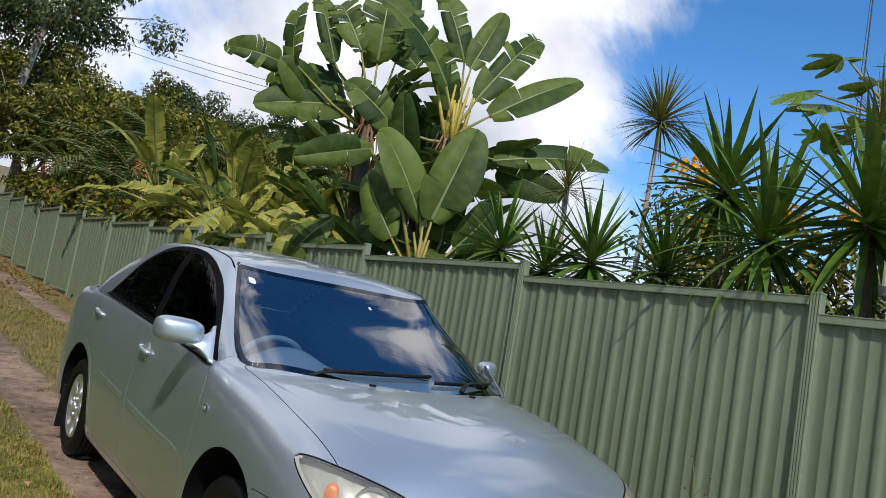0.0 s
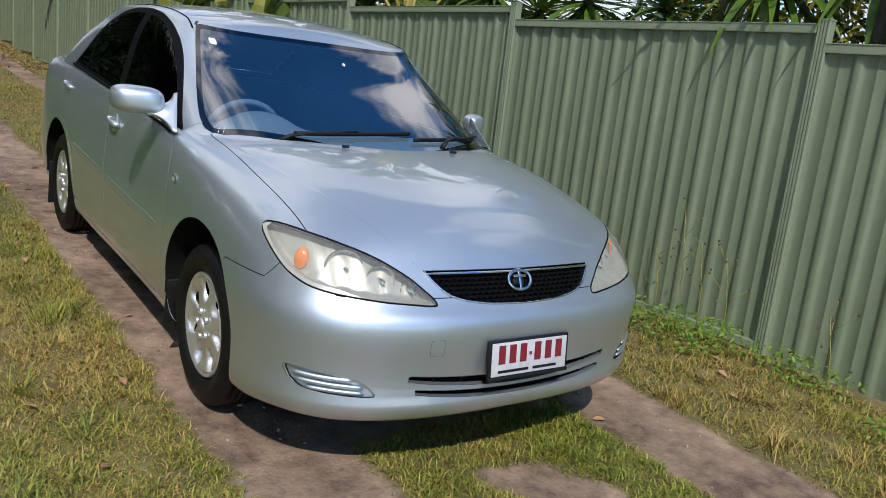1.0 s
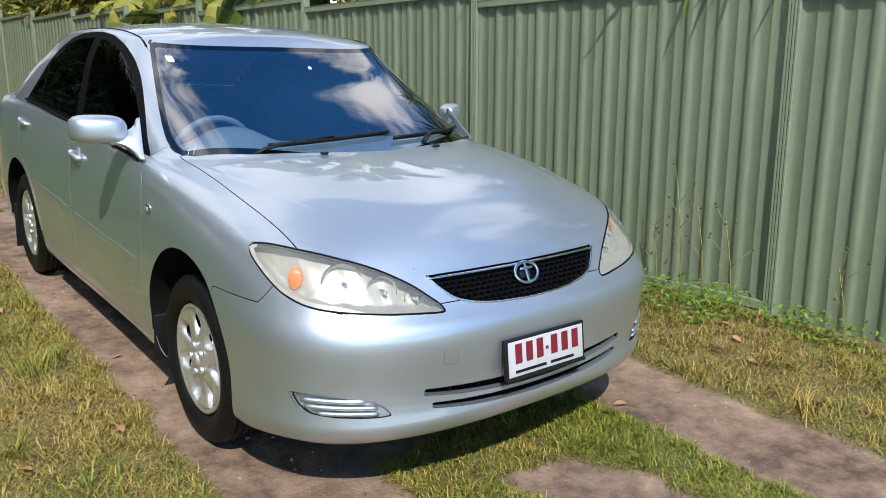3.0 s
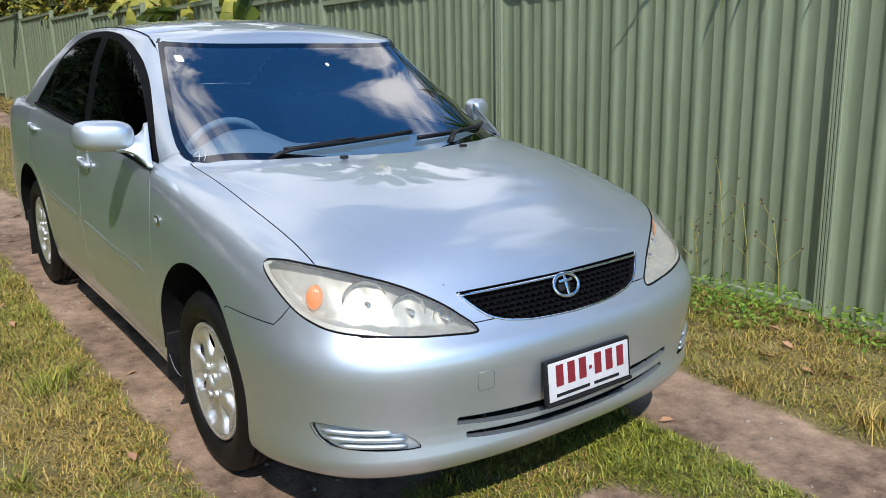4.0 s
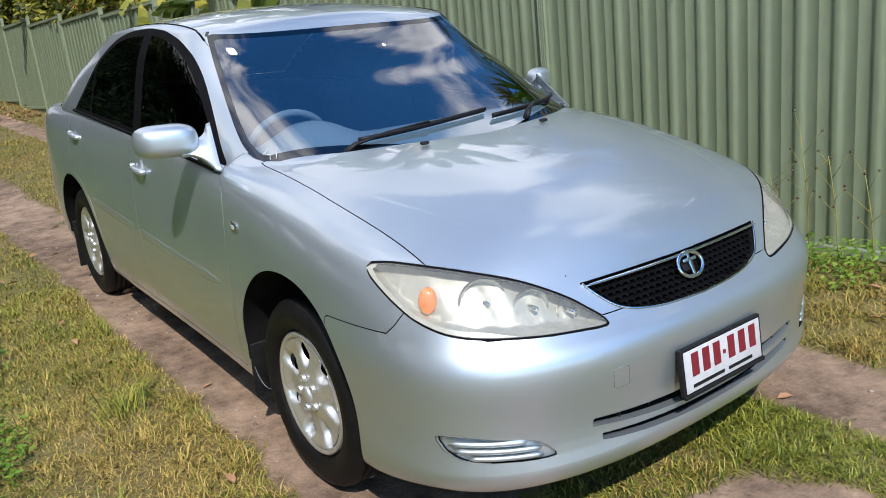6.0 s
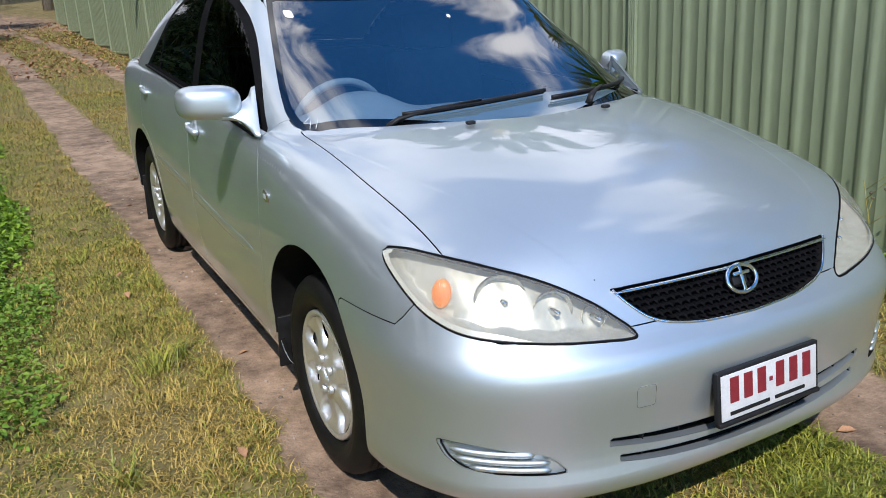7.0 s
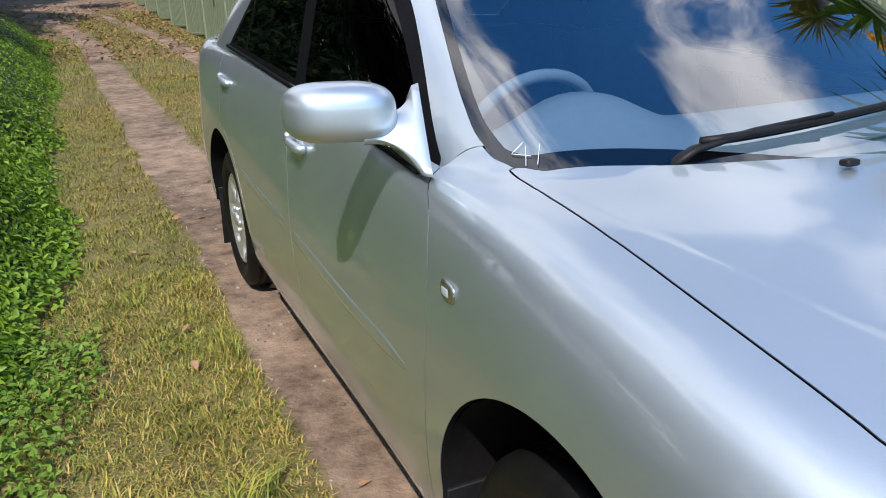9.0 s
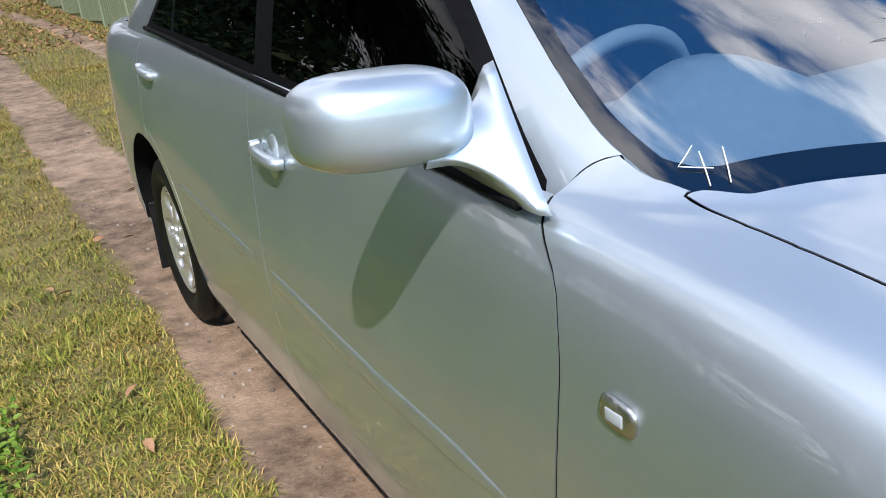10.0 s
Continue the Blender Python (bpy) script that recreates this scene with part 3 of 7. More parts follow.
def screen_edge(p):
    """Below zero inside the windscreen's opening."""
    side = abs(p.x) - screen_side(p.y)
    return max(side, p.y - screen_top(abs(p.x)))


def rear_screen(p):
    return max(abs(p.x) - 0.64 - 0.10 * (p.y - 2.4), 2.44 - 0.10 * (p.x / 0.6) ** 2 - p.y, 1.12 - p.z)


def opening(p):
    """Side window opening, with its black frame."""
    return max(p.z - side_glass(p.y), belt(p.y) - p.z, 0.55 - abs(p.x))


def glass_front(p):
    return max(p.z - side_glass(p.y) + 0.028, belt(p.y) + 0.022 - p.z, p.y - 1.455 - 0.15 * (p.z - 1.03), 0.55 - abs(p.x))


def glass_rear(p):
    lean = 0.15 * (p.z - 1.03)
    return max(p.z - side_glass(p.y) + 0.026, belt(p.y) + 0.022 - p.z, 1.56 + lean - p.y, p.y - 2.272, 0.55 - abs(p.x))


def glass_quarter(p):
    return max(p.z - side_glass(p.y) + 0.026, belt(p.y) + 0.022 - p.z, 2.294 - p.y, 0.55 - abs(p.x))


def clear_screen(p):
    side = abs(p.x) - screen_side(p.y) + 0.022
    return max(side, p.y - clear_top(abs(p.x)), bonnet_rear(p.x) + 0.058 - p.y)


def in_roof(p):
    return max(abs(p.x) - 0.612, 1.38 - p.z)


top = cabin_shell()
roof_tree = BVHTree.FromBMesh(top)
for f in (screen_edge, clear_screen, rear_screen, opening, glass_front, glass_rear, glass_quarter, in_roof):
    cut(top, f)
cut(top, lambda p: p.y - seam_y(p.x) if screen_edge(p) > -0.001 and p.y < 0.6 else 1.0)
low_rim = [fc for fc in top.faces if fc.calc_center_median().z < 0.945 or (fc.calc_center_median().y < seam_y(fc.calc_center_median().x) and screen_edge(fc.calc_center_median()) > 0)]
bmesh.ops.delete(top, geom=low_rim, context="FACES")
screen_bm = pick(top, lambda p: clear_screen(p) < 0 and p.y < 1.2)
frit_bm = pick(top, lambda p: screen_edge(p) < 0 and p.y < 1.2)
rear_bm = pick(top, lambda p: rear_screen(p) < 0)
windscreen = part("windscreen", screen_bm, SCREEN, car, "clear windscreen reflecting the sky")
part("black_border", frit_bm, BORDER, windscreen, "black ceramic border of the windscreen")
part("rear_window", rear_bm, TINTED, car)
for side in (-1, 1):
    part("front_window", pick(top, lambda p: glass_front(p) < 0 and p.x * side > 0), TINTED, car, "dark tinted side window")
    part("rear_door_window", pick(top, lambda p: glass_rear(p) < 0 and p.x * side > 0), TINTED, car, "dark tinted side window")
    part("quarter_window", pick(top, lambda p: glass_quarter(p) < 0 and p.x * side > 0), TINTED, car, "dark tinted quarter glass")
    frame_bm = pick(top, lambda p: opening(p) < 0 and p.x * side > 0)
    part("window_frame", flange(frame_bm, 0.0, 0.012), DARK_TRIM, car, "black window frame")
    ditch = []
    for k in range(31):
        y = 1.085 + 1.28 * k / 30
        ditch.append(roof_tree.ray_cast(Vector((side * 0.612, y, 3)), Vector((0, 0, -1)))[0] + Vector((0, 0, 0.0005)))
    part("roof_moulding", tube(ditch, 0.0058, 6, flat=0.45), DARK_TRIM, car, "black strip along the roof edge")
roof_bm = pick(top, lambda p: in_roof(p) < 0)
part("roof", flange(roof_bm, 0.001, 0.012), PAINT, car)
for side in (-1, 1):
    part("side_frame", flange(pick(top, lambda p: p.x * side > 0), 0.001, 0.012), PAINT, car, "silver roof rail with its pillars")
top.free()
# ---- lamps, grille, plate ----
LENS = pane_glass("lamp_lens", (0.93, 0.92, 0.86), 1.6, 0.04, 0.12)
HAZE = material("reflector", (0.46, 0.46, 0.41), (0.60, 0.59, 0.54), rough=0.42, metal=0.45, scale=9.0, squash=(1, 1, 0.4), bump=0.0008, low=0.42, high=0.58)
BEZEL = material("lamp_bezel", (0.60, 0.60, 0.57), (0.74, 0.74, 0.71), rough=0.35, metal=0.3, scale=30.0)
BOWL = material("lamp_chrome", (0.36, 0.36, 0.33), (0.66, 0.65, 0.61), rough=0.16, metal=0.95, scale=40.0, bump=0.002)
AMBER = material("amber_plastic", (0.85, 0.17, 0.0), (0.95, 0.30, 0.0), rough=0.25, scale=30.0, squash=(1, 1, 4), coat=0.6)
RED_LENS = material("tail_lamp_red", (0.25, 0.008, 0.008), (0.4, 0.02, 0.02), rough=0.12, scale=60.0, coat=1.0)
WHITE_PLATE = material("plate_white", (0.50, 0.50, 0.50), (0.60, 0.60, 0.59), rough=0.4, scale=30.0)
MAROON = material("plate_maroon", (0.16, 0.012, 0.02), (0.22, 0.02, 0.03), rough=0.4, scale=60.0)
CLOTH = material("seat_cloth", (0.05, 0.05, 0.05), (0.09, 0.09, 0.088), rough=0.9, scale=30.0, bump=0.001)
DASH = material("dash_plastic", (0.44, 0.48, 0.49), (0.52, 0.56, 0.57), rough=0.6, scale=50.0, bump=0.0005)
CHALK = material("white_chalk", (0.7, 0.72, 0.73), (0.85, 0.86, 0.87), rough=0.9, scale=120.0)

cut(lamp_bm, lambda p: in_lamp(p) + 0.0032)
rim_all = pick(lamp_bm, lambda p: in_lamp(p) > -0.0032)
for side in (-1, 1):
    lens = pick(lamp_bm, lambda p: p.x * side > 0)
    lamp = part("headlamp", merged(lens), LENS, car, "hazy clear headlamp lens")
    tray = pick(rim_all, lambda p: p.x * side > 0)
    part("gasket", flange(tray, 0.0, 0.012), DARK_TRIM, lamp, "black gasket")
    strip = bmesh.new()
    strip.from_mesh(lamp.data)
    band = lambda p: in_lamp(p) + 0.014 * step(0.58, 0.70, abs(p.x))
    cut(strip, band)
    strip = pick(strip, lambda p: band(p) > 0 and p.z < lamp_low(p.y + 0.8 * abs(p.x)) + 0.03 and abs(p.x) > 0.58)
    for v in strip.verts:
        v.co += Vector((-side * 0.004, 0.005, 0))
    part("bezel", strip, BEZEL, lamp, "pale bezel strip along the edge of the lens")
    # the tray behind the lens
    inner = bmesh.new()
    inner.from_mesh(lamp.data)
    edge = [e for e in inner.edges if e.is_boundary]
    rim0 = {v: v.co.copy() for e in edge for v in e.verts}
    for v in inner.verts:
        v.co += Vector((-side * 0.045, 0.055, 0.004 * math.sin(90 * v.co.x)))
    ring = {v: inner.verts.new(co - Vector((0, 0, 0)) + Vector((-side * 0.002, 0.003, 0))) for v, co in rim0.items()}
    for e in edge:
        a, b = e.verts
        inner.faces.new((a, b, ring[b], ring[a]))
    bmesh.ops.recalc_face_normals(inner, faces=inner.faces)
    part("reflector", inner, HAZE, lamp, "faceted silver reflector")

    def bowl(x, y, z, r):
        b = lathe([(0.022, 0.012), (0.020, 0.4 * r), (0.008, 0.75 * r), (-0.012, r), (-0.014, r * 1.06), (-0.006, r * 1.08)], 24, "Y", (0, 0, 0))
        bmesh.ops.transform(b, matrix=pose(side * (x - 0.006), y + 0.022, z, 0, 0, side * 24), verts=b.verts)
        return b

    for x, y, z, r in ((0.622, -0.690, 0.704, 0.062), (0.520, -0.765, 0.680, 0.047), (0.432, -0.815, 0.660, 0.030)):
        part("reflector_bowl", bowl(x, y, z, r), BOWL, lamp, "chrome reflector bowl", False)
        part("bulb", lathe([(-0.018, 0.001), (-0.016, 0.006), (0.0, 0.008), (0.02, 0.008)], 12, "Y", (side * x, y, z)), CHROME, lamp)
    lens_bm = bmesh.new()
    bmesh.ops.create_uvsphere(lens_bm, u_segments=80, v_segments=16, radius=1)
    for v in lens_bm.verts:
        # upright ribs
        v.co.x *= 1 + 0.10 * math.cos(34 * v.co.y)
    bmesh.ops.transform(lens_bm, matrix=pose(side * 0.736, -0.592, 0.722, 0, -side * 20, -side * 48) @ Matrix.Diagonal((0.014, 0.025, 0.036, 1)), verts=lens_bm.verts)
    part("indicator", lens_bm, AMBER, lamp, "orange indicator")
    part("tail_lamp", pick(tail_bm, lambda p: p.x * side > 0), RED_LENS, car, "red tail lamp")
    # fog lamp blank with ribs
    blank = pick(fog_bm, lambda p: p.x * side > 0)
    for v in blank.verts:
        v.co += Vector((-side * 0.006, 0.010, 0))
    back = part("fog_lamp_cover", flange(blank, -0.004, -0.012), PAINT, bumper, "ribbed bumper insert")
    for row, first, last in ((0.336, 0.602, 0.765), (0.356, 0.605, 0.792), (0.377, 0.640, 0.798)):
        pts = []
        for k in range(13):
            a = first + (last - first) * k / 12
            y = 0.25 - 1.225 * (1 - (a / WIDE) ** FRONT_N) ** (1 / FRONT_M) + 0.022
            pts.append((side * a, y, row + 0.05 * (a - 0.70)))
        part("rib", tube(pts, [0.003] + [0.0075] * 11 + [0.003], 8), PAINT, back)

# grille: a recess with a honeycomb of bars, a bright surround and the badge
frame_pts = []
for k in range(41):
    x = -0.388 + 0.776 * k / 40
    frame_pts.append((x, 0.718))
low_pts = [(0.386 - 0.772 * k / 60, grille_low(abs(0.386 - 0.772 * k / 60))) for k in range(61)]


grille_near = [(v.co.x, v.co.z, v.co.y) for v in grille_bm.verts]
fit_rows = np.array(grille_near)
terms = lambda x, z: np.array([1, x * x, z, x * x * z, z * z, x ** 4])
coef = np.linalg.lstsq(np.array([terms(x, z) for x, z, y in grille_near]), fit_rows[:, 2], rcond=None)[0]
face_y = lambda x, z: float(terms(x, z) @ coef)
grille = pocket(grille_bm, 0.035, CAVITY, "grille", car, "black honeycomb grille")


def honeycomb():
    """Bars of a flattened honeycomb within the grille's outline."""
    bm = bmesh.new()
    rows, pitch = 9, 0.0135
    for r in range(rows):
        z0 = 0.621 + r * pitch
        for c in range(-16, 17):
            x0 = c * 0.026 + (0.013 if r % 2 else 0)
            ring = []
            for k in range(6):
                a = math.pi / 3 * k
                ring.append((x0 + 0.0150 * math.cos(a), z0 + 0.0078 * math.sin(a)))
            for k in (0, 1, 2):
                (xa, za), (xb, zb) = ring[k], ring[k + 1]
                if min(0.722 - za, 0.722 - zb, za - grille_low(abs(xa)), zb - grille_low(abs(xb))) < 0.001:
                    continue
                d = Vector((xb - xa, 0, zb - za)).normalized()
                s = Vector((-d.z, 0, d.x)) * 0.0013
                pa, pb = Vector((xa, face_y(xa, za) + 0.004, za)), Vector((xb, face_y(xb, zb) + 0.004, zb))
                back = Vector((0, 0.016, 0))
                vs = [bm.verts.new(p) for p in (pa + s, pa - s, pb - s, pb + s, pa + s * 2 + back, pa - s * 2 + back, pb - s * 2 + back, pb + s * 2 + back)]
                for q in ((0, 1, 2, 3), (0, 3, 7, 4), (1, 5, 6, 2)):
                    bm.faces.new([vs[i] for i in q])
    bmesh.ops.recalc_face_normals(bm, faces=bm.faces)
    return bm


tagged(part("honeycomb", honeycomb(), DARK_TRIM, grille, "black plastic honeycomb bars", False), kind="stuff")
part("top_strip", tube([(x, face_y(x, z) - 0.010, z - 0.003) for x, z in frame_pts], [0.0015, 0.004] + [0.0056] * 37 + [0.004, 0.0015], 8, flat=0.8), CHROME, grille, "bright strip along the grille")
part("lower_strip", tube([(x, face_y(x, z) - 0.002, z) for x, z in low_pts], 0.0042, 6), CHROME, grille)
badge_m = pose(0, face_y(0, 0.69) - 0.012, 0.688, 62)
ring_bm = bmesh.new()
rows = []
for k in range(40):
    a = 2 * math.pi * k / 40
    c, s = math.cos(a), math.sin(a)
    rows.append([Vector((c * (0.052 + 0.0065 * math.cos(b)), s * (0.036 + 0.0065 * math.cos(b)), 0.006 * math.sin(b))) for b in (2 * math.pi * j / 10 for j in range(10))])
ring_bm = sheet(rows + [rows[0]], True)
bmesh.ops.remove_doubles(ring_bm, verts=ring_bm.verts, dist=1e-5)
bmesh.ops.transform(ring_bm, matrix=badge_m, verts=ring_bm.verts)
badge = part("badge", ring_bm, CHROME, grille, "plain chrome oval badge")
bar_bm = merged(box((0.012, 0.064, 0.008), (0, 0, 0.001), 0.003), box((0.058, 0.010, 0.008), (0, 0.014, 0.002), 0.003))
bmesh.ops.transform(bar_bm, matrix=badge_m, verts=bar_bm.verts)
part("badge_bar", bar_bm, CHROME, badge)
back_bm = box((0.05, 0.03, 0.012), (0, 0, -0.012), 0.004)
bmesh.ops.transform(back_bm, matrix=badge_m, verts=back_bm.verts)
part("badge_back", back_bm, BLACK_PLASTIC, badge)

# number plate in a black holder, its writing as plain bars
plate_m = pose(0, -0.984, 0.438, 88.0 - 6) @ Matrix.Scale(0.94, 4)
plate = part("number_plate", box((0.396, 0.150, 0.016), (0, 0, 0), 0.004), BLACK_PLASTIC, car, "white number plate with maroon bars in a black holder")
plate.matrix_basis = plate_m
face = part("plate_face", box((0.374, 0.126, 0.006), (0, 0.002, 0.0075), 0.002), WHITE_PLATE, plate, "white plate")
for k, x in enumerate((-0.140, -0.088, -0.036, 0.036, 0.090, 0.144)):
    part("character_bar", box((0.032, 0.070, 0.003), (x, 0.020, 0.0112), 0.001), MAROON, plate, "maroon bar", False)
part("character_bar", box((0.012, 0.012, 0.003), (0.0, 0.014, 0.0112), 0.001), MAROON, plate, "maroon bar", False)
for x, w in ((-0.082, 0.150), (0.075, 0.120)):
    part("caption_bar", box((w, 0.010, 0.003), (x, -0.044, 0.0112), 0.001), BLACK_PLASTIC, plate, "thin dark bar", False)
part("holder_lip", box((0.396, 0.012, 0.02), (0, -0.07, 0.004), 0.003), BLACK_PLASTIC, plate)
# towing eye cover
around = [(0.026 * a, 0.027 * b) for a, b in ((-0.7, 1), (0.7, 1), (0.92, 0.92), (1, 0.7), (1, -0.7), (0.92, -0.92), (0.7, -1), (-0.7, -1), (-0.92, -0.92), (-1, -0.7), (-1, 0.7), (-0.92, 0.92), (-0.7, 1))]
part("tow_cover_seam", tube([(-0.380 + a, -0.9468 - 0.14 * a, 0.493 + b) for a, b in around], [0.0007] * 13, 6), BOWL, bumper, "fine seam round the small square towing cover")
for x in (-0.278, 0.278):
    part("washer_nozzle", box((0.03, 0.02, 0.012), (x, 0.045, 1.018), 0.005), BLACK_PLASTIC, car)


# ---- wheels ----
def wheel_disc(turns=210, spokes=7):
    """A dished alloy face with windows between its spokes; outside towards +x."""
    def pocket(r, a, big):
        """Below 0 inside the pear-shaped opening between two spokes; big: its size."""
        t = ((a * spokes / (2 * math.pi)) % 1.0) - 0.5
        return ((r - 0.138) / (0.046 * big)) ** 2 + (t * (0.3 + 5.1 * r) / ((0.25 + 0.9 * (r - 0.138)) * big)) ** 2 - 1

    def depth(r, a):
        crown = 0.012 + 0.008 * step(0.06, 0.0, r) - 0.020 * (r / 0.19) ** 2 + 0.020 * step(0.13, 0.19, r)
        return crown - 0.026 * step(0.30, -0.60, pocket(r, a, 1.06))
    radii = [0.004, 0.012, 0.022, 0.032, 0.042, 0.052, 0.062, 0.072] + [0.080 + 0.0055 * k for k in range(19)] + [0.184]
    bm = sheet([[Vector((depth(r, 2 * math.pi * k / turns), r * math.cos(2 * math.pi * k / turns), r * math.sin(2 * math.pi * k / turns))) for k in range(turns)] for r in radii], True)

    def window(p):
        return pocket(math.hypot(p.y, p.z), math.atan2(p.z, p.y) - 0.06, 0.74) * 0.03

    cut(bm, window)
    bmesh.ops.delete(bm, geom=[fc for fc in bm.faces if window(fc.calc_center_median()) < 0], context="FACES")
    bm.normal_update()
    if sum(fc.normal.x for fc in bm.faces) < 0:
        bmesh.ops.reverse_faces(bm, faces=bm.faces)
    return flange(bm, 0.0, 0.032, lambda p: math.hypot(p.y, p.z) < 0.006)


def wheel(x, y, side, turn):
    hub = part("wheel", wheel_disc(), ALLOY, car, "seven-spoke alloy wheel")
    hub.matrix_basis = Matrix.Translation((x, y, 0.318)) @ pose(0, 0, 0, turn, 0, 0 if side > 0 else 180)
    part("rim", lathe([(-0.03, 0.179), (-0.02, 0.180), (0.004, 0.183), (0.012, 0.190), (0.016, 0.199), (0.012, 0.206), (-0.004, 0.207)], 64), ALLOY, hub)
    tyre = [(-0.130, 0.195), (-0.145, 0.225), (-0.147, 0.262), (-0.130, 0.300), (-0.110, 0.3135)]
    for g in (-0.085, -0.055, -0.025, 0.005):
        tyre += [(g - 0.006, 0.317), (g - 0.004, 0.310), (g + 0.004, 0.310), (g + 0.006, 0.317)]
    tyre += [(0.030, 0.3135), (0.046, 0.302), (0.058, 0.278), (0.0615, 0.262), (0.0605, 0.259), (0.060, 0.246), (0.055, 0.232), (0.0535, 0.229), (0.046, 0.219), (0.030, 0.209), (0.004, 0.203), (-0.02, 0.190)]
    part("tyre", lathe([(a - 0.03, r) for a, r in tyre], 72), RUBBER, hub, "black tyre with worn tread")
    part("centre_cap", lathe([(0.014, 0.028), (0.024, 0.026), (0.028, 0.020), (0.0285, 0.001)], 20), ALLOY, hub)
    for k in range(5):
        a = 2 * math.pi * (k + 0.25) / 5
        part("wheel_nut", lathe([(0.000, 0.0135), (0.012, 0.0130), (0.0135, 0.009), (0.006, 0.008), (0.006, 0.001)], 10, "X", (0.012, 0.053 * math.cos(a), 0.053 * math.sin(a))), ALLOY, hub)
    # barrel and brake disc near-black: the shade behind the spokes is in their colour
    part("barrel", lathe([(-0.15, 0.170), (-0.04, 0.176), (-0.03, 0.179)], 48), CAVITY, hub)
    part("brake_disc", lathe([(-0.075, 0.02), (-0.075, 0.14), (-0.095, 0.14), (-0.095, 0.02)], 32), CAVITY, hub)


for side in (-1, 1):
    wheel(side * 0.838, 0.0, side, 20)
    wheel(side * 0.838, 2.72, side, 47)
    for cy, cz, r in ARCH:
        rows = []
        for x in (0.884, 0.86, 0.60, 0.58):
            rr = r - 0.002 if x > 0.59 else 0.02
            rows.append([(side * x, cy + rr * math.cos(a), cz + rr * math.sin(a)) for a in (math.pi * (-0.02 + 1.06 * k / 24) for k in range(25))])
        part("arch_liner", sheet(rows), CAVITY, car)
    for fy, fz, tall in ((0.380, 0.270, 0.20), (3.060, 0.235, 0.30)):
        part("mud_flap", box((0.225, 0.012, tall), (side * 0.765, fy, fz), 0.004, pose(0, 0, 0, 7)), BLACK_PLASTIC, car, "black mud flap")


# ---- mirrors, handles, mouldings ----
def mirror(side):
    """Rounded housing on a fairing that flows out of a triangle at the front of the window."""
    out, back = (0.965, 0.625) if side < 0 else (0.893, 0.735)
    half = 0.106 if side < 0 else 0.066
    bm = bmesh.new()
    bmesh.ops.create_uvsphere(bm, u_segments=44, v_segments=28, radius=1)
    e = lambda c, n: math.copysign(abs(c) ** n, c)
    for v in bm.verts:
        p = v.co
        v.co = Vector((e(p.x, 0.60) * half, e(p.y, 0.8) * (0.080 if p.y < 0 else 0.035), e(p.z, 0.62) * (0.060 if p.z > 0 else 0.056)))
        v.co.y += 0.035 * (v.co.x * side / half + 1) * 0.5
        v.co.z -= 0.006 * (1 - v.co.x * side / half)
    bmesh.ops.transform(bm, matrix=pose(side * out, back, 1.090, 0, side * 2, 0), verts=bm.verts)
    shell = part("door_mirror", bm, PAINT, car, "silver door mirror housing")
    gl = box((2 * half - 0.075, 0.006, 0.075), (side * out, back + 0.050, 1.080), 0.002)
    part("mirror_glass", gl, CHROME, shell)
    a, b, c = Vector((side * 0.852, 0.466, 0.975)), Vector((side * 0.842, 0.700, 0.990)), Vector((side * 0.808, 0.640, 1.128))
    base = []
    for p, q in ((a, c), (c, b), (b, a)):
        base += [p.lerp(q, k / 10) for k in range(10)]
    root = Vector((side * (out - 0.050), back - 0.022, 1.050)) if side < 0 else Vector((side * 0.86, 0.70, 1.05))
    d = Vector((side * 0.8, 0.35, 0.25)).normalized()
    u = Vector((0, -0.6, 0.8))
    u = (u - d * u.dot(d)).normalized()
    w = d.cross(u)
    middle = sum(base, Vector()) / len(base)
    # each point of the triangle goes to the point of the oval on the same bearing
    ends = []
    for p in base:
        q = p - middle
        t = math.atan2(q.dot(u), q.dot(w))
        ends.append(root + w * math.cos(t) * 0.034 + u * math.sin(t) * 0.022)
    rows = [[p - Vector((side * 0.01, 0, 0)) for p in base]]
    for k in range(13):
        t = k / 12
        grow = 1 - (1 - t) ** 2.4
        rows.append([Vector((p.x + (q.x - p.x) * t ** 1.5 + side * 0.006, p.y + (q.y - p.y) * grow, p.z + (q.z - p.z) * grow)) for p, q in zip(base, ends)])
    foot = sheet(rows, True)
    bmesh.ops.smooth_vert(foot, verts=[v for v in foot.verts if not v.is_boundary], factor=0.4, use_axis_x=True, use_axis_y=True, use_axis_z=True)
    bmesh.ops.recalc_face_normals(foot, faces=foot.faces)
    part("mirror_foot", foot, PAINT, shell, "silver triangular fairing at the foot of the mirror")


def side_x(y, z):
    """Half width of the body at y and z, along the doors."""
    y0, y1 = 0.55, 2.2
    t = (y - y0) / (y1 - y0)
    prof = sway([(k / 8, *(np.array(SECTIONS["door_front"][k]) * (1 - t) + np.array(SECTIONS["door_rear"][k]) * t)) for k in range(9)])
    rows = np.array([prof(k / 60) for k in range(61)])
    return WIDE - float(np.interp(z, rows[:, 1], rows[:, 0]))


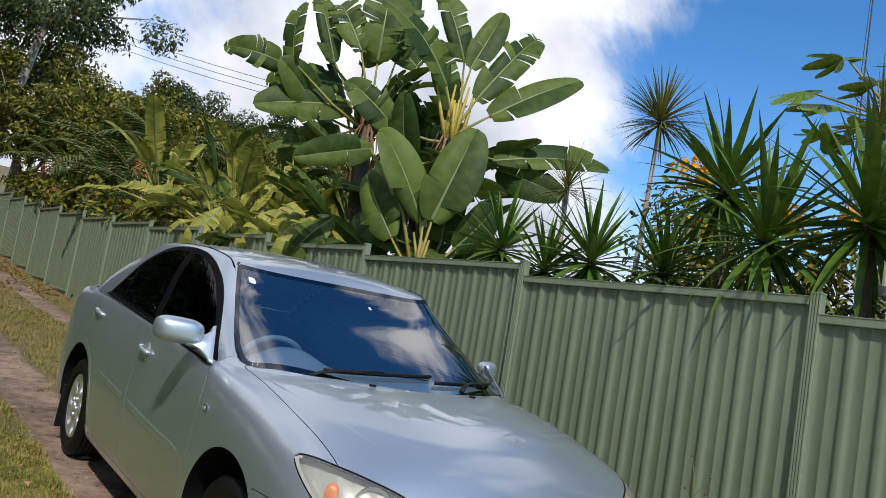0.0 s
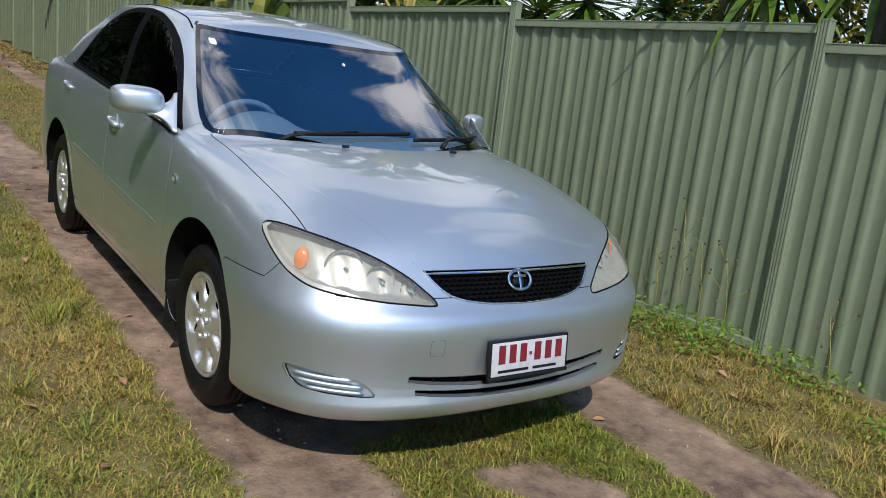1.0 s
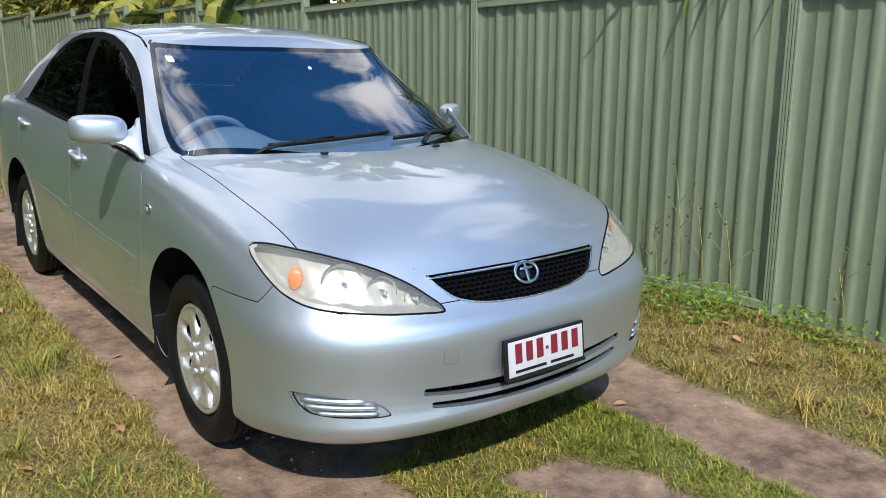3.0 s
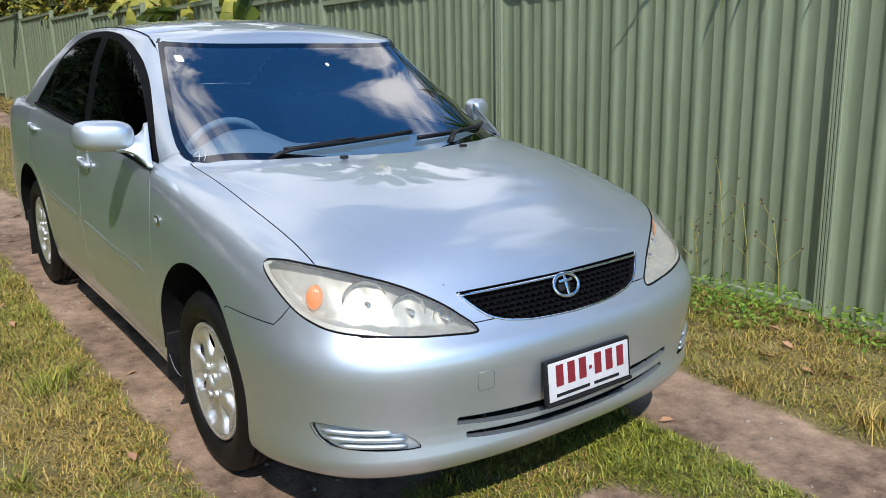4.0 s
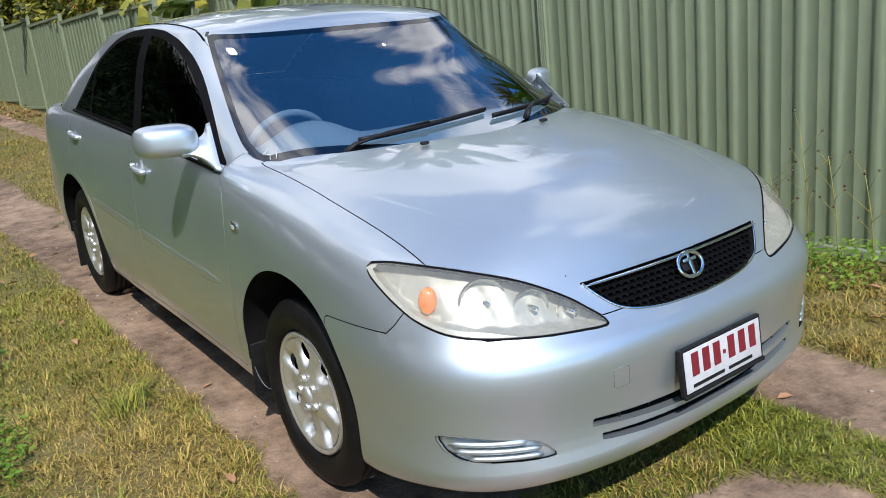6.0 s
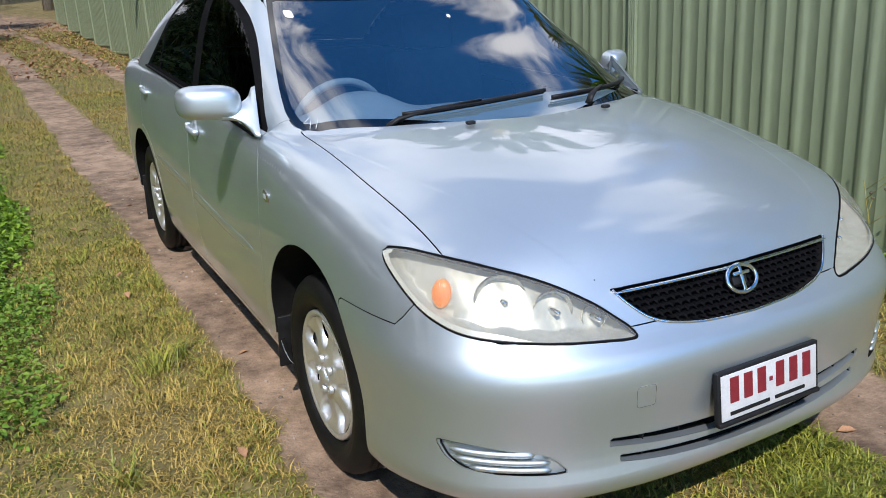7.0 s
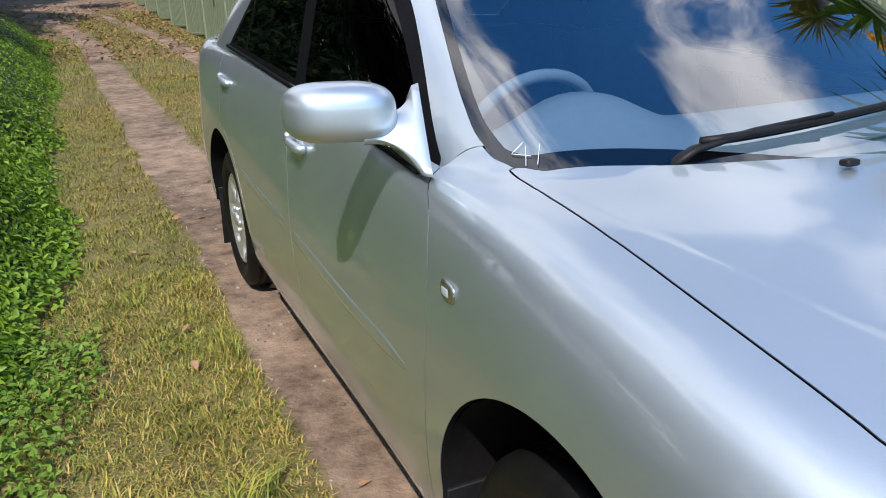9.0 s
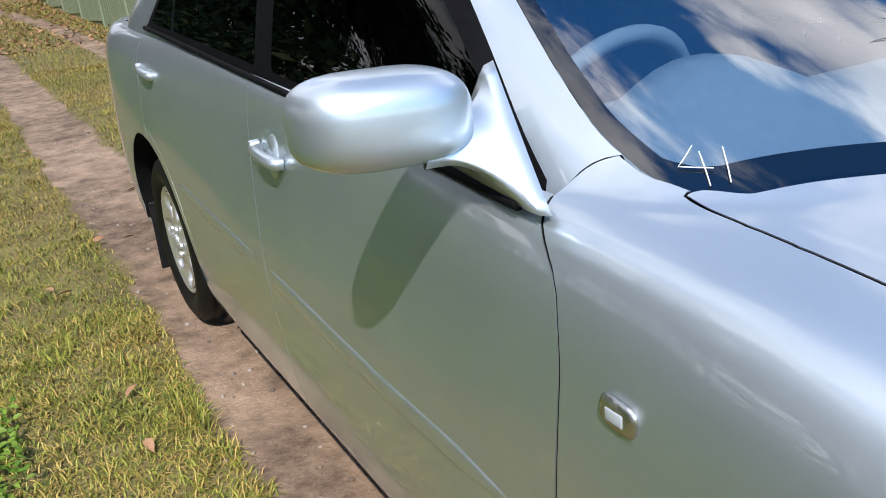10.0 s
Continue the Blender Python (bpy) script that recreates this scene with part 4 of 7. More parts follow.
def handle(side, y, z):
    """A bar across an oval plate, with the lock at its rear end."""
    rows = []
    for r in range(9):
        t = r / 8
        row = []
        for k in range(28):
            a = 2 * math.pi * k / 28
            py, pz = y + DISH[0] * t * math.cos(a), z + DISH[1] * t * math.sin(a)
            row.append((side * (side_x(py, pz) - 0.006 + 0.011 * (1 - t ** 3) ** 0.5), py, pz))
        rows.append(row)
    hollow = sheet(rows, True)
    bmesh.ops.remove_doubles(hollow, verts=hollow.verts, dist=1e-4)
    bmesh.ops.recalc_face_normals(hollow, faces=hollow.faces)
    h = part("door_handle", hollow, PAINT, car, "silver pull handle on an oval plate")
    x = side_x(y, z)
    part("grip", tube([(side * (x - 0.004), y - 0.066, z - 0.005), (side * (x + 0.011), y - 0.058, z - 0.004), (side * (x + 0.017), y - 0.03, z - 0.001), (side * (x + 0.018), y + 0.02, z + 0.002), (side * (x + 0.014), y + 0.058, z + 0.005), (side * (x - 0.004), y + 0.070, z + 0.006)], [0.012, 0.0145, 0.0140, 0.0135, 0.0135, 0.012], 12), PAINT, h)
    part("lock", lathe([(side * a, r) for a, r in ((-0.006, 0.0145), (0.012, 0.014), (0.016, 0.011), (0.016, 0.001))], 16, "X", (side * (x + 0.002), y + 0.088, z + 0.008)), PAINT, h)


def moulding(side, y0, y1):
    """A body-coloured rubbing strip."""
    rows = []
    for k in range(25):
        t = k / 24
        y = y0 + (y1 - y0) * t
        z = 0.575 + 0.05 * max(0.0, (y - 0.9) / 1.2)
        tall = 0.021 * (min(1.0, 0.15 + 5 * t) if y0 < 1 else 1.0) * (min(1.0, 0.2 + 5 * (1 - t)) if y1 > 2 else 1.0)
        x = side_x(y, z)
        proud = 0.0052 * min(1.0, 14 * t, 14 * (1 - t))
        rows.append([(side * (x - 0.003 + proud * d), y, z + tall * s) for d, s in ((0.0, 1.05), (0.75, 0.93), (1.0, 0.6), (1.0, -0.6), (0.75, -0.93), (0.0, -1.05))])
    bm = sheet(rows)
    bmesh.ops.recalc_face_normals(bm, faces=bm.faces)
    bm.normal_update()
    if sum(fc.normal.x * side for fc in bm.faces) < 0:
        bmesh.ops.reverse_faces(bm, faces=bm.faces)
    part("side_moulding", bm, PAINT, car)


for side in (-1, 1):
    mirror(side)
    for hy, hz in HANDLES:
        handle(side, hy, hz)
    moulding(side, 0.47, 1.515)
    moulding(side, 1.575, 2.34)
    rep = bmesh.new()
    bmesh.ops.create_uvsphere(rep, u_segments=20, v_segments=12, radius=1)
    e = lambda c, n: math.copysign(abs(c) ** n, c)
    for v in rep.verts:
        v.co = Vector((v.co.x * 0.007, e(v.co.y, 0.6) * 0.027, e(v.co.z, 0.6) * 0.019))
    bmesh.ops.transform(rep, matrix=pose(side * 0.8895, 0.308, 0.814, 6, 0, 0), verts=rep.verts)
    rep_ob = part("side_repeater", rep, BOWL, car, "small clear side repeater lamp")
    part("repeater_bulb", box((0.004, 0.026, 0.016), (side * 0.8950, 0.308, 0.814), 0.002), DASH, rep_ob, "grey bulb behind the lens")
    part("belt_strip", tube([(side * (side_x(y, belt(y) - 0.004) + 0.005), y, belt(y) + 0.003) for y in [0.515 + 2.06 * k / 30 for k in range(31)]], 0.007, 6), DARK_TRIM, car, "black strip along the window sill")

# ---- wipers, chalk mark, stickers ----
def wiper(x0, x1, h0, h1, pivot):
    pts = [on_screen(x0 + (x1 - x0) * k / 14, h0 + (h1 - h0) * k / 14) + Vector((0, -0.010, 0.016)) for k in range(15)]
    w = part("wiper", tube(pts, 0.0075, 6), BLACK_PLASTIC, car, "black wiper blade")
    mid = pts[7]
    base = Vector(pivot)
    arm = [base, base.lerp(mid, 0.15) + Vector((0, -0.006, 0.022)), base.lerp(mid, 0.5) + Vector((0, -0.008, 0.024)), mid + Vector((0, -0.004, 0.010))]
    part("wiper_arm", tube(arm, [0.015, 0.013, 0.009, 0.006], 8, flat=0.6), BLACK_PLASTIC, w)
    part("rubber_blade", tube([p + Vector((0, 0.006, -0.010)) for p in pts], 0.003, 5), RUBBER, w)


wiper(-0.43, 0.16, 0.10, 0.165, (-0.50, 0.235, 0.995))
wiper(0.16, 0.70, 0.115, 0.150, (0.30, 0.165, 1.015))


def at_height(x, z):
    """A point of the windscreen at x and height z."""
    lo, hi = 0.0, 1.0
    for k in range(24):
        mid = (lo + hi) / 2
        lo, hi = (mid, hi) if on_screen(x, mid).z < z else (lo, mid)
    return on_screen(x, lo) + Vector((-0.001, -0.003, 0.003))


def stroke(points):
    pts = []
    for (xa, za), (xb, zb) in zip(points, points[1:]):
        pts += [at_height(xa + (xb - xa) * k / 6, za + (zb - za) * k / 6) for k in range(6)]
    return tube(pts + [at_height(*points[-1])], 0.0009, 5)


mark = part("chalk_mark", stroke([(-0.685, 1.031), (-0.711, 1.013), (-0.688, 1.0125)]), CHALK, windscreen, "handwritten white 41 on the windscreen")
part("chalk_stroke", stroke([(-0.685, 1.026), (-0.704, 0.998)]), CHALK, mark)
part("chalk_stroke", stroke([(-0.664, 1.030), (-0.688, 1.001)]), CHALK, mark)
for x, h, w, t in ((-0.553, 0.878, 0.017, 0.024), (0.085, 0.83, 0.008, 0.012)):
    a = on_screen(x, h)
    up = (on_screen(x, h + 0.05) - a).normalized()
    across = (on_screen(x + 0.02, h) - a).normalized()
    out = across.cross(up).normalized() * 0.003
    if out.y > 0:
        out = -out
    bm = bmesh.new()
    vs = [bm.verts.new(a + out + across * w * i + up * t * j) for i, j in ((-1, -1), (1, -1), (1, 1), (-1, 1))]
    bm.faces.new(vs)
    bmesh.ops.bevel(bm, geom=bm.verts[:], offset=0.005, segments=3, affect="VERTICES")
    bmesh.ops.solidify(bm, geom=bm.faces[:], thickness=0.001)
    part("sticker", bm, CHALK, windscreen, "small white sticker", False)

# ---- inside ----
rows = []
for k in range(41):
    x = -0.74 + 1.48 * k / 40
    # the hood over the instruments stands in front of the driver
    hump = 0.080 * math.exp(-abs((x + 0.40) / 0.165) ** 2.6)
    low = [(bonnet_rear(x) + 0.10, 0.960, 0.0), (0.44, 0.980, 0.10), (0.52, 0.990, 0.45), (0.58, 0.994, 0.80), (0.64, 0.994, 0.98), (0.69, 0.992, 1.0), (0.705, 0.980, 0.92), (0.70, 0.955, 0.5), (0.72, 0.90, 0.0), (0.70, 0.60, 0.0)]
    rows.append([Vector((x, y, z + share * hump)) for y, z, share in low])
bm = sheet(rows)
bmesh.ops.recalc_face_normals(bm, faces=bm.faces)
part("dashboard", bm, DASH, car, "grey dashboard")
ringw = []
for k in range(36):
    a = 2 * math.pi * k / 36
    ringw.append([Vector((math.cos(a) * (0.185 + 0.016 * math.cos(b)), math.sin(a) * (0.185 + 0.016 * math.cos(b)), 0.016 * math.sin(b))) for b in (2 * math.pi * j / 8 for j in range(8))])
bm = sheet(ringw + [ringw[0]], True)
bmesh.ops.remove_doubles(bm, verts=bm.verts, dist=1e-5)
wheel_m = pose(-0.40, 0.90, 0.928, 114)
bmesh.ops.transform(bm, matrix=wheel_m, verts=bm.verts)
steer = part("steering_wheel", bm, DASH, car, "grey steering wheel")
bm = merged(box((0.36, 0.05, 0.02), (0, 0, 0), 0.008), box((0.13, 0.12, 0.045), (0, -0.02, -0.005), 0.015))
bmesh.ops.transform(bm, matrix=wheel_m, verts=bm.verts)
part("steering_hub", bm, DASH, steer)
for x in (-0.38, 0.38):
    seat = part("front_seat", box((0.50, 0.14, 0.66), (x, 1.50, 0.82), 0.05, pose(0, 0, 0, -14)), CLOTH, car, "dark cloth seat")
    part("headrest", box((0.26, 0.09, 0.17), (x, 1.62, 1.235), 0.035, pose(0, 0, 0, -10)), CLOTH, seat)
    part("cushion", box((0.50, 0.52, 0.16), (x, 1.24, 0.48), 0.05), CLOTH, seat)
bench = part("rear_seat", box((1.34, 0.14, 0.62), (0, 2.50, 0.80), 0.05, pose(0, 0, 0, -22)), CLOTH, car, "dark cloth rear bench")
part("rear_cushion", box((1.34, 0.5, 0.18), (0, 2.25, 0.46), 0.05), CLOTH, bench)
part("parcel_shelf", box((1.40, 0.62, 0.03), (0, 2.93, 1.045), 0.01), CLOTH, car)
part("cabin_floor", box((1.50, 2.6, 0.04), (0, 1.6, 0.30), 0.01), CAVITY, car)
part("underbody", box((1.36, 3.9, 0.06), (0, 1.35, 0.24), 0.02), CAVITY, car)
part("firewall", box((1.46, 0.03, 0.62), (0, 0.52, 0.62), 0.005), CAVITY, car)
lined = lambda p: (p.z > 1.40 and p.y > 1.06) or (p.y > 2.45 and p.z > 1.10 and rear_screen(p) > 0.0)
lining = cabin_shell(90)
bmesh.ops.delete(lining, geom=[fc for fc in lining.faces if not lined(fc.calc_center_median())], context="FACES")
for v in lining.verts:
    v.co = (v.co.x * 0.985, v.co.y - (0.012 if v.co.y > 2.3 else 0), v.co.z - 0.022)
part("roof_lining", lining, CLOTH, car)
part("rear_mirror", box((0.22, 0.03, 0.055), (0.0, 1.02, 1.355), 0.012), DARK_TRIM, car)


# ---- the car's true proportions: nose, doors and ride height drawn to length ----
LONG = table([(-1.0, 0.058), (-0.6, 0.040), (-0.3, 0.020), (0.0, 0.012), (0.4, 0.012), (0.8, -0.010), (1.4, -0.045), (2.0, -0.060), (2.45, -0.050), (2.75, 0.0), (3.9, 0.0)])
HIGH = table([(-1.0, 0.026), (-0.5, 0.022), (0.0, 0.015), (3.9, 0.010)])


def draw_out(ob):
    if ob.type == "MESH" and ob.matrix_basis == Matrix.Identity(4):
        for v in ob.data.vertices:
            lip = 0.024 * step(-0.40, -0.70, v.co.y) * step(0.325, 0.225, v.co.z)
            v.co = (v.co.x, v.co.y + LONG(v.co.y), v.co.z + HIGH(v.co.y) + lip)
        for c in ob.children:
            draw_out(c)
    elif not ob.name.startswith("wheel"):
        ob.location += Vector((0, LONG(ob.location.y), HIGH(ob.location.y)))


bpy.context.view_layer.update()
for piece in car.children:
    draw_out(piece)
# ---- ground ----
def vein(m, colour_low, colour_high, key="bare"):
    """Second pair of colours, mixed in by an attribute that tells where the soil is bare."""
    n, l = m.node_tree.nodes, m.node_tree.links
    p = n["Principled BSDF"]
    first = p.inputs["Base Color"].links[0].from_socket
    at = n.new("ShaderNodeAttribute")
    at.attribute_name = key
    rough = n.new("ShaderNodeTexNoise")
    rough.inputs["Scale"].default_value, rough.inputs["Detail"].default_value = 9.0, 8.0
    co = n.new("ShaderNodeTexCoord")
    l.new(co.outputs["Object"], rough.inputs["Vector"])
    add = n.new("ShaderNodeMath")
    add.operation = "MULTIPLY_ADD"
    add.inputs[1].default_value = 0.9
    l.new(rough.outputs["Fac"], add.inputs[0])
    l.new(at.outputs["Fac"], add.inputs[2])
    edge = n.new("ShaderNodeMapRange")
    edge.inputs["From Min"].default_value, edge.inputs["From Max"].default_value = 0.80, 1.10
    l.new(add.outputs["Value"], edge.inputs["Value"])
    grain = n.new("ShaderNodeTexNoise")
    grain.inputs["Scale"].default_value, grain.inputs["Detail"].default_value, grain.inputs["Roughness"].default_value = 7.0, 13.0, 0.72
    l.new(co.outputs["Object"], grain.inputs["Vector"])
    ramp = n.new("ShaderNodeValToRGB")
    ramp.color_ramp.elements[0].position, ramp.color_ramp.elements[0].color = 0.32, (*colour_low, 1)
    ramp.color_ramp.elements[1].position, ramp.color_ramp.elements[1].color = 0.70, (*colour_high, 1)
    wide, blend = n.new("ShaderNodeTexNoise"), n.new("ShaderNodeMath")
    wide.inputs["Scale"].default_value, wide.inputs["Detail"].default_value = 1.1, 5.0
    blend.operation = "MULTIPLY_ADD"
    blend.inputs[1].default_value = 0.55
    shift = n.new("ShaderNodeMath")
    shift.operation = "SUBTRACT"
    shift.inputs[1].default_value = 0.29
    l.new(co.outputs["Object"], wide.inputs["Vector"])
    l.new(wide.outputs["Fac"], blend.inputs[0])
    l.new(grain.outputs["Fac"], shift.inputs[0])
    l.new(shift.outputs["Value"], blend.inputs[2])
    l.new(blend.outputs["Value"], ramp.inputs["Fac"])
    mix = n.new("ShaderNodeMix")
    mix.data_type = "RGBA"
    l.new(edge.outputs["Result"], mix.inputs["Factor"])
    l.new(first, mix.inputs["A"])
    l.new(ramp.outputs["Color"], mix.inputs["B"])
    l.new(mix.outputs["Result"], p.inputs["Base Color"])
    return m


GROUND = vein(material("dirt_and_thatch", (0.08, 0.062, 0.020), (0.225, 0.180, 0.064), rough=0.95, scale=6.0, bump=0.006, fine=11.0), (0.100, 0.063, 0.040), (0.405, 0.282, 0.186))
noise_at = lambda x, y, s: noise.noise(Vector((x * s, y * s, 0.3)))


def lane_shift(y):
    """How far the lane swings sideways up the slope."""
    return -0.018 * max(0.0, y) - 0.012 * max(0.0, y - 17) ** 2


def bare(x, y):
    """1 where wheels have worn the grass away, 0 in the grass."""
    u = x - lane_shift(y) * step(0, 6, y)
    left = max(0.0, 1 - (abs(u + 0.72) / 0.30) ** 4)
    right = max(0.0, 1 - (abs(u - 0.87) / (0.24 + 0.06 * step(0.5, -0.6, y))) ** 4)
    under = (0.75 + 0.15 * step(-0.3, -0.8, y)) * step(1.05, 0.8, abs(x)) * step(-0.62, -0.45, y) * step(4.6, 4.0, y)
    under = max(under, 0.85 * step(0.24, 0.10, abs(x - 0.06 + 0.25 * (y + 1.0))) * step(-2.0, -1.5, y) * step(-0.75, -0.95, y))
    far = 0.9 * step(24, 31, y) * step(-14, -8, u) * step(5, 2, u)
    return max(left, right, under, far) + 0.36 * noise_at(x, y, 2.2) + 0.26 * noise_at(x, y, 6.0) + 0.16 * noise_at(x, y, 17.0)


def rise(x, y):
    """Height of the ground."""
    h = math.tan(radians(SLOPE)) * y
    t = max(0.0, min(y, 45) - 12)
    h += 0.0022 * t * t + 0.05 * step(1.2, 2.0, x)
    if y > 45:
        h += 0.06 * (y - 45)
    h += 0.25 * step(-2.2, -5.0, x)
    return h


def ground_z(x, y):
    """Height with the small humps: worn tracks lie a little lower."""
    near = step(14, 10, abs(y)) * step(8, 5, abs(x))
    flat = max(step(0.16, 0.05, abs(abs(x) - 0.81)) * step(0.45, 0.2, min(abs(y), abs(y - 2.72))), 0.0)
    return rise(x, y) + near * (1 - flat) * (0.012 * noise_at(x, y, 1.7) + 0.006 * noise_at(x, y, 6.0) + 0.022 * (1 - min(1.0, max(0.0, bare(x, y)))) * (1 - step(0.9, 0.6, abs(x)) * step(-0.9, -0.6, y) * step(4.5, 4, y)))


def ticks(fine_a, fine_b, step_fine, limit, grow):
    pts = list(np.arange(fine_a, fine_b + 1e-6, step_fine))
    d = step_fine
    while pts[-1] < limit:
        d *= grow
        pts.append(pts[-1] + d)
    d = step_fine
    while pts[0] > -limit:
        d *= grow
        pts.insert(0, pts[0] - d)
    return pts


gx, gy = ticks(-2.8, 2.4, 0.055, 700, 1.22), ticks(-2.6, 9.0, 0.055, 900, 1.16)
bm = sheet([[(x, y, ground_z(x, y)) for x in gx] for y in gy])
ground = tagged(link_mesh("ground", bm, GROUND), "sloping dirt lane with worn wheel tracks between strips of dry grass", "ground", kind="structure")
worn = ground.data.attributes.new("bare", "FLOAT", "POINT")
worn.data.foreach_set("value", [min(1.0, max(0.0, bare(x, y))) for y in gy for x in gx])


def mesh_np(name, verts, faces, mat):
    """A mesh straight from arrays: verts n x 3, faces n x 3 or n x 4."""
    me = bpy.data.meshes.new(name)
    faces = np.asarray(faces, np.int32)
    me.vertices.add(len(verts))
    me.vertices.foreach_set("co", np.asarray(verts, np.float32).ravel())
    k = faces.shape[1]
    me.loops.add(faces.size)
    me.loops.foreach_set("vertex_index", faces.ravel())
    me.polygons.add(len(faces))
    me.polygons.foreach_set("loop_start", np.arange(0, faces.size, k, dtype=np.int32))
    me.polygons.foreach_set("loop_total", np.full(len(faces), k, np.int32))
    me.update(calc_edges=True)
    me.materials.append(mat)
    return me




def blades(spots, height, width, lean, seed):
    """Grass blades: three faces each, bent over; spots n x 3, height one a blade."""
    g = np.random.default_rng(seed)
    n = len(spots)
    turn, tip = g.uniform(0, 2 * np.pi, n), g.uniform(*lean, n)
    d = np.stack([np.cos(turn), np.sin(turn), np.zeros(n)], 1)
    s = np.stack([-np.sin(turn), np.cos(turn), np.zeros(n)], 1) * (width * g.uniform(0.6, 1.3, n))[:, None]
    up = np.array([0, 0, 1.0])
    h = height[:, None]
    mid = spots + d * h * (0.45 * np.sin(tip))[:, None] + up * h * (0.55 * np.cos(tip * 0.6))[:, None]
    end = mid + d * h * (0.6 * np.sin(np.minimum(tip * 1.5, 1.5)))[:, None] + up * h * (0.45 * np.cos(np.minimum(tip * 1.6, 1.9)))[:, None]
    v = np.stack([spots - s, spots + s, mid + s * 0.8, mid - s * 0.8, end], 1).reshape(-1, 3)
    b = (np.arange(n) * 5)[:, None]
    f = np.concatenate([b + [0, 1, 2], b + [0, 2, 3], b + [3, 2, 4]], 0)
    return v, f


GRASS_DRY = material("dry_grass", (0.185, 0.130, 0.021), (0.48, 0.345, 0.088), rough=0.75, scale=1.4, pieces=0.95, fine=5.0, low=0.26, high=0.70)
GRASS_GREEN = material("green_grass", (0.105, 0.136, 0.011), (0.31, 0.308, 0.038), rough=0.6, scale=1.6, pieces=0.85, fine=5.0, low=0.3, high=0.7)


def green_share(x, y):
    """Where the grass is still green."""
    v = 0.46 + 0.65 * noise_at(x + 7, y - 3, 0.9) + 0.22 * noise_at(x, y, 3.1)
    v += 0.75 * step(0.40, 0.0, abs(x - 0.42)) * step(-0.2, -0.6, y) + 0.30 * step(-1.35, -1.7, x) + 0.12 * step(0.5, -0.5, y) * step(-1, -1.4, x)
    v += 0.18 * step(1.55, 1.9, x)
    return v


def scatter(x0, x1, y0, y1, count, seed, low, high, keep=0.54):
    """Spots in the grass, split into dry and green blades with their heights."""
    g = np.random.default_rng(seed)
    out = {0: [], 1: []}
    xs, ys = g.uniform(x0, x1, count), g.uniform(y0, y1, count)
    rr, hh, cc = g.uniform(0, 1, count), g.uniform(low, high, count), g.uniform(0, 1, count)
    for x, y, r, h, c in zip(xs, ys, rr, hh, cc):
        b = bare(x, y)
        if r < (b - 0.08) / keep:
            continue
        lump = noise_at(x + 3, y + 5, 11.0)
        if r < -0.9 * lump:
            continue
        tuft = 0.65 + 0.9 * max(0.0, noise_at(x, y, 5.0)) + 1.1 * max(0.0, lump) + 0.5 * max(0.0, noise_at(x + 9, y, 1.6))
        out[int(c < green_share(x, y))].append((x, y, ground_z(x, y) - 0.004, h * tuft))
    return out


dry, green = [], []
for x0, x1, y0, y1, count, seed, lo, hi in (
        (-2.7, -0.80, -2.4, 3.0, 150000, 1, 0.018, 0.055), (-2.2, -0.85, 3.0, 9.0, 50000, 2, 0.022, 0.055), (-0.62, 0.78, -2.4, -0.42, 54000, 3, 0.020, 0.060),
        (1.02, 2.1, -3.2, 2.4, 50000, 4, 0.02, 0.07), (-0.9, 1.3, 3.9, 12.0, 45000, 5, 0.03, 0.07), (-3.4, -1.0, 9.0, 20.0, 26000, 6, 0.04, 0.09), (-1.2, 1.4, 12.0, 30.0, 24000, 7, 0.05, 0.10), (1.0, 1.95, 2.4, 9.0, 22000, 8, 0.03, 0.09), (-6, -2.6, -3, 0.5, 9000, 9, 0.03, 0.08), (-5.0, 2.3, -8.0, -2.4, 70000, 10, 0.05, 0.11)):
    got = scatter(x0, x1, y0, y1, count, seed, lo, hi)
    dry += got[0]
    green += got[1]
for name, rows, mat, label in (("dry_grass", dry, GRASS_DRY, "short dry straw-coloured grass beside the tracks"), ("green_grass", green, GRASS_GREEN, "short green grass growing among the dry blades")):
    a = np.array(rows)
    far = np.clip(np.abs(a[:, 1]) / 9, 1, 3.0)
    v, f = blades(a[:, :3], a[:, 3], 0.0021 * far, (0.55, 1.62), 11)
    tagged(new(name, mesh_np(name, v, f, mat)), label, "grass", kind="stuff")


def tussock(x, y, n, tall, seed, mat, name, label):
    """A clump of long blades."""
    g = np.random.default_rng(seed)
    r = np.abs(g.normal(0, 0.05, n))
    a = g.uniform(0, 2 * np.pi, n)
    px, py = x + r * np.cos(a), y + r * np.sin(a)
    spots = np.stack([px, py, [ground_z(p, q) - 0.005 for p, q in zip(px, py)]], 1)
    v, f = blades(spots, g.uniform(0.5, 1.0, n) * tall * 0.8, 0.0024, (0.5, 1.5), seed)
    tagged(new(name, mesh_np(name, v, f, mat)), label, "grass", "grass clumps", "stuff")


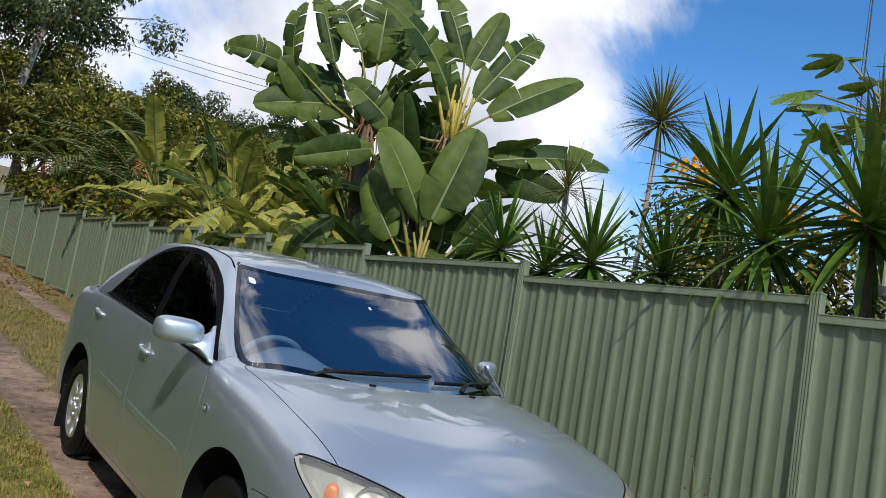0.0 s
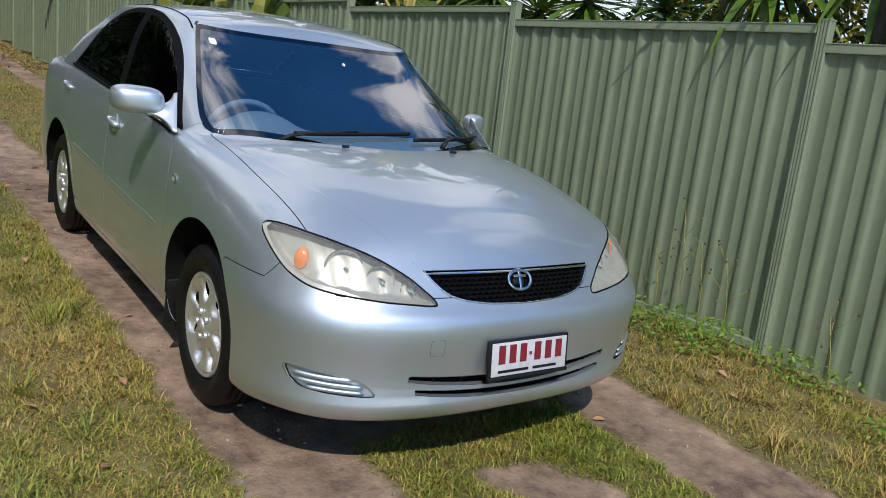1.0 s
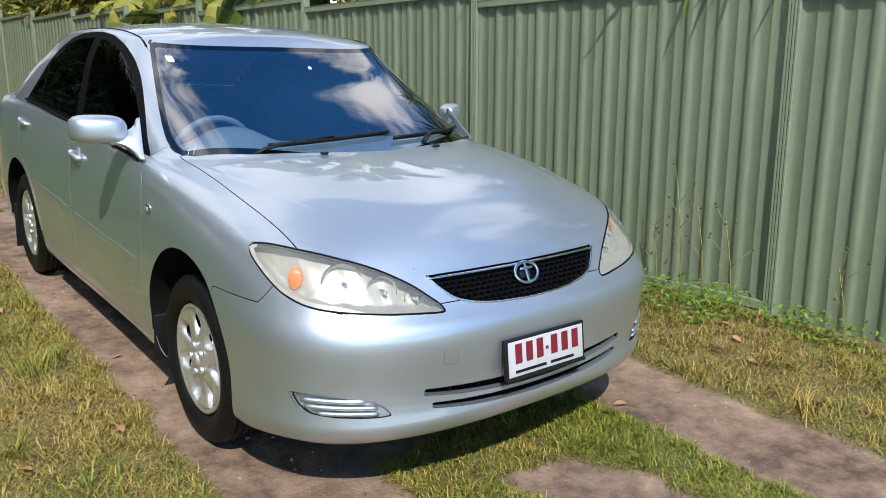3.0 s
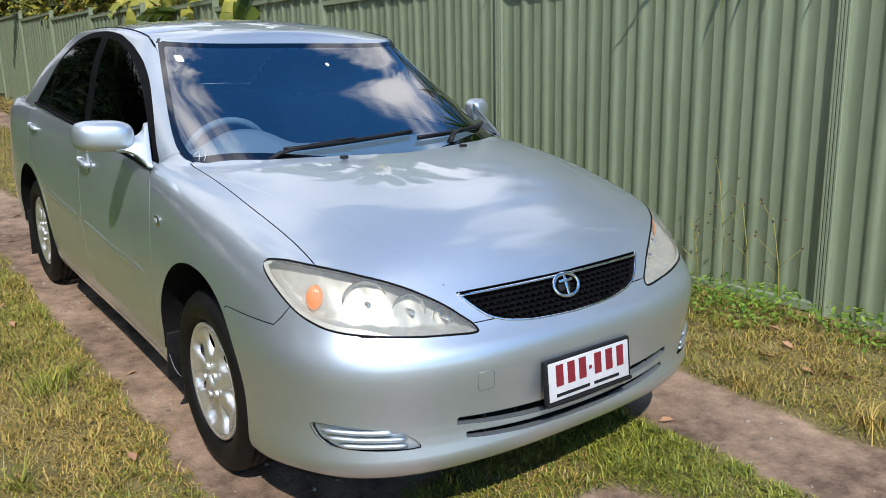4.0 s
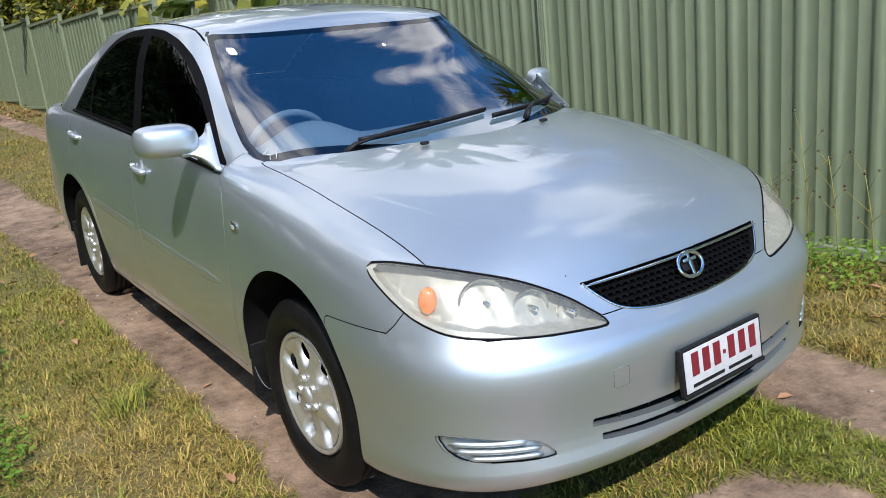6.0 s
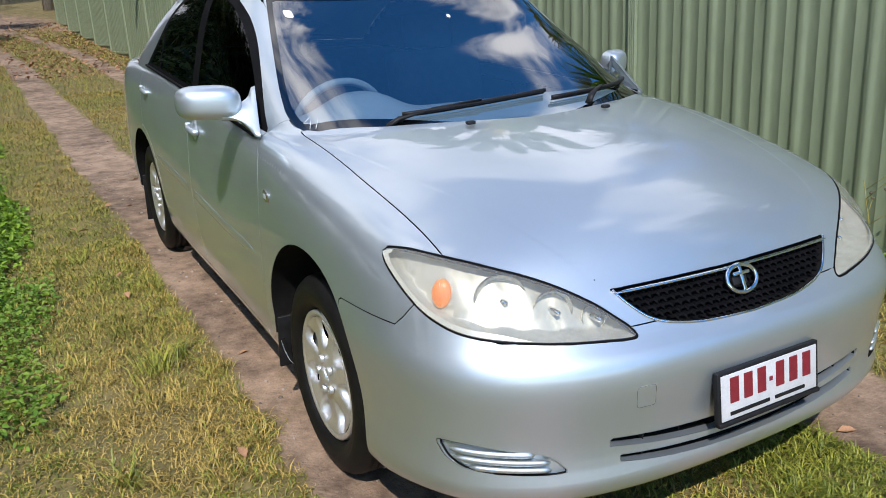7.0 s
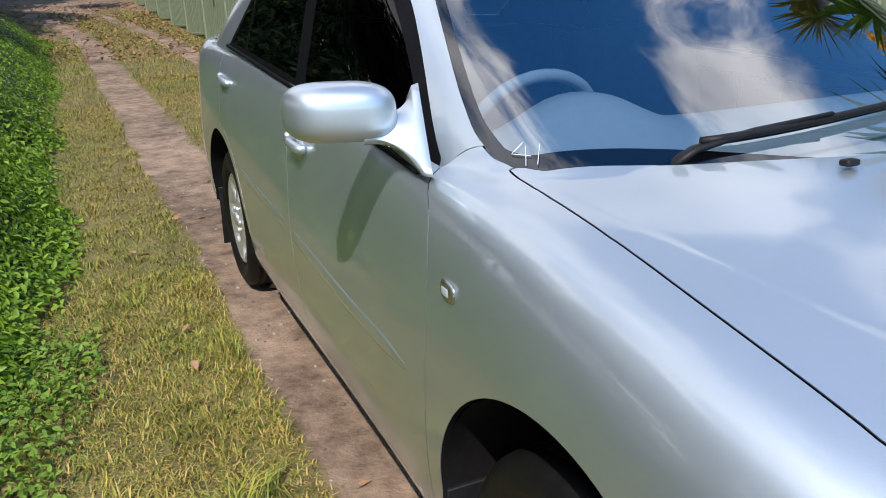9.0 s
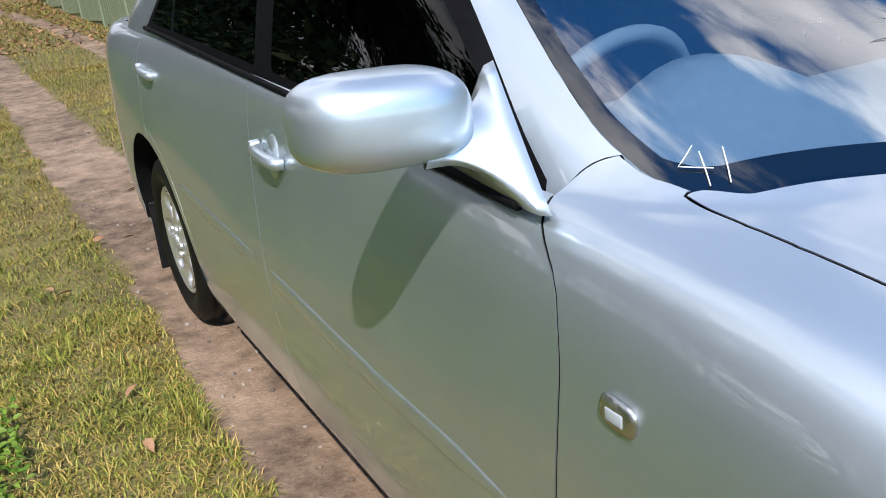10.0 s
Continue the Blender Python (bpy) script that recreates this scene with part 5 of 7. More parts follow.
for k, (x, y, n, tall) in enumerate(((-1.22, 0.95, 60, 0.26), (-1.12, 1.02, 40, 0.20), (-1.55, -0.55, 60, 0.2), (-1.35, 2.6, 40, 0.16), (-1.3, -0.2, 40, 0.18), (-1.45, 0.2, 50, 0.2))):
    tussock(x, y, n, tall, 40 + k, GRASS_GREEN, "grass_clump", "clump of long green grass blades on the verge")
for k, (x, y, n, tall) in enumerate(((1.22, -1.25, 70, 0.24), (1.18, -0.75, 60, 0.16), (1.25, -1.75, 80, 0.26), (1.42, -1.5, 60, 0.2), (1.2, -0.1, 40, 0.14), (1.32, -2.2, 80, 0.26), (1.55, -0.9, 40, 0.15))):
    tussock(x, y, n, tall, 60 + k, GRASS_DRY, "straw_clump", "clump of bleached straw beside the wheel track")

# ---- steel fence ----
FENCE_GREEN = material("fence_green", (0.160, 0.196, 0.118), (0.200, 0.240, 0.147), rough=0.42, scale=1.3, fine=16.0, squash=(1, 1, 0.35))
RAIL_GREEN = material("fence_rail_green", (0.200, 0.240, 0.150), (0.240, 0.285, 0.180), rough=0.42, scale=2.0, fine=16.0)
POSTS = [(2.685, -9.93), (2.56, -7.58), (2.435, -5.23), (2.31, -2.88), (2.185, -0.54), (2.06, 1.83), (1.945, 4.165), (1.85, 6.51)]
while POSTS[-1][1] < 29:
    POSTS.append((POSTS[-1][0] - 0.099 - 0.010 * max(0, len(POSTS) - 14), POSTS[-1][1] + 2.34))
TALL = 1.92


def ribbed_sheet(span, waves):
    """A folded steel sheet, top at z = 0, ribs towards -x."""
    outline_pts = []
    pitch = span / waves
    for k in range(waves):
        y = -span / 2 + k * pitch
        for t, x in ((0.0, -0.008), (0.05, -0.0078), (0.09, -0.0062), (0.13, -0.001), (0.17, 0.0045), (0.21, 0.0074), (0.26, 0.008), (0.50, 0.0080), (0.515, 0.0058), (0.53, 0.008), (0.76, 0.008), (0.81, 0.0074), (0.85, 0.0045), (0.89, -0.001), (0.93, -0.0062), (0.965, -0.0078)):
            outline_pts.append((x, y + t * pitch))
    outline_pts.append((-0.008, span / 2))
    rows = []
    for k in range(9):
        # the thin steel is a little buckled
        z = -TALL * k / 8
        rows.append([(x + 0.0022 * noise_at(y * 3.0, z + 5.0, 1.6) * math.sin(math.pi * k / 8), y, z) for x, y in outline_pts])
    bm = sheet(rows)
    bmesh.ops.recalc_face_normals(bm, faces=bm.faces)
    return bm


fence = thing("fence", "sage green ribbed steel boundary fence stepping down the slope", "fence")
sheet_ob = part("steel_sheet", ribbed_sheet(0.772, 4), FENCE_GREEN, None)
frame_bm = merged(box((0.052, 2.30, 0.050), (-0.001, 0, -0.010), 0.006), box((0.060, 2.30, 0.006), (-0.001, 0, 0.014), 0.002))
rail_ob = part("bottom_rail", box((0.052, 2.30, 0.050), (-0.001, 0, -1.76), 0.006), RAIL_GREEN, None, "", False)
panel_ob = part("panel", frame_bm, RAIL_GREEN, fence, "ribbed steel panel between capped rails", False)
section = [(0.028, -0.033), (0.028, 0.033), (-0.024, 0.033), (-0.028, 0.029), (-0.028, 0.021), (-0.022, 0.019), (-0.022, 0.015), (-0.028, 0.013), (-0.028, 0.003), (-0.018, 0.002), (-0.018, -0.002), (-0.028, -0.003), (-0.028, -0.013), (-0.022, -0.015), (-0.022, -0.019), (-0.028, -0.021), (-0.028, -0.029), (-0.024, -0.033)]
post_bm = sheet([[(x * k, y * k, z) for x, y in section] for z, k in ((-1.98, 1), (0.018, 1), (0.018, 1.08), (0.026, 1.08), (0.028, 1.0), (0.028, 0.3))], True)
bmesh.ops.recalc_face_normals(post_bm, faces=post_bm.faces)
post_ob = part("post", post_bm, RAIL_GREEN, fence, "", False)


def again(ob, made):
    """The object itself the first time, then copies on the same mesh."""
    if not made:
        return ob
    o = ob.copy()
    scene.collection.objects.link(o)
    return o


tops = [rise(2.0, (a[1] + b[1]) / 2) + 1.77 for a, b in zip(POSTS, POSTS[1:])]
sheets_made = 0
for i, ((x0, y0), (x1, y1)) in enumerate(zip(POSTS, POSTS[1:])):
    panel = again(panel_ob, i)
    panel.matrix_basis = Matrix.Translation(((x0 + x1) / 2, (y0 + y1) / 2, tops[i])) @ pose(0, 0, 0, 0, 0, math.degrees(math.atan2(x0 - x1, y1 - y0)))
    rail = again(rail_ob, i)
    rail.parent = panel
    for k in range(3):
        one = again(sheet_ob, sheets_made)
        one.parent, one.location = panel, (0.0015 * (k == 1), 0.771 * (k - 1), 0)
        sheets_made += 1
for i, (x, y) in enumerate(POSTS):
    post = again(post_ob, i)
    high = max(tops[max(0, i - 1)], tops[min(i, len(tops) - 1)])
    post.matrix_basis = Matrix.Translation((x, y, high + 0.012)) @ pose(0, 0, 0, 0, 0, 2.6)
# ---- plants ----
def leafy(name, dark, light, rough=0.45, scale=3.0, pieces=0.4, through_light=0.3, streak=(1, 1, 1), low=0.3, high=0.7, ribs=0.0):
    """A leaf: coloured gloss over a body that lets light through."""
    m = material(name, dark, light, rough=rough, scale=scale, pieces=pieces, squash=streak, low=low, high=high, shine=0.3)
    n, l = m.node_tree.nodes, m.node_tree.links
    p = n["Principled BSDF"]
    if ribs:
        co, wave, relief = n.new("ShaderNodeTexCoord"), n.new("ShaderNodeTexWave"), n.new("ShaderNodeBump")
        wave.bands_direction = "Y"
        wave.inputs["Scale"].default_value, wave.inputs["Distortion"].default_value, wave.inputs["Detail Scale"].default_value = ribs, 1.5, 3.0
        relief.inputs["Strength"].default_value, relief.inputs["Distance"].default_value = 1.0, 0.0009
        l.new(co.outputs["Object"], wave.inputs["Vector"])
        l.new(wave.outputs["Fac"], relief.inputs["Height"])
        l.new(relief.outputs["Normal"], p.inputs["Normal"])
    thin, mix = n.new("ShaderNodeBsdfTranslucent"), n.new("ShaderNodeMixShader")
    l.new(p.inputs["Base Color"].links[0].from_socket, thin.inputs["Color"])
    mix.inputs["Fac"].default_value = through_light
    l.new(p.outputs["BSDF"], mix.inputs[1])
    l.new(thin.outputs["BSDF"], mix.inputs[2])
    l.new(mix.outputs["Shader"], n["Material Output"].inputs["Surface"])
    return m


HEDGE = leafy("hedge_leaf", (0.070, 0.155, 0.010), (0.27, 0.41, 0.040), rough=0.45, scale=2.0, pieces=0.55)
WEED = leafy("weed_leaf", (0.10, 0.20, 0.02), (0.25, 0.36, 0.05), rough=0.5, scale=3.0, pieces=0.5)
PADDLE = leafy("paddle_leaf", (0.030, 0.064, 0.008), (0.150, 0.205, 0.030), rough=0.55, scale=1.4, pieces=0.45, through_light=0.28, ribs=15.0)
PADDLE_YELLOW = leafy("yellowing_leaf", (0.20, 0.23, 0.03), (0.52, 0.47, 0.085), rough=0.5, scale=1.4, pieces=0.45, through_light=0.35, ribs=15.0)
STALK = material("leaf_stalk", (0.16, 0.20, 0.035), (0.42, 0.30, 0.07), rough=0.5, scale=3.0)
RUST_STALK = material("dry_orange_stalk", (0.22, 0.09, 0.02), (0.50, 0.24, 0.06), rough=0.7, scale=6.0)
YELLOW_STALK = material("yellow_stalk", (0.34, 0.26, 0.03), (0.60, 0.46, 0.07), rough=0.55, scale=5.0)
RIB = material("leaf_midrib", (0.13, 0.17, 0.05), (0.24, 0.27, 0.09), rough=0.5, scale=3.0)
TRUNK = material("fibrous_trunk", (0.05, 0.035, 0.022), (0.17, 0.125, 0.085), rough=0.9, scale=9.0, bump=0.01, squash=(1, 1, 0.3))
DRY = material("dry_sheath", (0.10, 0.05, 0.02), (0.34, 0.20, 0.09), rough=0.85, scale=5.0)
BARK = material("gum_bark", (0.16, 0.13, 0.10), (0.42, 0.38, 0.33), rough=0.85, scale=3.0, bump=0.01, squash=(1, 1, 0.35))
SWORD = leafy("sword_leaf", (0.036, 0.095, 0.010), (0.215, 0.320, 0.040), rough=0.38, scale=2.0, pieces=0.4, through_light=0.18)
SPIKE = leafy("dragon_leaf", (0.11, 0.12, 0.025), (0.36, 0.31, 0.07), rough=0.4, scale=2.0, pieces=0.5, through_light=0.25)
GUM = leafy("gum_leaf", (0.028, 0.055, 0.014), (0.125, 0.150, 0.036), rough=0.5, scale=0.5, pieces=0.55, through_light=0.2)
OLIVE = leafy("bush_leaf", (0.038, 0.052, 0.006), (0.30, 0.275, 0.030), rough=0.55, scale=0.35, pieces=0.5, through_light=0.25)
FROND = leafy("palm_frond", (0.022, 0.055, 0.010), (0.12, 0.16, 0.030), rough=0.4, scale=0.6, pieces=0.5, through_light=0.2)
RUST = material("dead_frond", (0.20, 0.07, 0.02), (0.45, 0.17, 0.04), rough=0.8, scale=2.0, pieces=0.4)
ORANGE = leafy("orange_petal", (0.65, 0.30, 0.01), (0.85, 0.48, 0.02), rough=0.5, scale=6.0, pieces=0.4)
DEAD_LEAF = material("fallen_leaf_brown", (0.20, 0.095, 0.045), (0.42, 0.23, 0.12), rough=0.8, scale=40.0, pieces=0.5)


def unit(v):
    return v / np.maximum(np.linalg.norm(v, axis=1), 1e-9)[:, None]


def leaf_cloud(spots, facing, size, seed, slim=0.45, hang=0.0):
    """Small pointed leaves with a fold along the middle; coarse ones for what stands far off."""
    g = np.random.default_rng(seed)
    n = len(spots)
    axis = unit(g.normal(0, 1, (n, 3)) + np.array([0, 0, -hang]))
    nrm = unit(facing + g.normal(0, 0.45, (n, 3)))
    axis = unit(axis - nrm * np.sum(axis * nrm, 1)[:, None])
    side = np.cross(axis, nrm)
    s = (size * g.uniform(0.6, 1.3, n))[:, None]
    a, w, up = axis * s, side * s * slim * 0.5, nrm * s * 0.10
    if size > 0.125:
        v = np.stack([spots, spots + a * 0.45 + w * 1.2 + up, spots + a, spots + a * 0.45 - w * 1.2 + up], 1).reshape(-1, 3)
        b = (np.arange(n) * 4)[:, None]
        return v, np.concatenate([b + [0, 2, 1], b + [0, 3, 2]], 0)
    v = np.stack([spots, spots + a * 0.35 + w + up, spots + a * 0.35, spots + a * 0.35 - w + up, spots + a * 0.72 + w * 0.75 + up * 0.6, spots + a * 0.72 - up * 0.3, spots + a * 0.72 - w * 0.75 + up * 0.6, spots + a - up], 1).reshape(-1, 3)
    b = (np.arange(n) * 8)[:, None]
    f = np.concatenate([b + q for q in ([0, 2, 1], [0, 3, 2], [1, 2, 5], [1, 5, 4], [2, 3, 6], [2, 6, 5], [4, 5, 7], [5, 6, 7])], 0)
    return v, f


# the leafy hedge on the bank, and low weeds in front of it
def bank(x, y):
    """Height of the hedge over the ground."""
    edge = -1.60 - 0.012 * y + 0.16 * noise_at(3, y, 0.8) + 0.08 * noise_at(1, y, 2.7) - 0.38 * step(2.6, 0.8, y)
    into = edge - x
    tall = (0.62 + 0.30 * noise_at(x, y, 0.7)) * step(0.7, 2.0, y) * step(21, 17, y)
    return max(0.0, tall * step(-0.08, 0.75, into) * (1 + 0.35 * noise_at(x + 4, y, 2.2)) + 0.25 * step(0.8, 2.5, into) * step(0.4, 2, y)), into


g = np.random.default_rng(21)
spots, faces_to = [], []
while len(spots) < 36000:
    x, y = -1.45 - abs(g.normal(0, 0.75)), g.uniform(0.4, 20.0) if g.uniform() < 0.6 else g.uniform(0.4, 7.0)
    h, into = bank(x, y)
    if h < 0.05 * g.uniform():
        continue
    d = 0.04
    gx_, gy_ = (bank(x + d, y)[0] - h) / d, (bank(x, y + d)[0] - h) / d
    z = ground_z(x, y) + h * (1 - 0.35 * g.uniform() ** 3)
    spots.append((x, y, z + 0.02))
    faces_to.append((-gx_, -gy_, 1.0))
v, f = leaf_cloud(np.array(spots), unit(np.array(faces_to)), 0.044, 22, 0.42)
tagged(new("hedge", mesh_np("hedge", v, f, HEDGE)), "dense bright green leafy hedge along the verge", "hedge", kind="stuff")
# near-black sheet just under the leaves: the hedge's inner shade put into colour
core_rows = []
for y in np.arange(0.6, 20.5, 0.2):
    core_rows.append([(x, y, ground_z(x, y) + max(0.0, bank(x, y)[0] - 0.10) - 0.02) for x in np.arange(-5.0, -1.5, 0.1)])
tagged(link_mesh("hedge_body", sheet(core_rows), material("hedge_shade", (0.008, 0.018, 0.004), (0.02, 0.04, 0.008), rough=0.9, scale=12.0)), "dark sheet under the hedge leaves that stands in for the shade inside", "hedge", kind="stuff")
spots = []
while len(spots) < 9000:
    x, y = -1.5 - abs(g.normal(0, 0.5)), g.uniform(-0.9, 5.5)
    if noise_at(x + 3, y, 1.4) + 0.8 * step(-1.45, -2.0, x) < 0.25 + 0.45 * step(1.2, 0.5, y) + 0.3 * g.uniform() or x > -1.50 - 0.20 * step(1.2, 0.3, y):
        continue
    spots.append((x, y, ground_z(x, y) + g.uniform(0.01, 0.08)))
v, f = leaf_cloud(np.array(spots), np.tile([0, 0, 1.0], (len(spots), 1)), 0.030, 23, 0.5)
tagged(new("weeds", mesh_np("weeds", v, f, WEED)), "low broad-leaved weeds in the grass beside the hedge", "weeds", kind="stuff")
spots = []
while len(spots) < 2600:
    x, y = g.uniform(1.65, 2.08), g.uniform(-2.6, 2.6)
    if noise_at(x, y, 1.9) + 0.15 < 0.2 * g.uniform():
        continue
    spots.append((x, y, ground_z(x, y) + g.uniform(0.01, 0.14)))
v, f = leaf_cloud(np.array(spots), np.tile([-0.3, 0, 1.0], (len(spots), 1)), 0.035, 24, 0.45)
tagged(new("fence_weeds", mesh_np("fence_weeds", v, f, WEED)), "low yellow-green weeds along the foot of the fence", "weeds", kind="stuff")

# dead leaves lying about
g = np.random.default_rng(31)
leaf_v, leaf_f = leaf_cloud(np.zeros((1, 3)), np.array([[0, 0, 1.0]]), 0.075, 3, 0.42)
leaf_v[:, 2] -= leaf_v[:, 2].min()
leaf_me = mesh_np("fallen_leaf", leaf_v, leaf_f, DEAD_LEAF)
places = [(-1.42, 0.02), (-1.75, 0.75), (-1.78, 1.3), (-0.84, 0.99), (-1.95, 0.35), (-1.2, 1.9)] + [(g.uniform(-2.3, -0.6), g.uniform(-1.6, 6.5)) for k in range(26)] + [(g.uniform(0.6, 2.0), g.uniform(-2, 1)) for k in range(10)]
for x, y in places:
    ob = new("fallen_leaf", leaf_me)
    ob.matrix_basis = Matrix.Translation((x, y, ground_z(x, y) + 0.022 * (bare(x, y) < 0.5))) @ pose(0, 0, 0, g.uniform(-20, 20), g.uniform(-20, 20), g.uniform(0, 360))
    tagged(ob, "curled brown leaf fallen on the ground", "leaf", "fallen leaves")
a = np.stack([g.uniform(-3.6, 1.6, 2600), g.uniform(15, 30, 2600)], 1)
a = a[[bare(x, y) < 0.9 or g.uniform() < 0.35 for x, y in a]]
v, f = leaf_cloud(np.array([(x, y, ground_z(x, y) + 0.02) for x, y in a]), np.tile([0, 0, 1.0], (len(a), 1)), 0.11, 32, 0.4)
tagged(new("leaf_litter", mesh_np("leaf_litter", v, f, DEAD_LEAF)), "brown leaf litter strewn over the far lane", "leaf litter", kind="stuff")
pebbles = []
for k in range(900):
    x, y = (g.uniform(-1.05, -0.45) if g.uniform() < 0.7 else g.uniform(0.65, 1.1)), g.uniform(-2.2, 7)
    b = bmesh.new()
    r = 0.003 + 0.010 * g.uniform() ** 4
    bmesh.ops.create_icosphere(b, subdivisions=1, radius=r)
    bmesh.ops.transform(b, matrix=Matrix.Translation((x, y, ground_z(x, y) + r * 0.2)) @ pose(0, 0, 0, g.uniform(0, 90), 0, g.uniform(0, 360)) @ Matrix.Diagonal((1, 0.75, 0.55, 1)), verts=b.verts)
    pebbles.append(b)
tagged(link_mesh("pebbles", merged(*pebbles), material("pebble", (0.14, 0.108, 0.082), (0.34, 0.285, 0.23), rough=0.85, scale=3.0, pieces=0.9)), "small pebbles trodden into the wheel tracks", "pebbles", kind="stuff")


# ---- giant paddle-leaved plants behind the fence ----
def paddle_mesh(length, wide, tears, droop, seed):
    """A long leaf on a bent midrib; ribs of the blade hang as strips, some torn apart. Grows along +y from the origin, upper side +z."""
    g = np.random.default_rng(seed)
    n = 26
    bm = bmesh.new()
    mid = []
    ang, p = 0.0, Vector((0, 0, 0))
    for k in range(n + 1):
        mid.append(p.copy())
        ang = -droop * (k / n) ** 1.5
        p = p + Vector((0, math.cos(ang), math.sin(ang))) * length / n
    for side in (-1, 1):
        torn = 0.0
        last = None
        for k in range(n):
            t0, t1 = k / n, (k + 1) / n
            shape = lambda t: wide * 0.5 * (math.sin(math.pi * min(1, t * 0.97 + 0.03)) ** 0.45) * (1 - 0.25 * t)
            if last is None or g.uniform() < tears:
                sag = 0.18 + 0.35 * abs(g.normal()) * (tears > 0.05) + 0.15 * t0
                skew = g.uniform(-0.02, 0.03)
                last = None
            row = []
            for t, m in ((t0, mid[k]), (t1, mid[k + 1])):
                w = shape(t)
                pts = []
                for c in (0.0, 0.35, 0.7, 1.0):
                    pts.append(m + Vector((side * w * c * math.cos(sag * c), w * c * 0.30 + skew * c, 0.06 * w * math.sin(math.pi * c) + 0.38 * w * c - w * c * math.sin(sag * c) * 0.9)))
                row.append(pts)
            va = last if last is not None else [bm.verts.new(q) for q in row[0]]
            vb = [bm.verts.new(q) for q in row[1]]
            for c in range(3):
                q = (va[c], va[c + 1], vb[c + 1], vb[c])
                bm.faces.new(q if side > 0 else q[::-1])
            last = vb
    rib = tube([m + Vector((0, 0, -0.006)) for m in mid], [0.016 * (1 - 0.85 * k / n) + 0.002 for k in range(n + 1)], 5)
    bm.normal_update()
    return bm, rib


def leaf_meshes(mat, count, length, wide, tears, droop, seed, tag):
    out = []
    for k in range(count):
        bm, rib = paddle_mesh(length, wide, tears, droop * (0.6 + 0.3 * k), seed + k)
        a = link_mesh("leaf", bm, mat)
        b = link_mesh("midrib", rib, RIB)
        out.append((a.data, b.data))
        bpy.data.objects.remove(a), bpy.data.objects.remove(b)
    return out


def aim(base, way, roll=0.0):
    """A pose whose +y goes along way."""
    y = Vector(way).normalized()
    x = y.cross(Vector((0, 0, 1)))
    x = x.normalized() if x.length > 1e-3 else Vector((1, 0, 0))
    z = x.cross(y)
    m = Matrix((x, y, z)).transposed().to_4x4()
    return Matrix.Translation(base) @ m @ pose(0, 0, 0, 0, roll, 0)


BIG = leaf_meshes(PADDLE, 5, 1.25, 0.46, 0.34, 0.9, 100, "")
YOUNG = leaf_meshes(PADDLE, 3, 1.25, 0.46, 0.06, 0.5, 120, "")
YELLOW = leaf_meshes(PADDLE_YELLOW, 3, 1.15, 0.38, 0.45, 1.2, 140, "")


def paddle_plant(name, label, spot, trunk_top, fan, leaves, seed, reach=(0.7, 1.4), flat=True, spread=1.25, size=1.0, facing=0.5, low=0.0):
    """A trunk with a fan of long-stalked leaves. spot: foot; trunk_top: height of the crown over it; facing: direction of the fan's plane."""
    g = np.random.default_rng(seed)
    plant = thing(name, label, "plant", Matrix.Translation(spot), "paddle-leaved plants")
    if trunk_top > 0.2:
        part("trunk", tube([(0, 0, -0.05), (0.03, 0.02, trunk_top * 0.5), (0, 0, trunk_top)], [0.15, 0.12, 0.10], 10), TRUNK, plant)
        for k in range(14):
            a = k * 2.4
            out = Vector((math.cos(a), math.sin(a), 0))
            top_ = Vector((0, 0, trunk_top - g.uniform(0.0, 0.35)))
            part("dead_sheath", tube([top_, top_ + out * 0.16 + Vector((0, 0, 0.10)), top_ + out * g.uniform(0.22, 0.34) + Vector((0, 0, -g.uniform(0.1, 0.5)))], [0.03, 0.022, 0.006], 5, flat=0.4), DRY, plant)
    for k in range(fan):
        t = (k + 0.5) / fan * 2 - 1
        ang = t * spread + g.normal(0, 0.10)
        out = Vector((math.cos(facing), math.sin(facing), 0)) if flat else Vector((math.cos(k * 2.4), math.sin(k * 2.4), 0))
        lift = abs(ang) if not flat else ang
        way = (out * math.sin(lift) + Vector((0, 0, 1)) * math.cos(lift) + Vector((g.normal(0, 0.22), g.normal(0, 0.22), 0))).normalized()
        foot = Vector((0, 0, max(0.0, trunk_top - 0.15)))
        r = g.uniform(*reach) * size
        knee = foot + way * r
        bend = (way + Vector((0, 0, -0.30 - 0.2 * abs(lift))) * 0.5).normalized()
        m = aim(knee, bend, (g.choice([-1, 1]) * g.uniform(35, 85) if flat else g.normal(0, 30)))
        me = leaves[int(g.integers(len(leaves)))]
        s = size * g.uniform(0.75, 1.15)
        leaf = new("leaf", me[0])
        leaf.parent, leaf.matrix_basis = plant, m @ Matrix.Diagonal((s, s, s, 1))
        rib = new("midrib", me[1])
        rib.parent = leaf
        part("stalk", tube([foot, foot + way * r * 0.5 + Vector((0, 0, 0.02)), knee + bend * 0.03], [0.034 * size, 0.024 * size, 0.014 * size], 6), STALK, plant)
    return plant


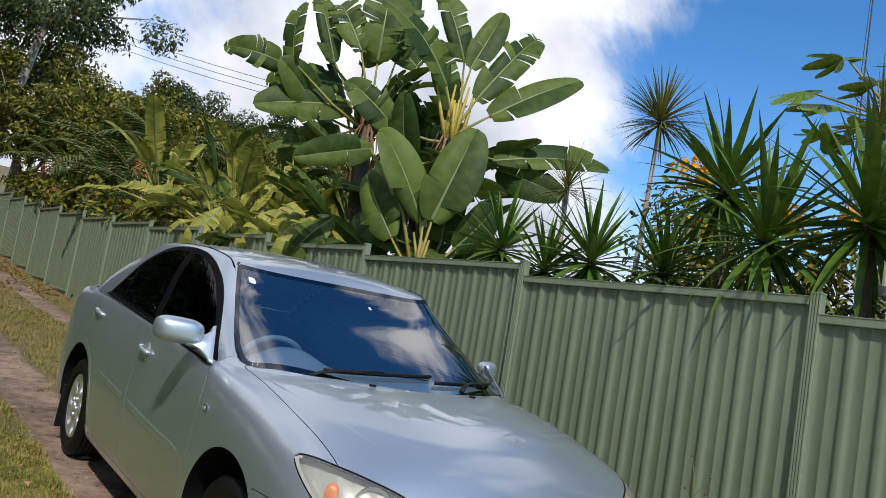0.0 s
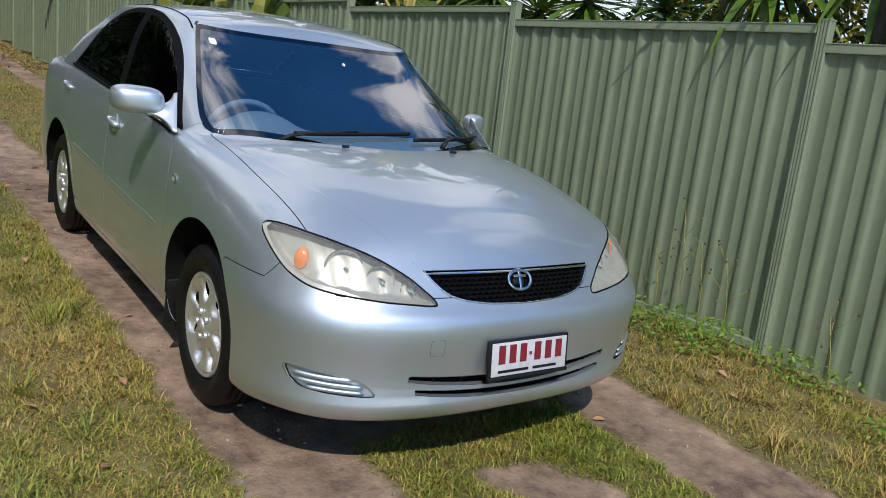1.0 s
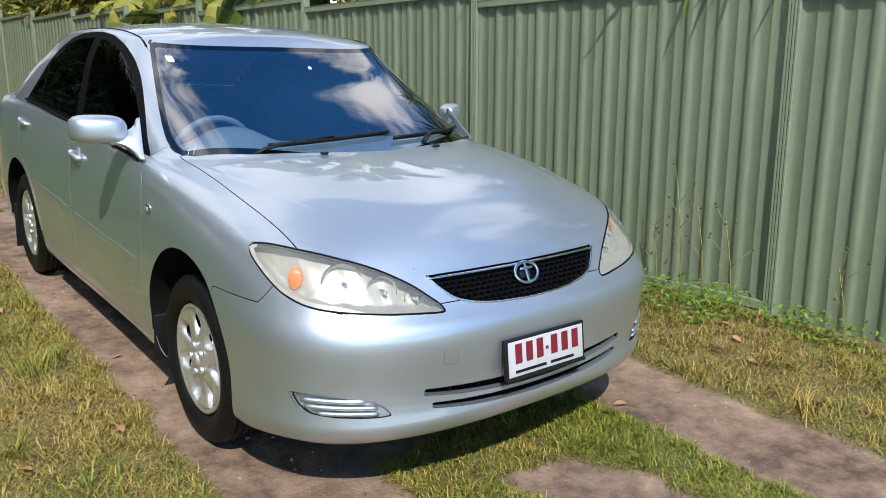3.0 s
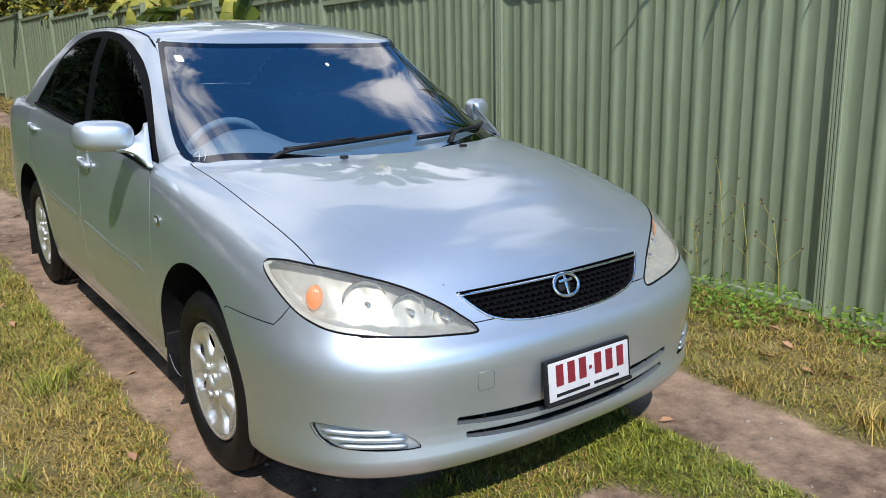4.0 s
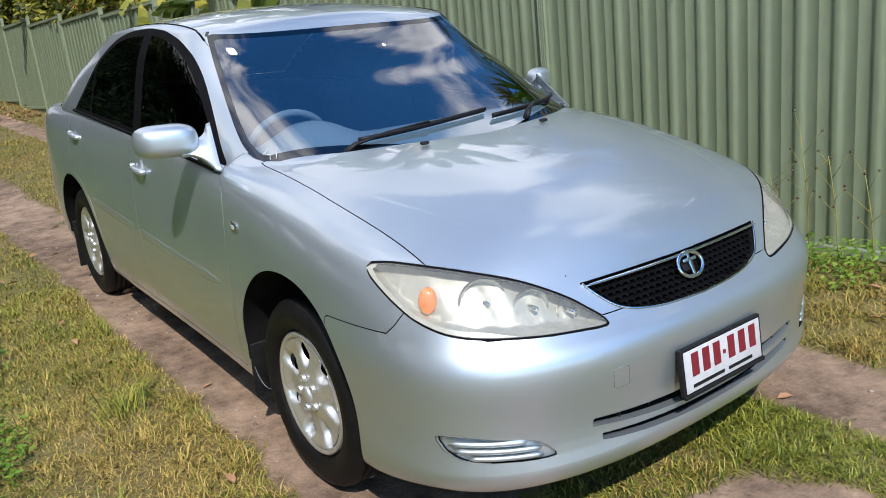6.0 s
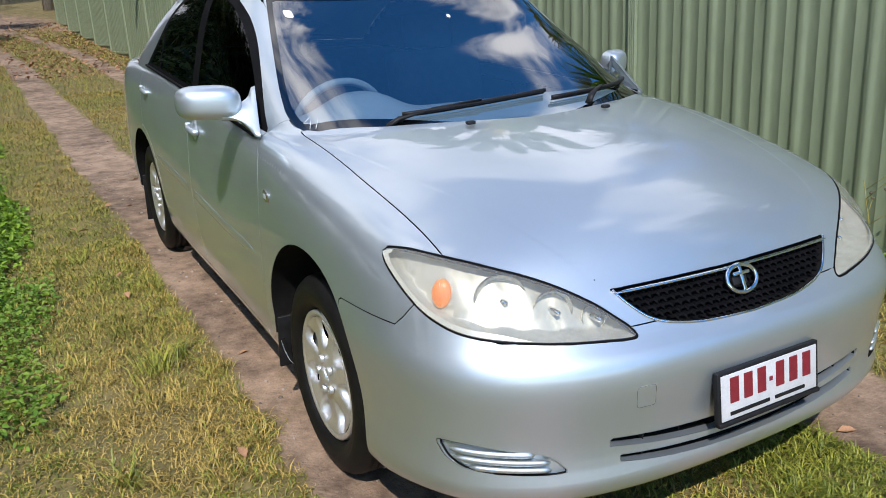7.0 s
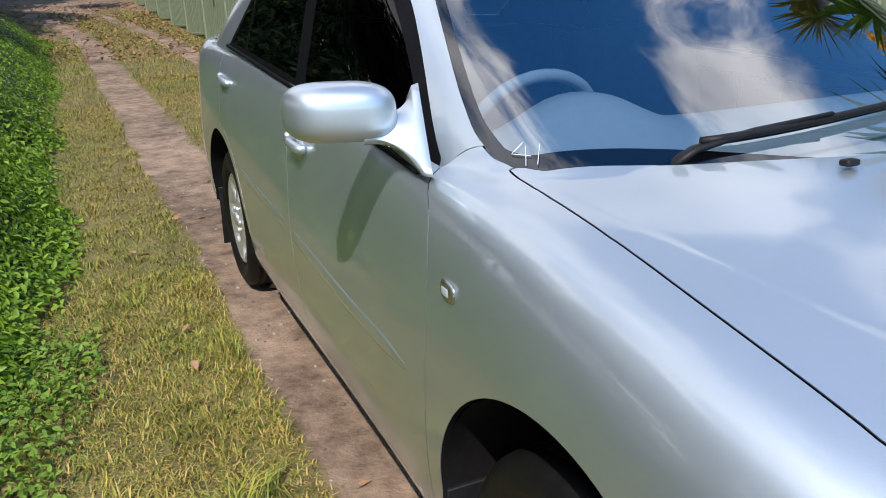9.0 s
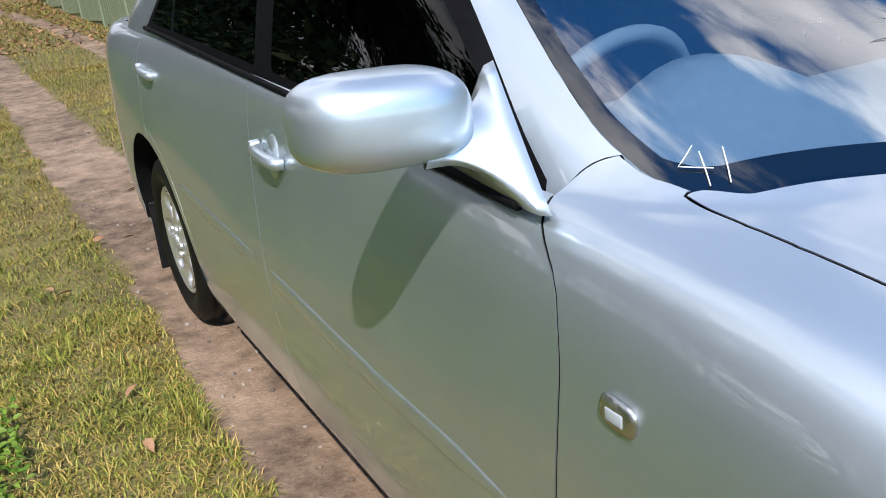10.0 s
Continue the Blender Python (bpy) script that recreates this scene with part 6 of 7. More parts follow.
g0 = lambda x, y: rise(x, y)
def broad_plant(label, crown, leaves, kinds, seed, stalks, stalk_mat):
    """A clump of broad paddle leaves, each from its foot to its tip (and its width), on a trunk up to the crown."""
    g = np.random.default_rng(seed)
    foot = Vector((crown[0] + 0.05, crown[1] + 0.05, g0(crown[0], crown[1])))
    top = Vector(crown) - foot
    plant = thing("bird_of_paradise", label, "plant", Matrix.Translation(foot), "paddle-leaved plants")
    if top.z > 1.2:
        part("trunk", tube([(0, 0, -0.05), top * 0.5 + Vector((0.03, 0.02, 0)), top], [0.15, 0.12, 0.10], 10), TRUNK, plant)
        for k in range(16):
            a = k * 2.4
            out = Vector((math.cos(a), math.sin(a), 0))
            root = top - Vector((0, 0, g.uniform(0.0, 0.35)))
            part("dead_sheath", tube([root, root + out * 0.16 + Vector((0, 0, 0.10)), root + out * g.uniform(0.22, 0.34) + Vector((0, 0, -g.uniform(0.1, 0.5)))], [0.03, 0.022, 0.006], 5, flat=0.4), DRY, plant)
    for k in range(stalks):
        lean = Vector((g.normal(0, 0.10), g.normal(0, 0.10), g.uniform(0.5, 0.8)))
        root = top + Vector((g.normal(0, 0.06), g.normal(0, 0.06), -0.1))
        part("bare_stalk", tube([root, root + lean * 0.5, root + lean], [0.032, 0.026, 0.012], 6), stalk_mat, plant)
    for x, y, z, tx, ty, tz, wide in leaves:
        base, tip = Vector((x, y, z)) - foot, Vector((tx, ty, tz)) - foot
        along = tip - base
        ahead = along.normalized()
        face = Vector((-0.5 + g.normal(0, 0.30), -0.85 + g.normal(0, 0.30), 0.35 + g.normal(0, 0.25)))
        face = (face - ahead * face.dot(ahead)).normalized()
        m = Matrix((ahead.cross(face), ahead, face)).transposed().to_4x4()
        me = kinds[int(g.integers(len(kinds)))]
        leaf = new("leaf", me[0])
        leaf.parent, leaf.matrix_basis = plant, Matrix.Translation(base) @ m @ Matrix.Diagonal((wide * 1.45 / 0.46, along.length * 1.24 / 1.25, wide * 1.2 / 0.46, 1))
        rib = new("midrib", me[1])
        rib.parent = leaf
        bend = base.lerp(top, 0.5) - ahead * 0.12
        part("stalk", tube([top - Vector((0, 0, 0.1)), bend, base + ahead * 0.03], [0.030, 0.022, 0.013], 6), STALK, plant)
    return plant


TALL_LEAVES = [
    (2.12, 7.45, 4.69, 1.92, 7.45, 5.46, 0.34), (2.67, 7.31, 4.86, 2.38, 7.41, 5.70, 0.39), (2.28, 7.67, 4.66, 1.45, 7.55, 4.81, 0.43),
    (2.87, 6.93, 5.03, 2.48, 7.27, 5.95, 0.41), (3.17, 6.97, 4.97, 3.02, 6.73, 6.11, 0.59), (3.95, 7.12, 5.18, 3.24, 7.38, 5.82, 0.49),
    (2.96, 7.53, 4.67, 2.11, 7.78, 4.62, 0.58), (3.07, 7.32, 4.34, 1.94, 7.45, 4.14, 0.52), (3.00, 7.35, 3.91, 2.26, 7.86, 3.53, 0.54),
    (3.07, 7.23, 4.92, 3.57, 7.04, 5.76, 0.41), (2.65, 7.55, 4.14, 2.09, 7.35, 4.60, 0.49), (3.57, 7.15, 5.16, 3.53, 7.13, 6.48, 0.50)]
SIDE_LEAVES = [
    (3.26, 5.21, 4.38, 2.54, 5.15, 5.22, 0.50), (3.63, 5.44, 4.85, 3.31, 5.51, 5.62, 0.42), (3.64, 5.30, 4.75, 3.97, 5.27, 5.55, 0.34),
    (3.75, 5.22, 4.34, 4.41, 4.96, 5.53, 0.44), (3.79, 4.92, 4.10, 4.53, 4.45, 4.76, 0.50), (3.91, 4.86, 3.55, 5.01, 4.17, 3.91, 0.39),
    (4.16, 5.06, 3.51, 4.42, 4.34, 3.31, 0.43), (2.95, 5.27, 3.21, 2.59, 5.14, 3.88, 0.37), (3.62, 5.52, 4.17, 3.24, 5.60, 4.91, 0.44),
    (2.92, 5.69, 3.75, 2.35, 5.73, 4.18, 0.40)]
YOUNG_LEAVES = [
    (2.66, 4.34, 2.48, 2.20, 4.41, 3.27, 0.38), (2.69, 4.19, 2.48, 2.89, 4.00, 3.41, 0.51), (2.44, 4.54, 2.24, 2.21, 4.89, 2.84, 0.39),
    (3.06, 4.21, 2.24, 3.55, 4.09, 2.82, 0.39), (2.60, 4.67, 2.21, 2.54, 4.99, 3.08, 0.36), (2.14, 4.78, 3.21, 1.42, 4.77, 2.95, 0.31),
    (2.76, 4.57, 2.19, 2.33, 5.09, 2.49, 0.38), (3.03, 4.42, 2.31, 3.01, 4.38, 3.03, 0.38)]
broad_plant("tall trunked plant with torn grey-green paddle leaves and dry orange stalks", (3.29, 7.10, 4.06), TALL_LEAVES, BIG + YOUNG[:1], 1, 12, RUST_STALK)
broad_plant("tall plant with broad torn paddle leaves on yellow stalks", (3.48, 5.23, 3.79), SIDE_LEAVES, BIG[:3] + YOUNG[:2], 2, 8, YELLOW_STALK)
broad_plant("young clump with broad upright green paddle leaves", (2.70, 4.30, 1.80), YOUNG_LEAVES, YOUNG, 4, 3, STALK)
paddle_plant("bird_of_paradise", "young clump with broad dark green paddle leaves", (2.9, 6.0, g0(2.9, 6)), 1.6, 16, BIG + YOUNG, 6, (0.5, 1.0), False, 1.1, 0.95)
paddle_plant("bird_of_paradise", "trunked plant with hanging torn dark leaves", (3.45, 7.5, g0(3.45, 7.5)), 3.1, 20, BIG, 7, (0.3, 0.8), False, 1.5, 1.1)
paddle_plant("bird_of_paradise", "plant with dark green leaves deep in the clump", (3.7, 6.1, g0(3.7, 6.1)), 2.6, 16, BIG + YOUNG, 8, (0.4, 0.9), False, 1.3, 1.05)
paddle_plant("bird_of_paradise", "young clump with broad dark green paddle leaves", (3.1, 4.9, g0(3.1, 4.9)), 1.5, 12, YOUNG, 9, (0.3, 0.8), False, 1.1, 0.9)
for k, (x, y, top, size, n) in enumerate(((2.7, 6.6, 1.3, 0.85, 10), (2.65, 8.4, 1.5, 0.9, 11), (2.7, 10.2, 1.8, 0.95, 11), (3.1, 12.2, 2.0, 1.0, 10), (2.7, 14.8, 2.4, 1.1, 9), (3.4, 10.8, 2.2, 1.1, 9), (2.5, 5.6, 0.9, 0.75, 8))):
    paddle_plant("banana_plant", "banana-like plant with yellowing arching leaves over the fence", (x, y, g0(x, y)), top, n + 3, YELLOW + (BIG[:1] if k % 2 else YELLOW), 20 + k, (0.35, 0.9), False, 1.35, size * 1.15)


over = thing("banana_plant", "banana-like plant whose yellow-green leaves hang over the fence", "plant", Matrix.Translation((2.5, 6.9, g0(2.5, 6.9))), "paddle-leaved plants")
part("trunk", tube([(0, 0, -0.05), (0.02, 0, 0.9), (0, 0, 1.8)], [0.11, 0.09, 0.07], 8), TRUNK, over)
for k, (x, y, z, tx, ty, tz, wide) in enumerate(((2.15, 9.25, 2.66, 1.62, 9.05, 2.10, 0.40), (2.2, 8.3, 2.58, 1.80, 8.5, 2.22, 0.30), (2.2, 7.2, 2.58, 1.62, 6.95, 1.98, 0.40), (2.3, 6.05, 2.52, 1.70, 5.80, 2.00, 0.36), (2.15, 5.45, 2.42, 1.72, 5.55, 2.00, 0.32), (2.3, 6.6, 2.7, 1.85, 6.4, 2.35, 0.34))):
    base, tip = Vector((x, y, z)) - over.location, Vector((tx, ty, tz)) - over.location
    ahead = (tip - base).normalized()
    face = Vector((-0.55, -0.75, 0.5))
    face = (face - ahead * face.dot(ahead)).normalized()
    me = (BIG if k == 4 else YELLOW)[k % 3]
    leaf = new("leaf", me[0])
    leaf.parent = over
    leaf.matrix_basis = Matrix.Translation(base) @ Matrix((ahead.cross(face), ahead, face)).transposed().to_4x4() @ Matrix.Diagonal((wide * 1.3 / 0.38, (tip - base).length * 1.2 / 1.15, wide / 0.38, 1))
    rib = new("midrib", me[1])
    rib.parent = leaf
    part("stalk", tube([(0, 0, 1.7), Vector((base.x + 0.12, base.y * 0.5, 0.5 * (1.7 + base.z) + 0.2)), base], [0.03, 0.022, 0.014], 6), STALK, over)


# ---- sword-leaved rosettes ----
def sword(length, wide, bend, fold=0.35):
    """One stiff pointed leaf along +y, channelled along the middle."""
    bm = bmesh.new()
    rows = []
    n = 7
    ang, p = 0.0, Vector((0, 0, 0))
    for k in range(n + 1):
        t = k / n
        w = wide * (0.55 + 0.9 * t * (1 - t) * 2.2) * (1 - t ** 3) * 0.5 + 0.0008
        rows.append([bm.verts.new(p + Vector((-w, 0, w * fold))), bm.verts.new(p), bm.verts.new(p + Vector((w, 0, w * fold)))])
        ang = -bend * t ** 1.6
        p = p + Vector((0, math.cos(ang), math.sin(ang))) * length / n
    for a, b in zip(rows, rows[1:]):
        bm.faces.new((a[0], a[1], b[1], b[0]))
        bm.faces.new((a[1], a[2], b[2], b[1]))
    return bm


def shared(bm, name, mat):
    ob = link_mesh(name, bm, mat)
    me = ob.data
    bpy.data.objects.remove(ob)
    return me


SWORDS = [shared(sword(0.72, 0.054, b), "leaf", SWORD) for b in (0.15, 0.45, 0.9)]
SPIKES = [shared(sword(0.52, 0.017, b), "leaf", SPIKE) for b in (0.1, 0.35, 0.8)]


def rosette(name, label, heads, foot, kinds, count, seed, trunk=0.05, stem_mat=None, spread=2.0):
    """A plant of one or more leaf heads on stems; heads: (x, y, z, size)."""
    g = np.random.default_rng(seed)
    plant = thing(name, label, "plant", Matrix.Translation(foot), "sword-leaved plants")
    for hx, hy, hz, size in heads:
        top = Vector((hx, hy, hz)) - Vector(foot)
        part("stem", tube([(0, 0, -0.05), top * 0.5 + Vector((0.04, -0.03, 0.05)), top], [trunk * 1.2, trunk, trunk * 0.8], 8), stem_mat or TRUNK, plant)
        for k in range(count):
            t = ((k + 0.5) / count) ** 0.8
            tilt = 0.12 + spread * t + g.normal(0, 0.08)
            a = k * 2.39996 + g.normal(0, 0.15)
            way = Vector((math.sin(tilt) * math.cos(a), math.sin(tilt) * math.sin(a), math.cos(tilt)))
            me = kinds[min(2, int(3 * t * g.uniform(0.5, 1.2)))]
            s = size * g.uniform(0.8, 1.1)
            leaf = new("leaf", me)
            leaf.parent = plant
            leaf.matrix_basis = aim(top + Vector((0, 0, -0.10 * t * size)), way, g.normal(0, 12)) @ Matrix.Diagonal((s, s, s, 1))
    return plant


YUC = "yucca with stiff dark green sword leaves rising over the fence"
for k, (x, y, z, s) in enumerate(((2.54, 0.06, 2.30, 1.08), (2.66, 1.70, 2.14, 1.0), (2.62, -0.55, 2.44, 1.15), (2.75, 3.0, 2.24, 0.95), (3.0, 0.75, 2.78, 1.05), (2.75, 2.35, 2.05, 0.85), (2.85, 1.1, 2.10, 0.85), (2.8, -1.7, 2.5, 1.15), (2.95, -2.9, 2.9, 1.2))):
    rosette("yucca", YUC, [(x, y, z, s)], (x + 0.25, y + 0.1, g0(x, y)), SWORDS, 70, 200 + k, spread=2.35)
rosette("yucca", YUC, [(2.62, -1.2, 2.75, 1.0), (2.95, -1.05, 3.3, 1.0)], (2.9, -1.1, g0(2.9, -1.1)), SWORDS, 60, 230)
DRG = "slender dragon tree with a ball of thin yellow-green leaves"
rosette("dragon_tree", DRG, [(4.4, 2.68, 4.01, 1.1)], (4.3, 2.85, g0(4, 2.7)), SPIKES, 200, 240, 0.03, BARK, 1.9)
rosette("dragon_tree", DRG, [(3.2, 2.69, 2.95, 0.85)], (3.3, 2.85, g0(3, 2.7)), SPIKES, 90, 241, 0.03, BARK, 1.9)
rosette("dragon_tree", DRG, [(3.3, -0.22, 3.25, 0.9)], (3.4, -0.1, g0(3.4, -0.1)), SPIKES, 90, 242, 0.03, BARK, 1.9)


# ---- small-leaved fillers, palms, trees ----
def lumps(centres, n, size, seed, mat, name, label, category, kind="", hang=0.0, slim=0.4, hollow=0.55):
    """Leaves spread over the outsides of lumps: (x, y, z, radius)."""
    g = np.random.default_rng(seed)
    c = np.array(centres, float)
    pick_ = g.choice(len(c), n, p=c[:, 3] ** 2 / np.sum(c[:, 3] ** 2))
    d = unit(g.normal(0, 1, (n, 3)))
    r = c[pick_, 3] * (hollow + (1 - hollow) * g.uniform(0, 1, n) ** 0.5) * (1 + 0.25 * np.sin(d[:, 0] * 7 + d[:, 2] * 5))
    spots_ = c[pick_, :3] + d * r[:, None] * np.array([1, 1, 0.8])
    v_, f_ = leaf_cloud(spots_, unit(d + np.array([0, 0, 0.6])), size, seed + 1, slim, hang)
    return mesh_np(name, v_, f_, mat)


def tree(name, label, foot, height, crown, n, size, seed, mat, bark=BARK, lean=(0.0, 0.0), girth=0.18, hang=0.6, trunk_part=0.5):
    """A tapered trunk that forks into limbs, each ending in tufts of leaves."""
    g = np.random.default_rng(seed)
    t = thing(name, label, "tree", Matrix.Translation(foot), "trees")
    fork = Vector((lean[0] * 0.6, lean[1] * 0.6, height * trunk_part))
    part("trunk", tube([(0, 0, -0.3), (lean[0] * 0.2, lean[1] * 0.2, fork.z * 0.5), fork], [girth, girth * 0.8, girth * 0.62], 10), bark, t)
    tufts = []
    for k in range(7):
        a = k * 2.4 + g.uniform(0, 0.6)
        tip = Vector((lean[0] + crown * g.uniform(0.35, 0.9) * math.cos(a), lean[1] + crown * g.uniform(0.35, 0.9) * math.sin(a), height * g.uniform(0.72, 1.0)))
        mid = fork.lerp(tip, 0.5) + Vector((0, 0, 0.12 * height * g.uniform(0, 0.5)))
        part("limb", tube([fork - Vector((0, 0, 0.1)), mid, tip], [girth * 0.42, girth * 0.26, girth * 0.08], 7), bark, t)
        for j in range(5):
            w = g.uniform(0.55, 1.1)
            q = fork.lerp(tip, w) + Vector(g.normal(0, crown * 0.16, 3))
            tufts.append((q.x, q.y, q.z, crown * g.uniform(0.13, 0.28)))
    crown_ob = new("crown", lumps(tufts, n, size, seed + 5, mat, "crown", "", "", hang=hang))
    crown_ob.parent = t
    return t


fill = new("shrub", lumps([(2.9, 1.0, 1.7, 0.45), (3.1, 2.1, 1.7, 0.5), (2.9, 3.2, 1.7, 0.5), (3.2, 4.4, 1.6, 0.6), (3.0, 5.7, 1.6, 0.6), (3.0, 7.2, 1.9, 0.7), (3.1, 9.2, 2.0, 0.8), (3.0, -0.4, 1.6, 0.45), (3.0, -1.6, 1.7, 0.6), (3.2, -2.8, 1.8, 0.7)], 9000, 0.09, 300, GUM, "shrub", "", ""))
tagged(fill, "dark shrubs filling the garden bed behind the fence", "shrubs", kind="stuff")


def palm(name, label, foot, height, fronds, size, seed, mat=FROND, dead=2):
    """A clumping palm: leaning stems, feathered arching fronds."""
    g = np.random.default_rng(seed)
    p = thing(name, label, "palm", Matrix.Translation(foot), "palms")
    part("trunk", tube([(0, 0, -0.2), (0.1, 0.05, height * 0.5), (0.0, 0.0, height)], [0.10, 0.07, 0.05], 8), TRUNK, p)
    for k in range(fronds + dead):
        a = k * 2.4 + g.uniform(0, 0.5)
        rot = k >= fronds
        tilt = g.uniform(0.2, 1.1) if not rot else 1.9
        L = size * g.uniform(0.8, 1.15)
        pts, q, ang = [], Vector((0, 0, height)), math.pi / 2 - tilt * 0.5
        for j in range(11):
            pts.append(q.copy())
            ang -= (0.09 + 0.10 * tilt) * (1.6 if rot else 1.0)
            q = q + Vector((math.cos(a) * math.cos(ang), math.sin(a) * math.cos(ang), math.sin(ang))) * L / 10
        vs, fs = [], []
        for j in range(1, 11):
            d = (pts[j] - pts[j - 1]).normalized()
            s = d.cross(Vector((0, 0, 1))).normalized()
            for sub in (0.0, 0.5):
                o = pts[j - 1].lerp(pts[j], sub)
                for sg in (-1, 1):
                    ll = 0.42 * size * 0.5 * math.sin(math.pi * min(0.97, (j + sub) / 11.5)) ** 0.6
                    tip = o + (s * sg * 0.85 + d * 0.65 + Vector((0, 0, -0.25 - 0.2 * g.uniform()))) * ll
                    w = d * 0.028 * size * 0.5
                    b = len(vs)
                    mid = o.lerp(tip, 0.5) + Vector((0, 0, 0.03))
                    vs += [o - w * 0.6, o + w * 0.6, mid + w, mid - w, tip]
                    fs += [(b, b + 1, b + 2), (b, b + 2, b + 3), (b + 3, b + 2, b + 4)]
        ob = new("frond", mesh_np("frond", np.array([tuple(x) for x in vs]), fs, RUST if rot else mat))
        ob.parent = p
        part("frond_stalk", tube(pts, [0.018 * (1 - 0.08 * j) for j in range(11)], 5), STALK, p)
    return p


for k, (x, y, h, s, n) in enumerate(((2.9, 17.2, 2.2, 2.0, 12), (2.6, 20.0, 2.6, 2.2, 13), (3.2, 22.5, 3.2, 2.4, 13), (2.4, 24.5, 2.4, 2.2, 12), (3.6, 19.0, 3.6, 2.2, 12), (2.6, 27.5, 3.4, 2.4, 12))):
    palm("palm", "clumping palm with arching feathery fronds and a few rusty dead ones", (x, y, g0(x, y)), h, n, s, 320 + k)
under = new("undergrowth", lumps([(3.0 + 0.8 * math.sin(k * 1.7), 14 + k * 1.05, g0(3, 14 + k * 1.05) + 1.5 + 0.5 * math.sin(k * 2.3), 1.0 + 0.3 * math.cos(k)) for k in range(18)], 22000, 0.20, 340, OLIVE, "undergrowth", "", ""))
tagged(under, "olive and yellow-green undergrowth behind the upper fence", "undergrowth", kind="stuff")
for k, (x, y, h, c, mat) in enumerate(((6.5, 29, 6.2, 2.4, OLIVE), (9.5, 31, 6.6, 2.8, OLIVE), (4.6, 33, 6.5, 2.6, GUM), (12.5, 35, 7.0, 3.0, OLIVE), (8.0, 40, 7.4, 3.0, GUM), (14.0, 44, 9.0, 3.2, GUM), (18.5, 45, 8.6, 3.0, GUM), (22, 42, 7.0, 3.0, OLIVE), (11.0, 26.0, 4.6, 2.2, OLIVE))):
    tree("tree", "bushy olive-green tree on the rise behind the gardens", (x, y, g0(x, y) - 0.2), h, c, 12000, 0.22, 360 + k, mat, girth=0.14)
tree("gum_tree", "tall gum tree with pale trunk and drooping grey-green foliage", (0.9, 34.5, g0(0.9, 34.5)), 11.5, 4.2, 9000, 0.24, 380, GUM, lean=(1.6, 0.0), girth=0.26, hang=1.4, trunk_part=0.76)
tree("gum_tree", "tall gum tree with pale trunk and drooping grey-green foliage", (-3.4, 33.5, g0(-3.4, 33.5)), 11.0, 3.6, 6000, 0.24, 381, GUM, girth=0.24, hang=1.4)
for k, (x, y, h) in enumerate(((-0.6, 37.0, 9.0), (-6.5, 36.5, 9.5), (-9.5, 31, 9.0), (-2.4, 42.0, 10.0), (2.6, 40.5, 9.0))):
    tree("tree", "leafy shade tree at the top of the lane", (x, y, g0(x, y)), h, 3.4, 5200, 0.24, 390 + k, GUM, girth=0.22)
for k, (x, y, h, c) in enumerate(((2.6, 29.5, 6.4, 2.4), (3.9, 26.5, 5.6, 2.2), (2.2, 33.0, 7.4, 2.8), (5.6, 24.0, 5.4, 2.2), (4.6, 30.0, 7.0, 2.6), (7.4, 26.0, 5.8, 2.4), (6.0, 35.5, 8.0, 3.0), (9.0, 36.0, 8.0, 3.0))):
    tree("tree", "golden-olive bushy tree behind the upper fence", (x, y, g0(x, y) - 0.2), h, c, 9000, 0.19, 600 + k, OLIVE, girth=0.12, trunk_part=0.3)
# trees beyond the hedge, which the side of the car mirrors
for k, (x, y, h, c) in enumerate(((-8.0, 1.8, 8.0, 3.4), (-8.8, 5.0, 9.0, 3.6), (-8.3, 8.5, 9.0, 3.6), (-9.0, -3.0, 7.0, 3.0), (-8.6, 12.0, 9.5, 3.8), (-12.0, 3.5, 11.0, 4.0), (-12, 7.5, 11.5, 4.2), (-8.8, 16, 9.5, 3.8), (-11.5, -6.5, 7.5, 3.2), (-8.8, 20, 10.0, 3.8), (-9.2, 24.5, 10.5, 4.0), (-12.5, 12.0, 12.0, 4.2), (-12.5, 17.0, 12.0, 4.2), (-13, 22, 12.5, 4.4), (-16.5, 5, 14, 5), (-17, 12, 15, 5), (-17, 20, 15, 5), (-7.2, 21.5, 8.0, 3.4), (-7.6, 26.0, 9.0, 3.6), (-7.0, 30.0, 9.5, 3.8), (-9.5, 34.0, 11.0, 4.2), (-6.8, 17.5, 7.0, 3.0))):
    x -= 1.3 if y < 20 else 0.4
    tree("tree", "leafy tree on the far side of the hedge", (x, y, g0(x, y)), h, c, 6500, 0.36, 420 + k, GUM, girth=0.2, trunk_part=0.28, lean=(0.0, 0.4))
thicket = new("thicket", lumps([(-5.4 - 0.9 * math.sin(k * 1.3), -6 + k * 1.5, g0(-5, -6 + k * 1.5) + 1.0, 1.25) for k in range(30)] + [(-6.6 - 1.2 * math.sin(k * 1.9), 17 + k * 1.25, g0(-6, 17 + k * 1.25) + 3.0 + math.sin(k * 2.7), 1.9) for k in range(18)], 34000, 0.24, 440, GUM, "thicket", "", ""))
tagged(thicket, "dark green thicket beyond the hedge", "shrubs", kind="stuff")


